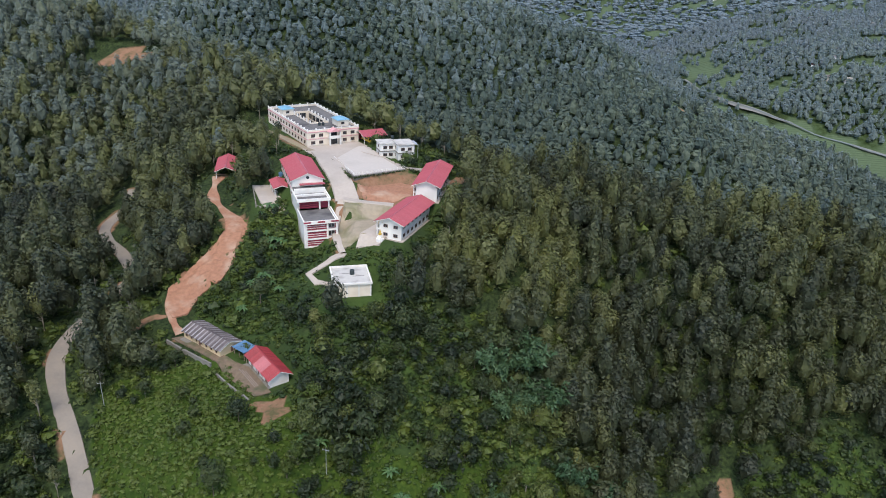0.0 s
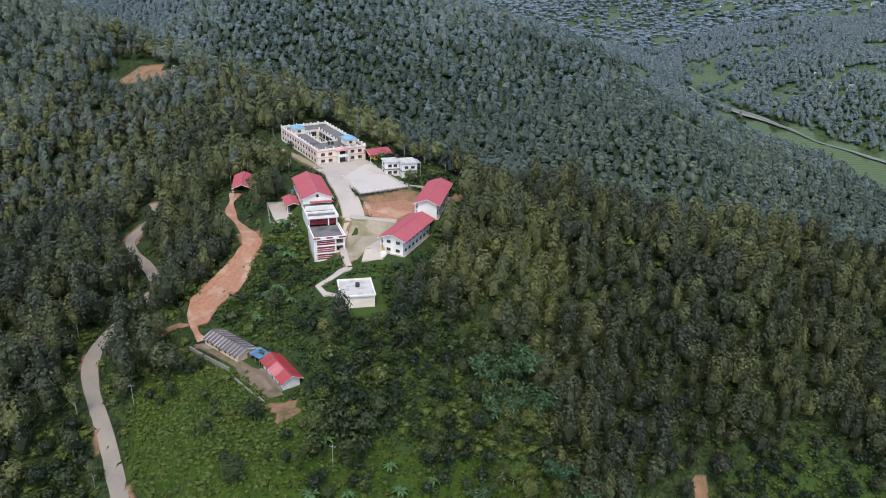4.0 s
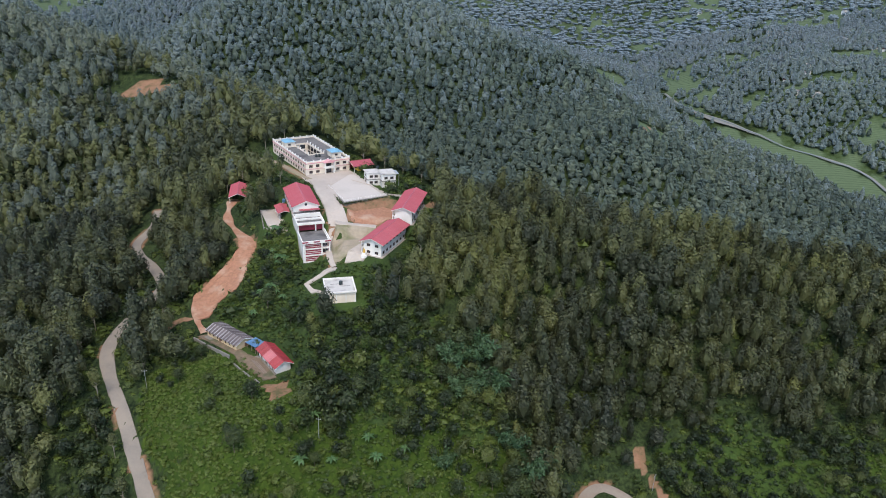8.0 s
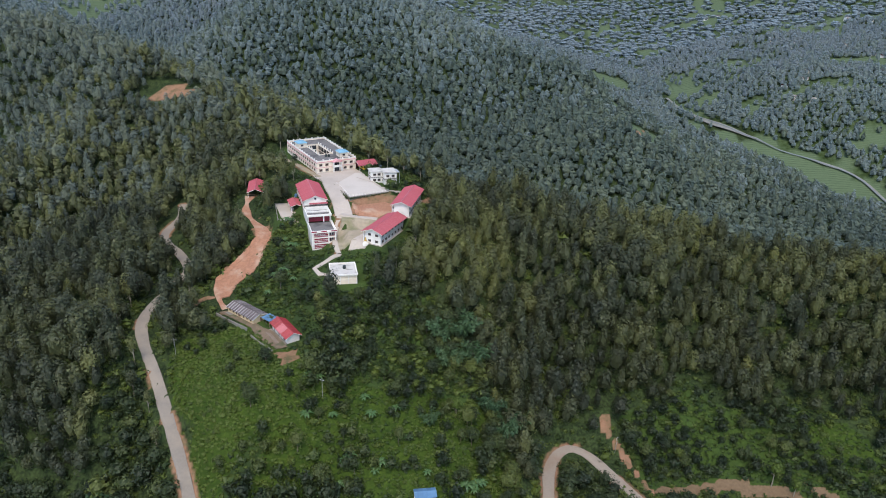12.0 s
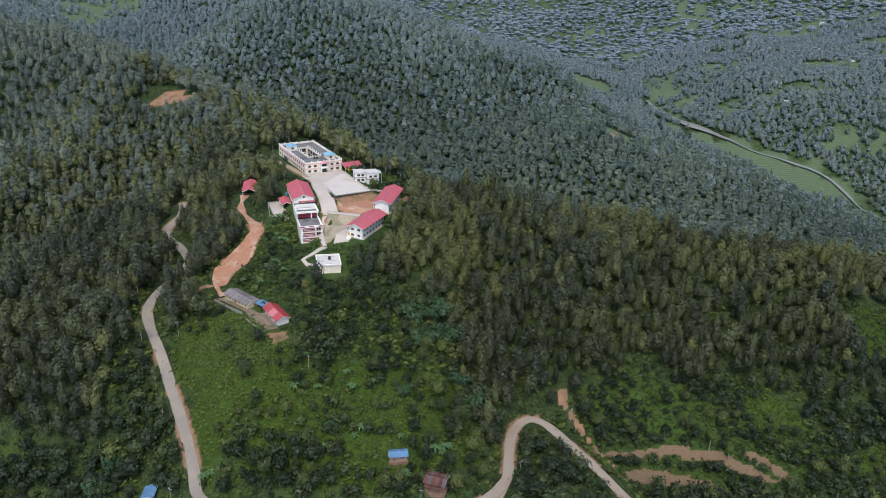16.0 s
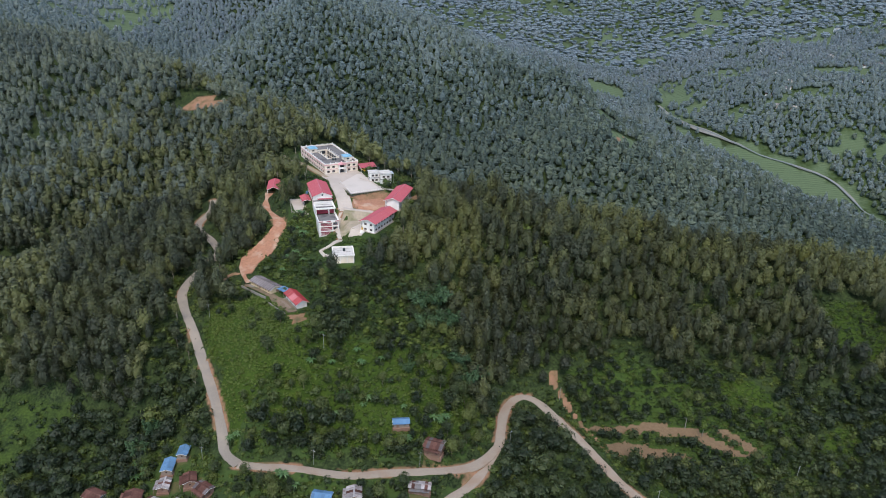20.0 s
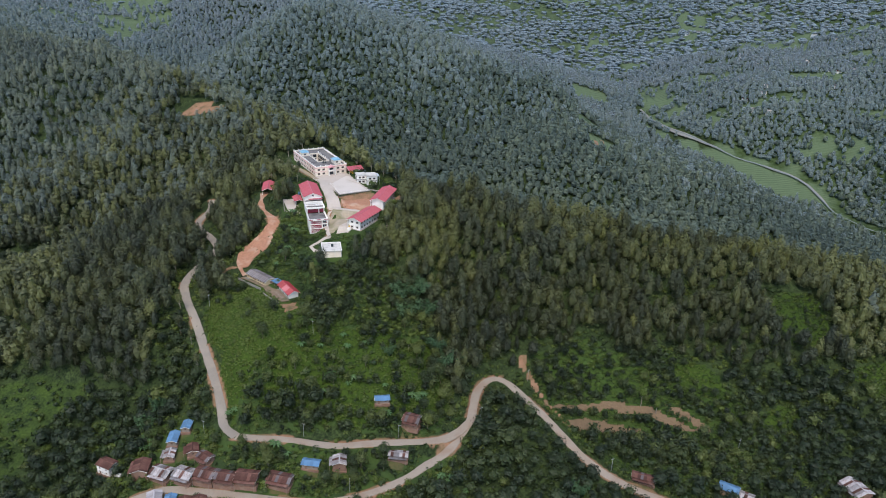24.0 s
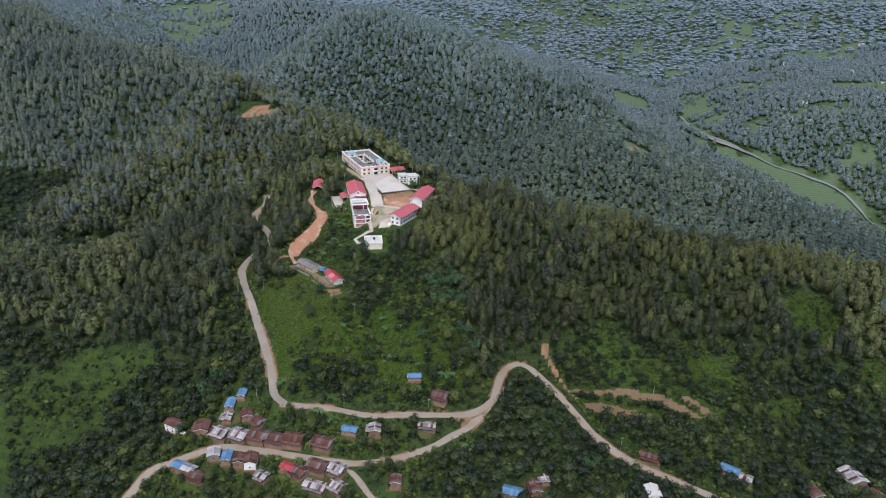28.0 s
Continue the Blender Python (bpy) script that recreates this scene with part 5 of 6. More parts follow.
# ---- the school on the hill ----
def main_school():
    s = thing("school_building", -55.6, 324.0, -2.0, 32.4, "two-storey cream school block with pink trim round an open court", "building")
    w, l, h = 24.3, 48.0, 6.0
    x0, x1, y0, y1 = -w / 2, w / 2, -l / 2, l / 2
    ix0, ix1, iy0, iy1 = -4.6, 3.4, -10.0, 12.0
    # outer and court walls
    part("front_wall", box(x0, x1, y0, y0 + 0.3, -1, h), M_CREAM, s)
    part("back_wall", box(x0, x1, y1 - 0.3, y1, -1, h), M_CREAM, s)
    part("side_wall", box(x0, x0 + 0.3, y0 + 0.3, y1 - 0.3, -1, h), M_CREAM, s)
    part("side_wall", box(x1 - 0.3, x1, y0 + 0.3, y1 - 0.3, -1, h), M_CREAM, s)
    part("court_wall", box(ix0 - 0.3, ix0, iy0, iy1, -0.5, h), M_CREAM, s)
    part("court_wall", box(ix1, ix1 + 0.3, iy0, iy1, -0.5, h), M_CREAM, s)
    part("court_wall", box(ix0 - 0.3, ix1 + 0.3, iy0 - 0.3, iy0, -0.5, h), M_CREAM, s)
    part("court_wall", box(ix0 - 0.3, ix1 + 0.3, iy1, iy1 + 0.3, -0.5, h), M_CREAM, s)
    # dark panels on the court walls stand for the shade inside its galleries
    for z in (0.3, 3.35):
        for k in range(5):
            ya = iy0 + (iy1 - iy0) * (k + 0.08) / 5
            for xa in (ix0 + 0.01, ix1 - 0.05):
                part("gallery_opening", box(xa, xa + 0.04, ya, ya + 3.6, z, z + 2.3), M_DARKWIN, s)
        for xa in (ix0 + 0.4, ix0 + 3.7):
            for ya in (iy0 + 0.01, iy1 - 0.05):
                part("gallery_opening", box(xa, xa + 2.9, ya, ya + 0.04, z, z + 2.3), M_DARKWIN, s)
    part("court_floor", box(ix0, ix1, iy0, iy1, -0.4, 0.1), M_DARKROOF, s)
    # flat roof in four wings
    for a in ((x0 + 0.3, ix0 - 0.3, y0 + 0.3, y1 - 0.3), (ix1 + 0.3, x1 - 0.3, y0 + 0.3, y1 - 0.3), (ix0 - 0.3, ix1 + 0.3, y0 + 0.3, iy0 - 0.3), (ix0 - 0.3, ix1 + 0.3, iy1 + 0.3, y1 - 0.3)):
        part("flat_roof", box(*a, h - 0.25, h), M_DARKROOF, s)
    # parapets, pink on the outside, white caps
    for a in ((x0, x1, y0, y0 + 0.25), (x0, x1, y1 - 0.25, y1), (x0, x0 + 0.25, y0 + 0.25, y1 - 0.25), (x1 - 0.25, x1, y0 + 0.25, y1 - 0.25)):
        p = part("parapet", box(*a, h + 0.003, h + 0.85), M_CREAM, s)
        part("parapet_cap", box(a[0] - 0.12, a[1] + 0.12, a[2] - 0.12, a[3] + 0.12, h + 0.85, h + 1.0), M_WHITE, p)
    for a in ((ix0 - 0.3, ix0 - 0.05, iy0 - 0.3, iy1 + 0.3), (ix1 + 0.05, ix1 + 0.3, iy0 - 0.3, iy1 + 0.3), (ix0 - 0.05, ix1 + 0.05, iy0 - 0.3, iy0 - 0.05), (ix0 - 0.05, ix1 + 0.05, iy1 + 0.05, iy1 + 0.3)):
        part("court_parapet", box(*a, h + 0.003, h + 0.6), M_CREAM, s)
    for a in ((x0 - 0.25, x1 + 0.25, y0 - 0.25, y0), (x0 - 0.25, x0, y0, y1), (x1, x1 + 0.25, y0, y1)):
        part("floor_band", box(*a, 2.9, 3.08), M_PINK, s)
        part("roof_band", box(*a, 5.85, 6.2), M_PINK, s)
    # stub columns left standing on the roof
    stub = mesh_of("stub_column", bx(box(-0.22, 0.22, -0.22, 0.22, 0, 1.5), -0.3, 0.3, -0.3, 0.3, 1.5, 1.6), M_WHITE)
    rows = [(x, y) for y in (y0 + 0.2, y1 - 0.2) for x in np.linspace(x0 + 0.2, x1 - 0.2, 7)] + [(x, y) for x in (x0 + 0.2, x1 - 0.2) for y in np.linspace(y0 + 3.5, y1 - 3.5, 12)]
    rows += [(x, y) for x in (ix0 - 0.3, ix1 + 0.3) for y in np.linspace(iy0, iy1, 7)]
    for x, y in rows:
        part("stub_column", stub, None, s).matrix_basis = pose(x, y, h)
    # stair towers with blue roofs
    for cx, cy in ((x0 + 4.2, y1 - 12.5), (x1 - 5.0, y0 + 8.0)):
        t = part("stair_tower", box(cx - 2.6, cx + 2.6, cy - 3.0, cy + 3.0, h, h + 2.9), M_CREAM, s)
        r = bmesh.new()
        base = [r.verts.new((cx + a * 3.2, cy + b * 3.6, h + 2.9)) for a, b in ((-1, -1), (1, -1), (1, 1), (-1, 1))]
        ridge = [r.verts.new((cx, cy + b * 1.4, h + 3.9)) for b in (-1, 1)]
        for f in ((base[0], base[1], ridge[0]), (base[1], base[2], ridge[1], ridge[0]), (base[2], base[3], ridge[1]), (base[3], base[0], ridge[0], ridge[1]), (base[3], base[2], base[1], base[0])):
            r.faces.new(f)
        bmesh.ops.recalc_face_normals(r, faces=r.faces[:])
        part("tower_roof", r, M_SKYBLUE, t, "light blue hipped sheet roof")
        window(t, cx - 0.3, cy - 3.0, h + 1.5, 0, 1.6, 1.1)
    # windows on two storeys
    for z in (1.4, 4.45):
        for x in (-9.5, -5.8, 5.4, 9.2):
            window(s, x, y0, z, 0, 1.9, 1.4, bars=2)
        for y in np.linspace(y0 + 3, y1 - 3, 13):
            window(s, x0, y, z, -90, 1.5, 1.4)
        for y in np.linspace(y0 + 3, y1 - 3, 13):
            window(s, x1, y, z, 90, 1.5, 1.4)
    # projecting porch at the entrance
    porch = part("porch", box(-2.8, 2.6, y0 - 2.6, y0 - 0.02, 3.0, 3.35), M_WHITE, s)
    for x in (-2.5, 2.3):
        for z in (-0.3, 3.35):
            part("porch_column", box(x - 0.28, x + 0.28, y0 - 2.5, y0 - 1.9, z, z + (3.3 if z < 0 else 2.7)), M_WHITE, porch)
    g = bmesh.new()
    vs = [g.verts.new(p) for y in (y0 - 2.8, y0 + 0.3) for p in ((-3.1, y, 6.0), (2.9, y, 6.0), (-0.1, y, 7.5))]
    for f in ((0, 1, 2), (5, 4, 3), (0, 3, 4, 1), (1, 4, 5, 2), (2, 5, 3, 0)):
        g.faces.new([vs[i] for i in f])
    bmesh.ops.recalc_face_normals(g, faces=g.faces[:])
    part("porch_gable", g, M_PINK, porch, "small pink gable over the porch")
    part("balcony_rail", box(-2.3, 2.1, y0 - 2.5, y0 - 2.4, 3.35, 4.3), M_WHITE, porch)
    part("entrance_opening", box(-1.9, 1.7, y0 - 0.08, y0 - 0.01, 0, 2.7), M_DARKWIN, porch)
    part("upper_opening", box(-1.9, 1.7, y0 - 0.08, y0 - 0.01, 3.4, 5.7), M_DARKWIN, porch)
    for x, y in ((-2.2, -14), (-0.6, -14.4)):
        part("water_tank", cyl(cyl(bmesh.new(), x, y, h, h + 1.3, 0.65), x, y, h + 1.3, h + 1.5, 0.6, 0.25), M_TANK, s, "black plastic roof water tank")
    return s


main_school()


def hall():
    """The hall steps down the hill: tall gabled hall behind, two flat terraces before it."""
    s = thing("school_hall", -36.4, 227.0, -17.7, 20, "stepped white hall with maroon panels and a rose-red gable roof", "building")
    w = 11.4
    x0, x1 = -w / 2, w / 2
    # lowest block, three storeys with an open frame front
    part("wall", box(x0, x0 + 0.3, 0.5, 13, -1.5, 9.1), M_WHITE, s)
    part("wall", box(x1 - 0.3, x1, 0.5, 13, -1.5, 9.1), M_WHITE, s)
    part("front_wall", box(x0 + 0.3, x1 - 0.3, 1.4, 1.7, -1.5, 9.1), M_MAROON, s, "maroon painted front wall")
    slab = part("flat_roof", box(x0 + 0.3, x1 - 0.3, 0.5, 13, 8.85, 9.1), M_DARKROOF, s)
    for x in (x0 - 0.15, -2.0 + 4.0, x1 - 0.45):
        part("column", box(x, x + 0.55, -0.05, 0.5, -1.5, 9.1), M_WHITE, s)
    part("column", box(x0 + 0.5, x0 + 0.95, -0.05, 0.5, -1.5, 9.1), M_WHITE, s)
    for z in (0.0, 2.9, 5.9):
        part("floor_beam", box(x0, x1, 0.0, 1.5, z, z + 0.4), M_WHITE, s)
        for k in range(3):
            part("louvre", box(x0 + 0.95, 2.0, 0.3, 0.5, z + 0.65 + k * 0.75, z + 1.15 + k * 0.75), M_MAROON, s, "maroon louvre band")
            if k < 2:
                part("rail", box(x0 + 0.95, 2.0, 0.2, 0.35, z + 1.2 + k * 0.75, z + 1.34 + k * 0.75), M_WHITE, s)
        window(s, 3.85, 1.4, z + 1.7, 0, 2.3, 2.2, M_STEEL, bars=1, sill=False)
    part("parapet", box(x0 - 0.4, x1 + 0.4, -0.5, -0.1, 9.1, 10.0), M_WHITE, slab)
    part("parapet", box(x0 - 0.4, x0, -0.1, 13, 9.1, 10.0), M_WHITE, slab)
    part("parapet", box(x1, x1 + 0.4, -0.1, 13, 9.1, 10.0), M_WHITE, slab)
    part("eaves_slab", box(x0 - 0.4, x1 + 0.4, -0.5, 0.5, 8.8, 9.1), M_WHITE, slab)
    for x in np.linspace(x0 + 0.9, x1 - 0.9, 3):
        part("parapet_panel", box(x - 1.3, x + 1.3, -0.56, -0.5, 9.25, 9.85), M_MAROON, slab)
    # second terrace
    part("wall", box(x0, x0 + 0.3, 13, 25, 1, 12.6), M_WHITE, s)
    part("wall", box(x1 - 0.3, x1, 13, 25, 1, 12.6), M_WHITE, s)
    part("front_wall", box(x0 + 0.3, x1 - 0.3, 14.4, 14.7, 9.1, 12.6), M_MAROON, s)
    slab2 = part("flat_roof", box(x0 + 0.3, x1 - 0.3, 13.2, 25, 12.35, 12.6), M_DARKROOF, s)
    for x in (x0, 1.9, x1 - 0.5):
        part("column", box(x, x + 0.5, 13, 13.5, 9.1, 12.6), M_WHITE, s)
    for k in range(3):
        part("louvre", box(x0 + 0.6, 1.8, 13.9, 14.1, 9.5 + k * 0.85, 10.1 + k * 0.85), M_MAROON, s)
    part("parapet", box(x0 - 0.4, x1 + 0.4, 12.6, 13.0, 12.3, 13.4), M_WHITE, slab2)
    part("parapet", box(x0 - 0.4, x0, 13, 25, 12.6, 13.4), M_WHITE, slab2)
    part("parapet", box(x1, x1 + 0.4, 13, 25, 12.6, 13.4), M_WHITE, slab2)
    part("roof_beam", box(x0, x1, 17.6, 18.4, 12.61, 13.3), M_WHITE, slab2)
    part("roof_step", box(x0 + 0.02, x1 - 0.02, 21.4, 25.4, 12.61, 14.2), M_DARKROOF, slab2)
    part("roof_beam", box(x0, x1, 20.9, 21.38, 12.61, 14.5), M_WHITE, slab2)
    # hall
    gable_walls(s, w, 24.6, 51, 3, 17.0, 2.3, M_WHITE)
    gable_roof(s, w, 24.6, 51, 17.0, 2.3, M_ROOFRED)
    porch = part("porch_roof", box(-3.2, x1 + 0.4, 22.6, 24.4, 15.2, 15.4), M_ROOFRED, s, "small rose-red lean-to roof")
    for k in range(7):
        for z in (11.2, 14.8):
            window(s, x0, 27.5 + k * 3.5, z, -90, 1.5, 1.3)
            window(s, x1, 27.5 + k * 3.5, z, 90, 1.5, 1.3)
    part("floor_band", box(x0 - 0.12, x0, 24.6, 51, 12.9, 13.2), M_PINK, s)
    part("floor_band", box(x1, x1 + 0.12, 24.6, 51, 12.9, 13.2), M_PINK, s)
    part("gable_vent", cyl(bmesh.new(), 0, 0, 0, 0.12, 0.6), M_DARKWIN, s).matrix_basis = pose(0, 24.55, 17.5, 90, 0, 0)
    return s


hall()


def classroom_block(x, y, z, ang, w, l, h, rise, label, near):
    s = thing("classroom_block", x, y, z, ang, label, "building", "rose-roofed classroom blocks")
    y0, y1 = -l / 2, l / 2
    gable_walls(s, w - 2.2, y0 + 0.8, y1 - 0.8, -2.5, h, rise * (w - 2.2) / w, M_WHITE)
    gable_roof(s, w, y0, y1, h, rise, M_ROOFRED, over=0.5)
    # open gallery along the yard side
    gal = part("gallery_floor", box(-w / 2, -w / 2 + 1.4, y0 + 0.8, y1 - 0.8, 2.9, 3.1), M_WHITE, s)
    part("gallery_rail", box(-w / 2, -w / 2 + 0.1, y0 + 0.8, y1 - 0.8, 3.1, 4.0), M_WHITE, gal)
    col = mesh_of("gallery_column", box(-0.17, 0.17, -0.17, 0.17, -2, h), M_WHITE)
    for k in np.linspace(y0 + 1.0, y1 - 1.0, 9):
        part("gallery_column", col, None, gal).matrix_basis = pose(-w / 2 + 0.2, k, 0)
    part("gallery_beam", box(-w / 2, -w / 2 + 0.4, y0 + 0.8, y1 - 0.8, h - 0.3, h), M_WHITE, gal)
    xr = w / 2 - 1.1
    for zz in (1.5, 4.6):
        for k in np.linspace(y0 + 3.0, y1 - 3.0, 7):
            window(s, xr, k, zz, 90, 1.6, 1.25)
        if near:
            for k in (-0.2 * w, 0.16 * w):
                window(s, k + 0.3, y0 + 0.8, zz, 0, 1.6, 1.2)
    for k in np.linspace(y0 + 4, y1 - 4, 4):
        for zz in (0.0, 3.1):
            door(s, -w / 2 + 1.1, k, zz, -90, 1.1, 2.1)
    part("plinth", box(-w / 2 - 0.5, w / 2 - 0.2, y0 + 0.2, y1 - 0.2, -2.5, 0.0), M_CONC, s)
    part("floor_band", box(xr, xr + 0.1, y0 + 0.8, y1 - 0.8, 2.95, 3.15), M_WHITE, s)
    return s


classroom_block(-7.6, 232.5, -11.1, -21.9, 10.4, 26, 6.2, 1.9, "two-storey cream classroom block with a rose-red roof beside the plaza", True)
classroom_block(1.6, 258.8, -5.85, -9.9, 10.0, 28, 6.2, 1.9, "two-storey cream classroom block with a rose-red roof on the ridge edge", False)


def flat_house():
    s = thing("flat_roofed_building", -23.1, 200.1, -19.6, 13.8, "small cream building with a stained white flat roof", "building")
    w, l, h = 11.0, 12.0, 4.2
    part("wall", box(-w / 2, w / 2, -l / 2, l / 2, -2, h), M_CREAM, s)
    slab = part("flat_roof", box(-w / 2 - 0.5, w / 2 + 0.5, -l / 2 - 0.5, l / 2 + 0.5, h, h + 0.25), M_WHITEROOF, s, "cracked pale roof slab")
    for a in ((-w / 2 - 0.5, w / 2 + 0.5, -l / 2 - 0.5, -l / 2 - 0.1), (-w / 2 - 0.5, w / 2 + 0.5, l / 2 + 0.1, l / 2 + 0.5), (-w / 2 - 0.5, -w / 2 - 0.1, -l / 2 - 0.1, l / 2 + 0.1), (w / 2 + 0.1, w / 2 + 0.5, -l / 2 - 0.1, l / 2 + 0.1)):
        part("parapet", box(*a, h + 0.25, h + 0.75), M_WHITE, slab)
    for x in np.linspace(-w / 2, w / 2, 4):
        part("pilaster", box(x - 0.2, x + 0.2, -l / 2 - 0.12, -l / 2, -2, h), M_WHITE, s)
    t = cyl(bmesh.new(), 0.6, 1.0, h + 0.25, h + 1.7, 0.75)
    part("water_tank", cyl(t, 0.6, 1.0, h + 1.7, h + 1.95, 0.7, 0.3), M_TANK, s, "black plastic water tank")
    part("crack_repair", bx(box(-3.4, 0.2, 1.5, 1.8, h + 0.25, h + 0.262), 0.4, 4.2, -0.6, -0.35, h + 0.25, h + 0.262), M_DARKROOF, slab)
    door(s, -w / 2, -2, 0, -90)
    window(s, -w / 2, 2.5, 1.8, -90, 1.4, 1.1)
    window(s, w / 2, 0, 1.8, 90, 1.4, 1.1)
    return s


flat_house()


def white_house():
    s = thing("white_house", -13.5, 291.0, -2.9, 20, "two-storey white house with grey bands and a pale flat roof", "house")
    for k, (a0, a1, b0, b1) in enumerate(((-8.0, -1.5, -0.5, 6.0), (-1.5, 5.5, -4.5, 3.5))):
        wl = part("wall", box(a0 + 0.004 * k, a1, b0, b1, -2, 6.1 + 0.004 * k), M_WHITE, s)
        part("flat_roof", box(a0 - 0.5, a1 + 0.5, b0 - 0.5, b1 + 0.5, 6.12 + 0.3 * k, 6.4 + 0.3 * k), M_WHITEROOF, wl)
        part("floor_band", box(a0 - 0.35, a1 + 0.35, b0 - 0.35, b0, 2.9, 3.2), M_STONE, wl)
        part("floor_band", box(a1, a1 + 0.35, b0, b1, 2.9, 3.2), M_STONE, wl)
        part("floor_band", box(a0 - 0.35, a0, b0, b1, 2.9, 3.2), M_STONE, wl)
        for z in (1.5, 4.6):
            for x in (a0 + 2.0, a1 - 2.0):
                window(wl, x, b0, z, 0, 1.7, 1.3)
            window(wl, a0, (b0 + b1) / 2, z, -90, 1.5, 1.2)
            window(wl, a1, (b0 + b1) / 2, z, 90, 1.5, 1.2)
    part("ridge_sheet", box(-1.2, 5.2, -4.2, 3.2, 6.72, 6.82), M_WHITEROOF, s, "pale sheet laid on the roof")
    part("water_tank", cyl(cyl(bmesh.new(), -1.0, 6.0, 6.4, 7.8, 0.7), -1.0, 6.0, 7.8, 8.0, 0.6, 0.2), M_TANK, s, "black water tank")
    for x in (6.0, 7.6):
        for y in (-3.0, 3.0):
            part("frame_post", box(x - 0.1, x + 0.1, y - 0.1, y + 0.1, -2, 5.9), M_STEEL, s)
    part("frame_beam", box(5.9, 7.7, -3.1, 3.1, 5.9, 6.05), M_STEEL, s)
    return s


white_house()


def open_shed(name, x, y, z, ang, w, l, h, rise, roof_mat, label, wall_mat=None, boards=False):
    s = thing(name, x, y, z, ang, label, "shed")
    for a in (-w / 2 + 0.2, w / 2 - 0.2):
        for b in np.linspace(-l / 2 + 0.2, l / 2 - 0.2, 3):
            part("post", box(a - 0.1, a + 0.1, b - 0.1, b + 0.1, -1.5, h), M_WHITE, s)
    gable_roof(s, w, -l / 2, l / 2, h, rise, roof_mat, over=0.4)
    part("back_wall", box(w / 2 - 0.25, w / 2 - 0.1, -l / 2, l / 2, -1.5, h - 0.02), wall_mat or M_WHITE, s)
    if boards:
        part("end_wall", box(-w / 2, w / 2 - 0.3, l / 2 - 0.3, l / 2 - 0.15, -1.5, h - 0.02), wall_mat or M_WHITE, s)
    return s


open_shed("bus_shed", -27.2, 311.0, -1.9, 122, 9.5, 11.0, 3.6, 1.6, M_ROOFRED, "open shed with a rose-red roof for school buses", M_MAROON)
open_shed("side_shed", -57.2, 258.5, -9.3, 22, 5.6, 10.5, 3.4, 0.9, M_ROOFRED, "open-sided shed with a rose-red roof beside the hall", M_WHITE, True)
open_shed("hill_shed", -86.5, 291.5, ground_z(-85.0, 285), 12, 8.2, 19.0, 3.4, 1.7, M_ROOFRED, "long shed with a rose-red roof among trees", M_WHITE, True)


def blue_tank():
    s = thing("water_tank", -58.5, 267.5, -7.0, 0, "blue plastic water tank on a short frame", "tank")
    part("frame", bx(bx(box(-0.8, -0.6, -0.8, 0.8, -2.5, 1), 0.6, 0.8, -0.8, 0.8, -2.5, 1), -0.8, 0.8, -0.8, 0.8, 1.0, 1.1), M_STEEL, s)
    part("barrel", cyl(cyl(bmesh.new(), 0, 0, 1.1, 2.5, 0.8), 0, 0, 2.5, 2.8, 0.75, 0.3), M_BLUE, s)
    return s


blue_tank()


def bus(x, y, ang):
    s = thing("school_bus", x, y, -1.9, ang, "yellow school bus parked under the shed", "bus", "parked school buses")
    part("body", box(-1.1, 1.1, -3.6, 3.6, 0.5, 2.7, bevel=0.15), M_YELLOW, s)
    part("roof", box(-1.0, 1.0, -3.4, 3.4, 2.7, 2.8), M_WHITE, s)
    part("windscreen", box(-0.9, 0.9, -3.64, -3.6, 1.5, 2.4), M_DARKWIN, s)
    for k in (-1.11, 1.08):
        part("window_band", box(k, k + 0.03, -3.0, 3.2, 1.6, 2.3), M_DARKWIN, s)
    for px in (-1.0, 1.0):
        for py in (-2.3, 2.2):
            wh = part("wheel", cyl(bmesh.new(), 0, 0, -0.15, 0.15, 0.5), M_DARK, s)
            wh.matrix_basis = pose(px, py, 0.45, 0, 90, 0)
    return s


b_ = bus(-28.5, 309.5, 32)
copy_thing(b_, pose(-24.6, 311.8, -1.9, 0, 0, 30))


def shrine():
    s = thing("statue", -15.6, 221.0, ground_z(-15.6, 221) + 0.05, 0, "golden figure on a tiered white round plinth", "statue")
    bm = bmesh.new()
    for z0, z1, r in ((-0.5, 0.5, 1.5), (0.5, 1.0, 1.1), (1.0, 1.6, 0.75)):
        cyl(bm, 0, 0, z0, z1, r, r * 0.92)
    part("plinth", bm, M_WHITE, s)
    bm = cyl(cyl(cyl(bmesh.new(), 0, 0, 1.6, 2.2, 0.55, 0.6), 0, 0, 2.2, 3.0, 0.42, 0.3), 0, 0, 3.0, 3.7, 0.2, 0.05)
    part("figure", bm, M_GOLD, s)
    return s


shrine()


# yard wall, railing and stone retaining wall round the paved yard
def wall_run(name, pts, height, thick, material, label, base=None, drop=0.8, category="wall"):
    s = thing(name, pts[0][0], pts[0][1], 0, 0, label, category)
    for (ax, ay), (bx_, by) in zip(pts, pts[1:]):
        n = max(1, round(math.hypot(bx_ - ax, by - ay) / 3))
        for k in range(n):
            px, py = ax + (bx_ - ax) * k / n, ay + (by - ay) * k / n
            qx, qy = ax + (bx_ - ax) * (k + 1) / n, ay + (by - ay) * (k + 1) / n
            zb = base if base is not None else min(ground_z(px, py), ground_z(qx, qy))
            d = math.hypot(qx - px, qy - py)
            ob = part("wall_panel", box(0, d, -thick / 2, thick / 2, -drop, height), material, s)
            ob.matrix_basis = pose(px - pts[0][0], py - pts[0][1], zb, 0, 0, math.degrees(math.atan2(qy - py, qx - px)))
    return s


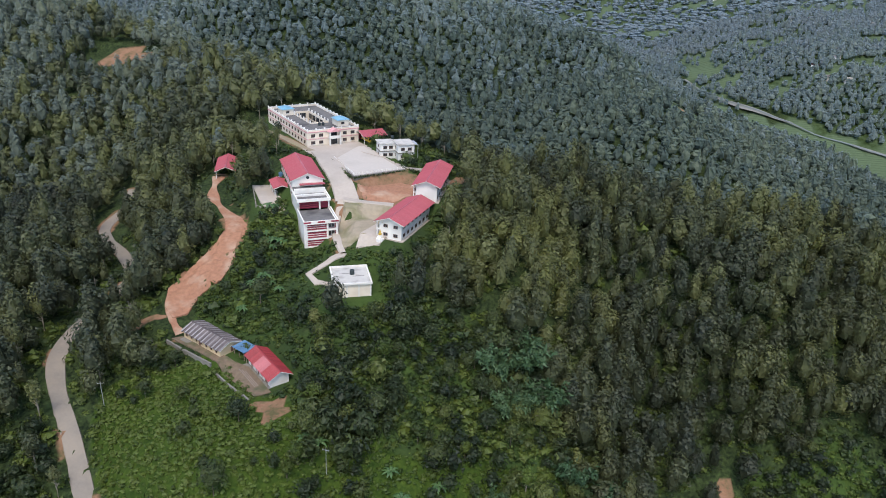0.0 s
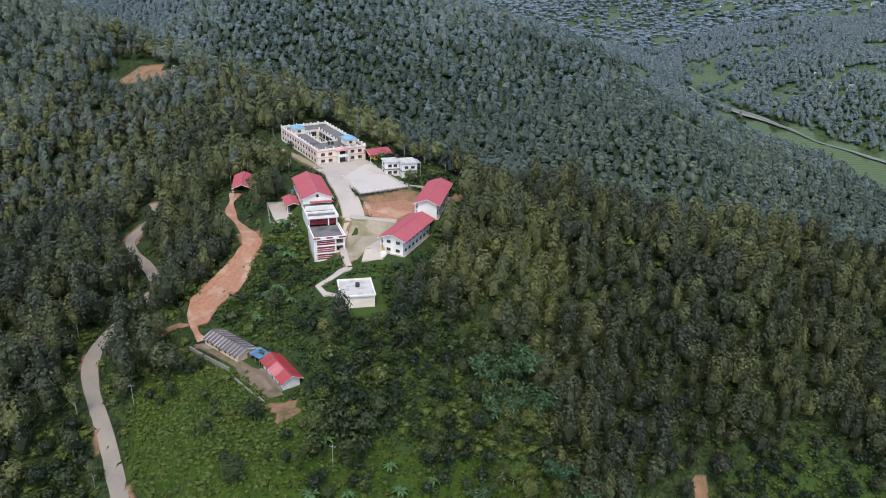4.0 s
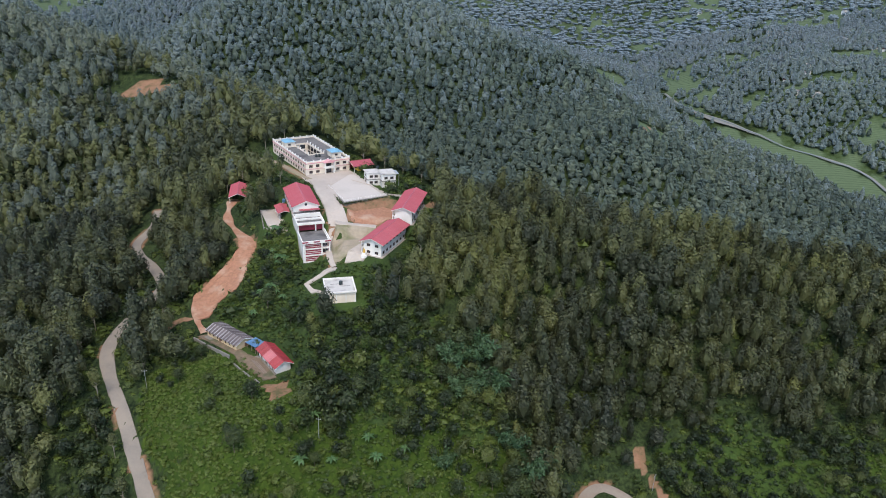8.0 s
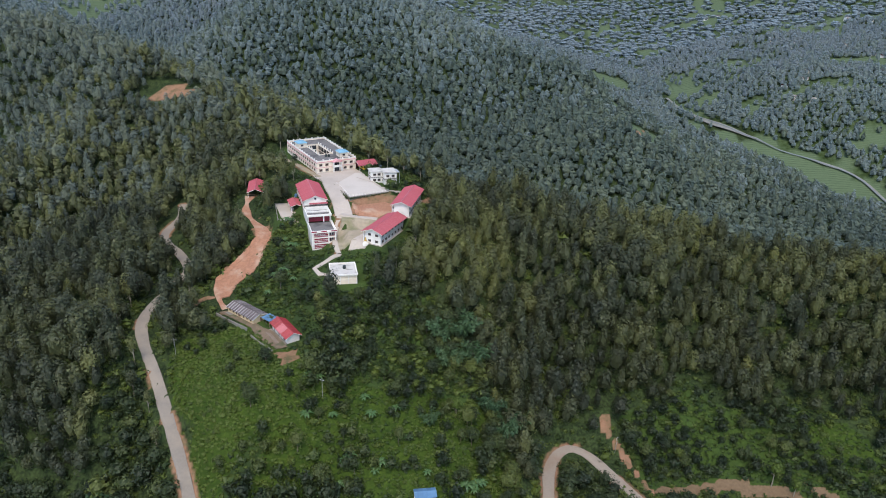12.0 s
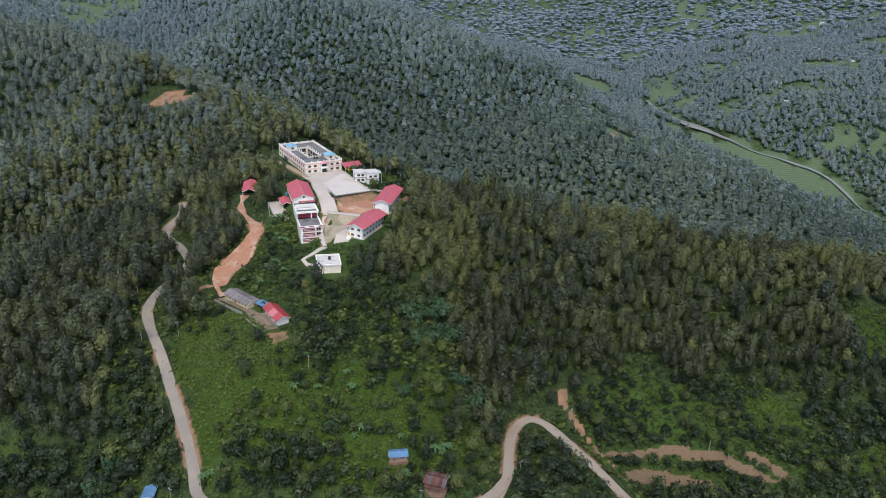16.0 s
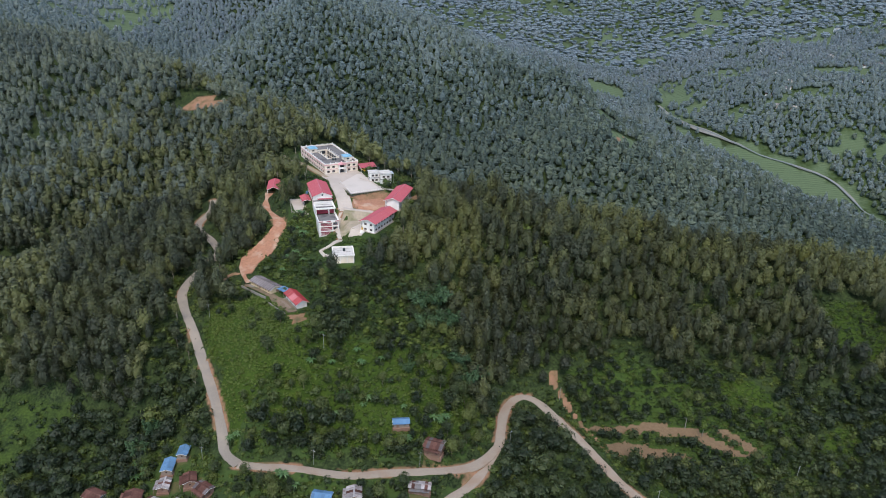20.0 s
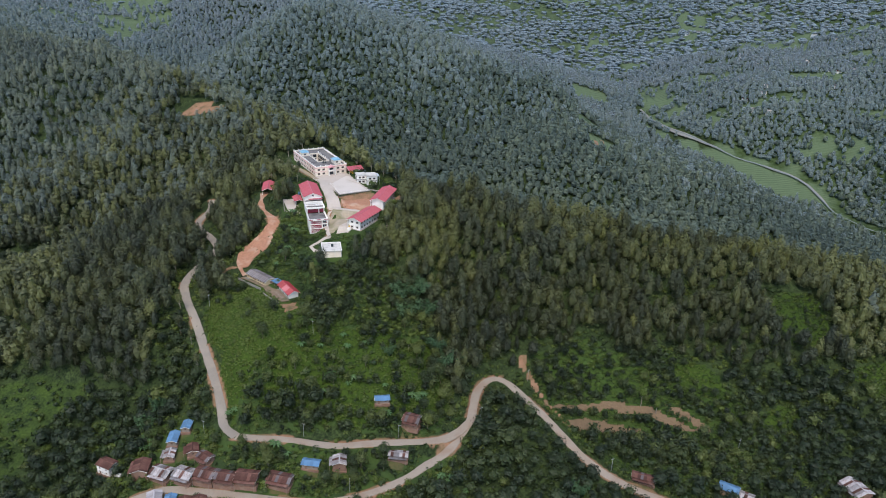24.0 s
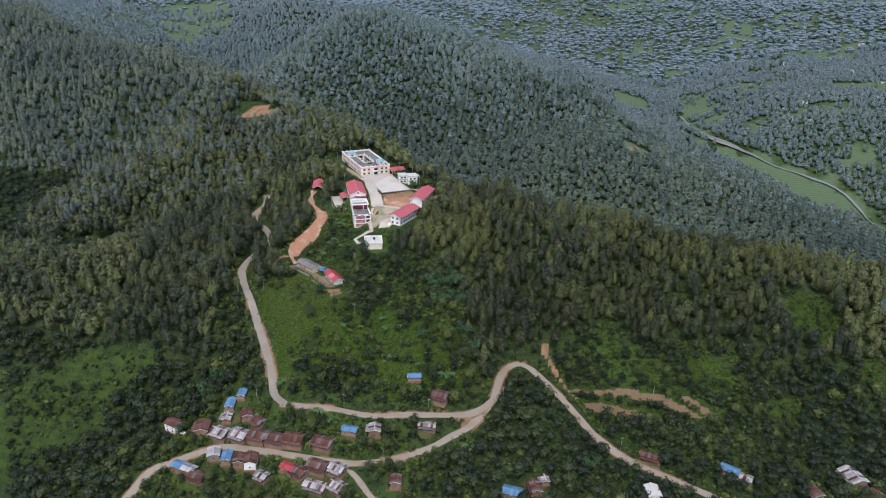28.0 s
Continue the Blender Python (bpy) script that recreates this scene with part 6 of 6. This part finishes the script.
wall_run("retaining_wall", [(-39.6, 281.2), (-28.6, 259.0), (-24, 262.0), (-9.3, 271.2)], 0.25, 0.5, M_STONE, "grey stone retaining wall below the paved yard", base=-2.0, drop=2.2)
rail = thing("railing", -39.5, 281, -1.88, 0, "low white post and rail fence along the yard edge", "railing")
post_me = mesh_of("post", box(-0.07, 0.07, -0.07, 0.07, 0, 1.0), M_WHITE)
EDGE = [(-39.2, 280.8), (-28.7, 260.2), (-24, 262.9), (-9.8, 271.6)]
for (ax, ay), (bx_, by) in zip(EDGE, EDGE[1:]):
    d = math.hypot(bx_ - ax, by - ay)
    n = round(d / 1.6)
    for k in range(n + 1):
        part("post", post_me, None, rail).matrix_basis = pose(ax + (bx_ - ax) * k / n + 39.5, ay + (by - ay) * k / n - 281, 0)
    for z in (0.45, 0.9):
        part("rail", box(0, d, -0.03, 0.03, z, z + 0.06), M_WHITE, rail).matrix_basis = pose(ax + 39.5, ay - 281, 0, 0, 0, math.degrees(math.atan2(by - ay, bx_ - ax)))
wall_run("low_wall", [(-78, 187.5), (-61, 175.5), (-46, 159.5)], 0.9, 0.5, M_STONE, "low mossy stone wall before the huts", drop=1.2)
wall_run("low_wall", [(-29.4, 292.6), (-19.5, 285.5), (-9.0, 273), (0, 272)], 0.35, 0.35, M_CONC, "low pale kerb wall along the paved yard", base=-2.0, drop=1.5)
wall_run("low_wall", [(-68.5, 262.5), (-63.5, 246.5), (-59, 243.5), (-43.5, 222.3)], 0.4, 0.4, M_STONE, "low stone edging below the hall", drop=2.0)


# ---- the two huts below the school ----
def old_hut():
    s = thing("old_hut", -64.2, 187.4, -33.7, 53, "ochre hut with a patchwork of weathered grey roof sheets", "hut")
    w, l, h = 7.2, 17.5, 2.5
    gable_walls(s, w, -l / 2, l / 2, -1.2, h, 1.4, M_OCHRE)
    gable_roof(s, w, -l / 2, l / 2, h, 1.4, M_OLDSHEET, over=0.6, sheet=0.55, second=M_GREYROOF, pick=lambda k, n, sd: k % 3 == 0, ragged=0.25, cap_mat=M_OLDSHEET)
    for k in np.linspace(-l / 2 + 1.5, l / 2 - 1.5, 7):
        window(s, -w / 2, k, 1.3, -90, 0.8, 0.9, sill=False)
    door(s, -w / 2, 0.9, 0.0, -90, 0.9, 1.9)
    door(s, 0.8, -l / 2, 0.0, 0, 0.9, 1.9)
    part("plinth", box(-w / 2 - 1.6, -w / 2 + 0.02, -l / 2, l / 2, -1.2, -0.05), M_STONE, s)
    part("eaves_pole", box(-w / 2 - 0.5, -w / 2 - 0.38, -l / 2, l / 2, h - 0.35, h - 0.25), M_TIMBER, s)
    return s


def blue_porch():
    s = thing("lean_to", -52.8, 182.0, -33.9, 53, "small lean-to with a blue sheet roof between the huts", "shed")
    for x in (-1.9, 1.9):
        for y in (-2.2, 0, 2.2):
            part("post", box(x - 0.08, x + 0.08, y - 0.08, y + 0.08, -1, 2.3), M_TIMBER, s)
    roof = part("roof", box(-2.3, 2.3, -2.8, 2.8, 2.3, 2.36), M_BLUE, s)
    me = mesh_of("roof_sheet", sheet_mesh(1.15, 4.8), M_BLUE)
    for k in range(5):
        part("roof_sheet", me, None, roof).matrix_basis = pose(-2.4, 2.8 - k * 1.13, 2.42, 2, 0, -90)
    part("back_wall", box(1.9, 2.05, -2.4, 2.4, -1, 2.28), M_STONE, s)
    return s


def red_hut():
    s = thing("red_hut", -43.9, 174.0, -34.6, 37.5, "whitewashed hut under a bright red sheet roof", "hut")
    w, l, h = 6.4, 15.5, 2.9
    gable_walls(s, w - 0.8, -l / 2 + 0.3, l / 2 - 0.3, -1.5, h, 1.5, M_WHITE)
    gable_roof(s, w, -l / 2, l / 2, h, 1.7, M_ROOFBRIGHT, over=0.6, sheet=0.9, second=M_ROOFPINK, pick=lambda k, n, sd: sd < 0 and n * 0.3 < k < n * 0.62)
    for k in (-4.5, 0.5, 5):
        door(s, -w / 2 + 0.4, k, 0, -90, 0.9, 1.9)
    for k in (-2, 3):
        window(s, -w / 2 + 0.4, k, 1.5, -90, 1.0, 0.9)
    for k in np.linspace(-l / 2 + 0.6, l / 2 - 0.6, 5):
        part("veranda_post", box(-w / 2 - 0.4, -w / 2 - 0.28, k - 0.06, k + 0.06, -1, h - 0.35), M_TIMBER, s)
    part("veranda_step", box(-w / 2 - 1.6, -w / 2 + 0.4, -l / 2, l / 2, -1.5, -0.1), M_STONE, s)
    for k in range(3):
        part("bench", box(-w / 2 - 2.4 - 0.5 * k, -w / 2 - 2.1 - 0.5 * k, -5, 4 + k, -0.4, 0.1), M_TIMBER, s)
    return s


old_hut(), blue_porch(), red_hut()


# ---- single trees, bamboo and banana plants ----
def tube(bm, pts, radii, n=6):
    """A tapered limb through points."""
    rings = []
    for k, (p, r) in enumerate(zip(pts, radii)):
        d = (Vector(pts[min(k + 1, len(pts) - 1)]) - Vector(pts[max(k - 1, 0)])).normalized()
        q = d.to_track_quat("Z", "Y")
        rings.append([bm.verts.new(Vector(p) + q @ Vector((r * math.cos(2 * math.pi * i / n), r * math.sin(2 * math.pi * i / n), 0))) for i in range(n)])
    for a, b in zip(rings, rings[1:]):
        for i in range(n):
            bm.faces.new((a[i], a[(i + 1) % n], b[(i + 1) % n], b[i]))
    return bm


def tree(height, radius, leaves, size, leaf_mat, bark, label, category="tree", shape="oval", base=0.22, tint=0.3, name="tree"):
    s = thing(name, 0, 0, 0, 0, label, category)
    bm = tube(bmesh.new(), [(0, 0, -1.0), (rng.uniform(-.1, .1), 0, height * 0.3), (rng.uniform(-.3, .3), rng.uniform(-.3, .3), height * 0.8)], [height * 0.022, height * 0.018, 0.05])
    for k in range(6):
        a, z = rng.uniform(0, 6.28), height * rng.uniform(0.28, 0.6)
        r = radius * rng.uniform(0.5, 0.85)
        tube(bm, [(0, 0, z), (r * 0.5 * math.cos(a), r * 0.5 * math.sin(a), z + r * 0.45), (r * math.cos(a), r * math.sin(a), z + r * 0.7)], [height * 0.010, height * 0.007, 0.03], 5)
    part("trunk", bm, bark, s)
    v, f = crown(height, radius, leaves, size, shape, base=base, lumps=9)
    part("crown", from_arrays("crown", v, f, leaf_mat, tint=np.full(len(v), tint)), None, s)
    return s


def put(ob, x, y, scale=1.0, turn=None):
    turn = rng.uniform(0, 360) if turn is None else turn
    return copy_thing(ob, pose(x, y, ground_z(x, y), 0, 0, turn) @ Matrix.Scale(scale, 4))


def remove(obs):
    for ob in obs:
        for o in (*ob.children_recursive, ob):
            bpy.data.objects.remove(o)


WIDE = [tree(8.5 + k * 0.5, 3.2 + 0.25 * k, 420, 0.42, M_BROAD, M_BARK, "broad-leaved green tree growing on the slope", tint=0.12 + 0.07 * k) for k in range(6)]
FRESH = [tree(7 + k, 2.5 + 0.3 * k, 340, 0.4, M_SHRUB, M_BARK, "young bright green tree on the open slope", tint=0.35 + 0.1 * k) for k in range(3)]
THIN = [tree(13 + k, 2.7, 380, 0.42, M_FOREST, M_PALEBARK, "tall slim forest tree with a pale trunk", shape="oval", base=0.4, tint=0.2 + 0.12 * k) for k in range(4)]


def inside_one(x, y, poly):
    return bool(inside(np.array([x]), np.array([y]), poly)[0])


def clear_spot(x, y, gap=3.0):
    if road_gap(np.array([x]), np.array([y]))[0] < gap or within(np.array([x]), np.array([y]), PLOUGHED + SCARS + PAVED, 4.2)[0]:
        return False
    if inside_one(x, y, LAWN):
        return False
    if any(pad_weight(np.array([x]), np.array([y]), p)[0] > 0.02 for p in PADS):
        return False
    return all(math.hypot(x - hx, y - hy) > 7.0 for hx, hy in HOUSE_SPOTS)


HOUSE_LOOK = {
    "white": (M_WHITE, M_RUST, "two-storey whitewashed house with a rusty red roof"), "brick": (M_BRICK, M_RUST, "brown brick house with a rusty sheet roof"),
    "blue": (M_TIMBER, M_BLUE, "small timber house with a blue sheet roof"), "tin": (M_BRICK, M_TIN, "low house roofed with patched bright tin sheets"),
    "rust": (M_BRICK, M_RUST, "mud-brick house under a rusty brown sheet roof"), "longblue": (M_BRICK, M_BLUE, "long low house with blue and pale roof sheets"),
    "dark": (M_TIMBER, M_GREYROOF, "timber house with a dark weathered roof"), "brickwhite": (M_WHITE, M_RUST, "tall house with a white gable and rusty roof"),
    "red": (M_BRICK, M_ROOFBRIGHT, "small house with a red sheet roof"), "whitetin": (M_WHITE, M_WHITEROOF, "white house with a pale roof beside the road"),
}


def cottage(x, y, ang, w, l, h, kind):
    wall, roof, label = HOUSE_LOOK[kind]
    s = thing("house", x, y, ground_z(x, y) + 0.35, ang, label, "house", "houses of the hamlet")
    gable_walls(s, w, -l / 2, l / 2, -2.2, h, w * 0.17, wall)
    mixed_ = {"tin": M_RUST, "rust": M_OLDSHEET, "longblue": M_TIN, "blue": None, "brick": M_RUST}.get(kind)
    gable_roof(s, w, -l / 2, l / 2, h, w * 0.17, roof, over=0.55, sheet=1.5, second=mixed_, pick=(lambda k, n, sd: k < n * 0.45) if kind == "longblue" else (lambda k, n, sd: (k * 5 + int(x)) % 4 == 0), ragged=0.08)
    for side, tn in ((-w / 2, -90), (w / 2, 90)):
        n = max(2, int(l / 3))
        for k in range(n):
            yy = -l / 2 + l * (k + 0.5) / n
            for z in ([1.5] if h < 3.9 else [1.3, 3.4]):
                if k == n // 2 and z < 2:
                    door(s, side, yy, 0.0, tn, 0.9, 1.8)
                else:
                    window(s, side, yy, z, tn, 0.8, 0.8, sill=False)
    window(s, 0, -l / 2, 1.6, 0, 0.9, 0.9, sill=False)
    part("plinth", box(-w / 2 - 0.5, w / 2 + 0.5, -l / 2 - 0.5, l / 2 + 0.5, -2.4, -0.1), M_BRICK, s)
    if kind in ("rust", "brick", "tin"):
        part("veranda_roof", box(-w / 2 - 2.0, -w / 2 - 0.1, -l / 2, l / 2, h - 0.75, h - 0.68), M_RUST if kind != "tin" else M_TIN, s)
        for yy in (-l / 2 + 0.3, l / 2 - 0.3):
            part("veranda_post", box(-w / 2 - 1.9, -w / 2 - 1.78, yy - 0.06, yy + 0.06, -2, h - 0.75), M_TIMBER, s)
    return s


for hs in HOUSES:
    cottage(*hs)

# trees over the open slopes, thicker to the east of the nose and round the hamlet
count = 0
for _ in range(6000):
    if count >= 210:
        break
    x, y = rng.uniform(-130, 260), rng.uniform(22, 215)
    if inside_one(x, y, ORCHARD) and x < 30:
        chance = 0.16
    elif inside_one(x, y, SHRUBBY):
        chance = 0.12 + 0.75 * min(1, max(0, (x + 30) / 70))
    elif inside_one(x, y, HAMLET):
        chance = 0.5
    elif inside_one(x, y, TERRACES):
        chance = 0.12
    elif inside_one(x, y, GRASSY):
        chance = 0.05
    elif inside_one(x, y, CAMPUS):
        chance = 0.2 if y < 215 else 0.0
    else:
        chance = 0.0
    if rng.uniform() > chance or not clear_spot(x, y, 3.5):
        continue
    put((WIDE + WIDE + FRESH)[rng.integers(15)], x, y, rng.uniform(0.5, 1.05))
    count += 1
# tall slim trees along the west road and over the clay track
for x, y in ((-98, 190), (-94, 200), (-97, 210), (-92, 216), (-100, 222), (-96, 232), (-88, 233), (-92, 244), (-100, 246), (-84, 248), (-97, 258), (-104, 262), (-110, 268), (-101, 275), (-118, 272), (-122, 284), (-106, 288), (-112, 298), (-96, 304), (-88, 306), (-70, 270), (-68, 278), (-64, 287), (-72, 296),
             (-66, 300), (-120, 196), (-118, 178), (-121, 210), (-116, 224), (-119, 238), (-128, 250), (-96, 178), (-88, 186), (-92, 172), (-104, 160), (-100, 148), (-92, 142), (-84, 128), (-14, 312), (-4, 304), (6, 298), (16, 288), (20, 280), (18, 256), (14, 246), (12, 236), (8, 226), (6, 216), (0, 210), (-38, 322), (-26, 320), (-86, 350), (-76, 356)):
    put(THIN[rng.integers(4)], x, y, rng.uniform(0.7, 1.0))
remove(WIDE + FRESH + THIN)


def banana():
    s = thing("banana_plant", 0, 0, 0, 0, "banana plant with long arching pale green leaves", "banana plant", "banana plants")
    part("stem", tube(bmesh.new(), [(0, 0, -0.5), (0, 0, 1.2), (0.05, 0, 2.2)], [0.16, 0.13, 0.08]), M_SHRUB, s)
    for k in range(9):
        a, lift = 6.283 * k / 9 + rng.uniform(-.3, .3), rng.uniform(0.5, 1.3)
        bm = bmesh.new()
        prev = None
        for i, t in enumerate(np.linspace(0, 1, 6)):
            r, z = 0.1 + 2.3 * t, 2.1 + lift * (2.2 * t - 2.6 * t * t)
            wd = 0.36 * math.sin(math.pi * min(1, t * 0.9 + 0.1)) + 0.02
            c = Vector((r * math.cos(a), r * math.sin(a), z))
            sd = Vector((-math.sin(a), math.cos(a), 0)) * wd
            row = [bm.verts.new(c - sd - Vector((0, 0, 0.1))), bm.verts.new(c), bm.verts.new(c + sd - Vector((0, 0, 0.1)))]
            if prev:
                bm.faces.new((prev[0], prev[1], row[1], row[0])), bm.faces.new((prev[1], prev[2], row[2], row[1]))
            prev = row
        me = mesh_of("leaf", bm, M_BANANA)
        me.attributes.new("tint", "FLOAT", "POINT").data.foreach_set("value", np.full(len(me.vertices), 0.25, np.float32))
        part("leaf", me, None, s)
    return s


bn = banana()
for cx, cy, n, r in ((-58, 246, 7, 6), (-66, 274, 8, 7), (-54, 228, 6, 6), (-40, 206, 5, 5), (-33, 192, 5, 4), (-50, 205, 5, 6), (-20, 150, 4, 12), (0, 125, 8, 18), (-22, 118, 6, 10), (25, 118, 5, 10), (-60, 100, 3, 5), (-30, 84, 4, 5), (-100, 92, 5, 8), (40, 120, 3, 8), (60, 75, 4, 8)):
    for _ in range(n):
        x, y = cx + rng.normal() * r * 0.6, cy + rng.normal() * r * 0.6
        if clear_spot(x, y, 1.0):
            put(bn, x, y, rng.uniform(0.8, 1.4))
remove([bn])


def bamboo():
    s = thing("bamboo_clump", 0, 0, 0, 0, "feathery bluish-green bamboo clump arching over the slope", "bamboo", "bamboo clumps")
    vs, fs, n0 = [], [], 0
    for k in range(26):
        a, out, hgt = rng.uniform(0, 6.28), rng.uniform(1.5, 6.5), rng.uniform(8, 12.5)
        pts = [(0.5 * math.cos(a), 0.5 * math.sin(a), -0.5)] + [(math.cos(a) * (0.5 + out * t * t), math.sin(a) * (0.5 + out * t * t), hgt * (t - 0.25 * t ** 3)) for t in (0.3, 0.6, 0.85, 1.0)]
        part("culm", tube(bmesh.new(), pts, [0.07, 0.06, 0.05, 0.03, 0.01], 4), M_BAMBOO, s)
        for t in np.linspace(0.25, 1.0, 64):
            c = np.array([math.cos(a) * (0.5 + out * t * t), math.sin(a) * (0.5 + out * t * t), hgt * (t - 0.25 * t ** 3)]) + rng.normal(0, 0.4, 3)
            d = rng.normal(0, 1, 3) + np.array([math.cos(a), math.sin(a), -0.6])
            d *= rng.uniform(0.9, 1.6) / np.linalg.norm(d)
            e = np.cross(d, rng.normal(0, 1, 3))
            e *= 0.3 / np.linalg.norm(e)
            vs.append([c + e, c - e, c + d])
            fs.append([n0, n0 + 1, n0 + 2])
            n0 += 3
    v = np.array(vs).reshape(-1, 3)
    leaves = part("leaves", from_arrays("leaves", v, np.array(fs), M_BAMBOO, tint=np.full(len(v), 0.35)), None, s)
    leaves["kind"] = "stuff"
    return s


bb = bamboo()
for x, y, k in ((23, 176, 1.25), (31, 181, 1.4), (37, 173, 1.2), (26, 167, 1.0), (51, 150, 1.2), (44, 157, 1.1), (56, 158, 1.0), (20, 140, 0.7), (-100, 112, 0.9), (-104, 102, 0.9), (120, 78, 0.9)):
    put(bb, x, y, k)
remove([bb])
flower = tree(12, 3.0, 260, 0.42, M_GRASS, M_PALEBARK, "tall sparse tree with pale yellow seed clusters", base=0.35, tint=0.75)
put(flower, 166, 152, 1.1), put(flower, 174, 148, 0.8), put(flower, 30, 148, 0.8)
remove([flower])


# ---- poles and small things ----
def pole(x, y):
    s = thing("utility_pole", x, y, ground_z(x, y), rng.uniform(0, 180), "thin steel utility pole with a cross-arm", "utility pole", "utility poles by the road")
    part("shaft", cyl(bmesh.new(), 0, 0, -1, 8.5, 0.11, 0.07, 8), M_STEEL, s)
    arm = part("cross_arm", box(-0.9, 0.9, -0.05, 0.05, 7.7, 7.82), M_STEEL, s)
    for x_ in (-0.8, 0, 0.8):
        part("insulator", cyl(bmesh.new(), x_, 0, 7.82, 8.05, 0.06, 0.04, 6), M_WHITE, arm)
    return s


for x, y in ((-22, 139), (-70, 95), (-18, 93.5), (30, 96.5), (72, 120), (100, 160), (-66, 66), (10, 66), (214, 124), (140, 98), (-89, 166), (-104, 192)):
    pole(x, y)


def van(x, y, ang, paint, label):
    s = thing("car", x, y, ground_z(x, y) + 0.1, ang, label, "car")
    part("body", box(-0.85, 0.85, -2.0, 2.0, 0.35, 1.0, bevel=0.1), paint, s)
    cab = part("cabin", box(-0.75, 0.75, -1.2, 1.5, 1.0, 1.6, bevel=0.15), paint, s)
    part("windscreen", box(-0.65, 0.65, -1.24, -1.2, 1.08, 1.5), M_DARKWIN, cab)
    for px in (-0.8, 0.8):
        for py in (-1.25, 1.25):
            part("wheel", cyl(bmesh.new(), 0, 0, -0.1, 0.1, 0.33), M_DARK, s).matrix_basis = pose(px, py, 0.33, 0, 90, 0)
    return s


van(-105, 72, 80, M_WHITE, "small white car parked beside the white house")

# ---- hamlets across the valley ----


def far_house(x, y, ang, w, l, h, roof):
    s = thing("far_house", x, y, ground_z(x, y), ang, "small pale house on the far valley slope", "house", "houses across the valley")
    gable_walls(s, w, -l / 2, l / 2, -3, h, 1.2, M_WHITE)
    for sd in (-1, 1):
        bm = bmesh.new()
        hw = w / 2 + 0.6
        vs = [bm.verts.new(p) for p in ((0, -l / 2 - 0.6, h + 1.5), (sd * hw, -l / 2 - 0.6, h + 0.1), (sd * hw, l / 2 + 0.6, h + 0.1), (0, l / 2 + 0.6, h + 1.5))]
        bm.faces.new(vs if sd < 0 else vs[::-1])
        bmesh.ops.solidify(bm, geom=bm.faces[:], thickness=0.15)
        part("roof_slope", bm, roof, s)
    for k in (-0.25, 0.25):
        window(s, k * w, -l / 2, 1.8, 0, 1.2, 1.2, sill=False)
    return s


for cx, cy, n, r in ((505, 1378, 3, 14), (530, 1100, 4, 16), (543, 1083, 3, 10), (515, 987, 3, 12), (488, 911, 2, 7), (612, 1056, 4, 18), (644, 1002, 3, 12), (487, 870, 2, 10), (136, 758, 1, 2), (-707, 1003, 4, 18), (-621, 1288, 3, 20), (700, 1180, 3, 20), (560, 930, 2, 25)):
    for k in range(n):
        x, y = cx + rng.normal() * r, cy + rng.normal() * r * 0.6
        far_house(x, y, rng.uniform(60, 120), rng.uniform(5, 6.5), rng.uniform(6, 11), rng.uniform(2.6, 4.2), (M_TIN, M_WHITEROOF, M_RUST)[rng.integers(3)])
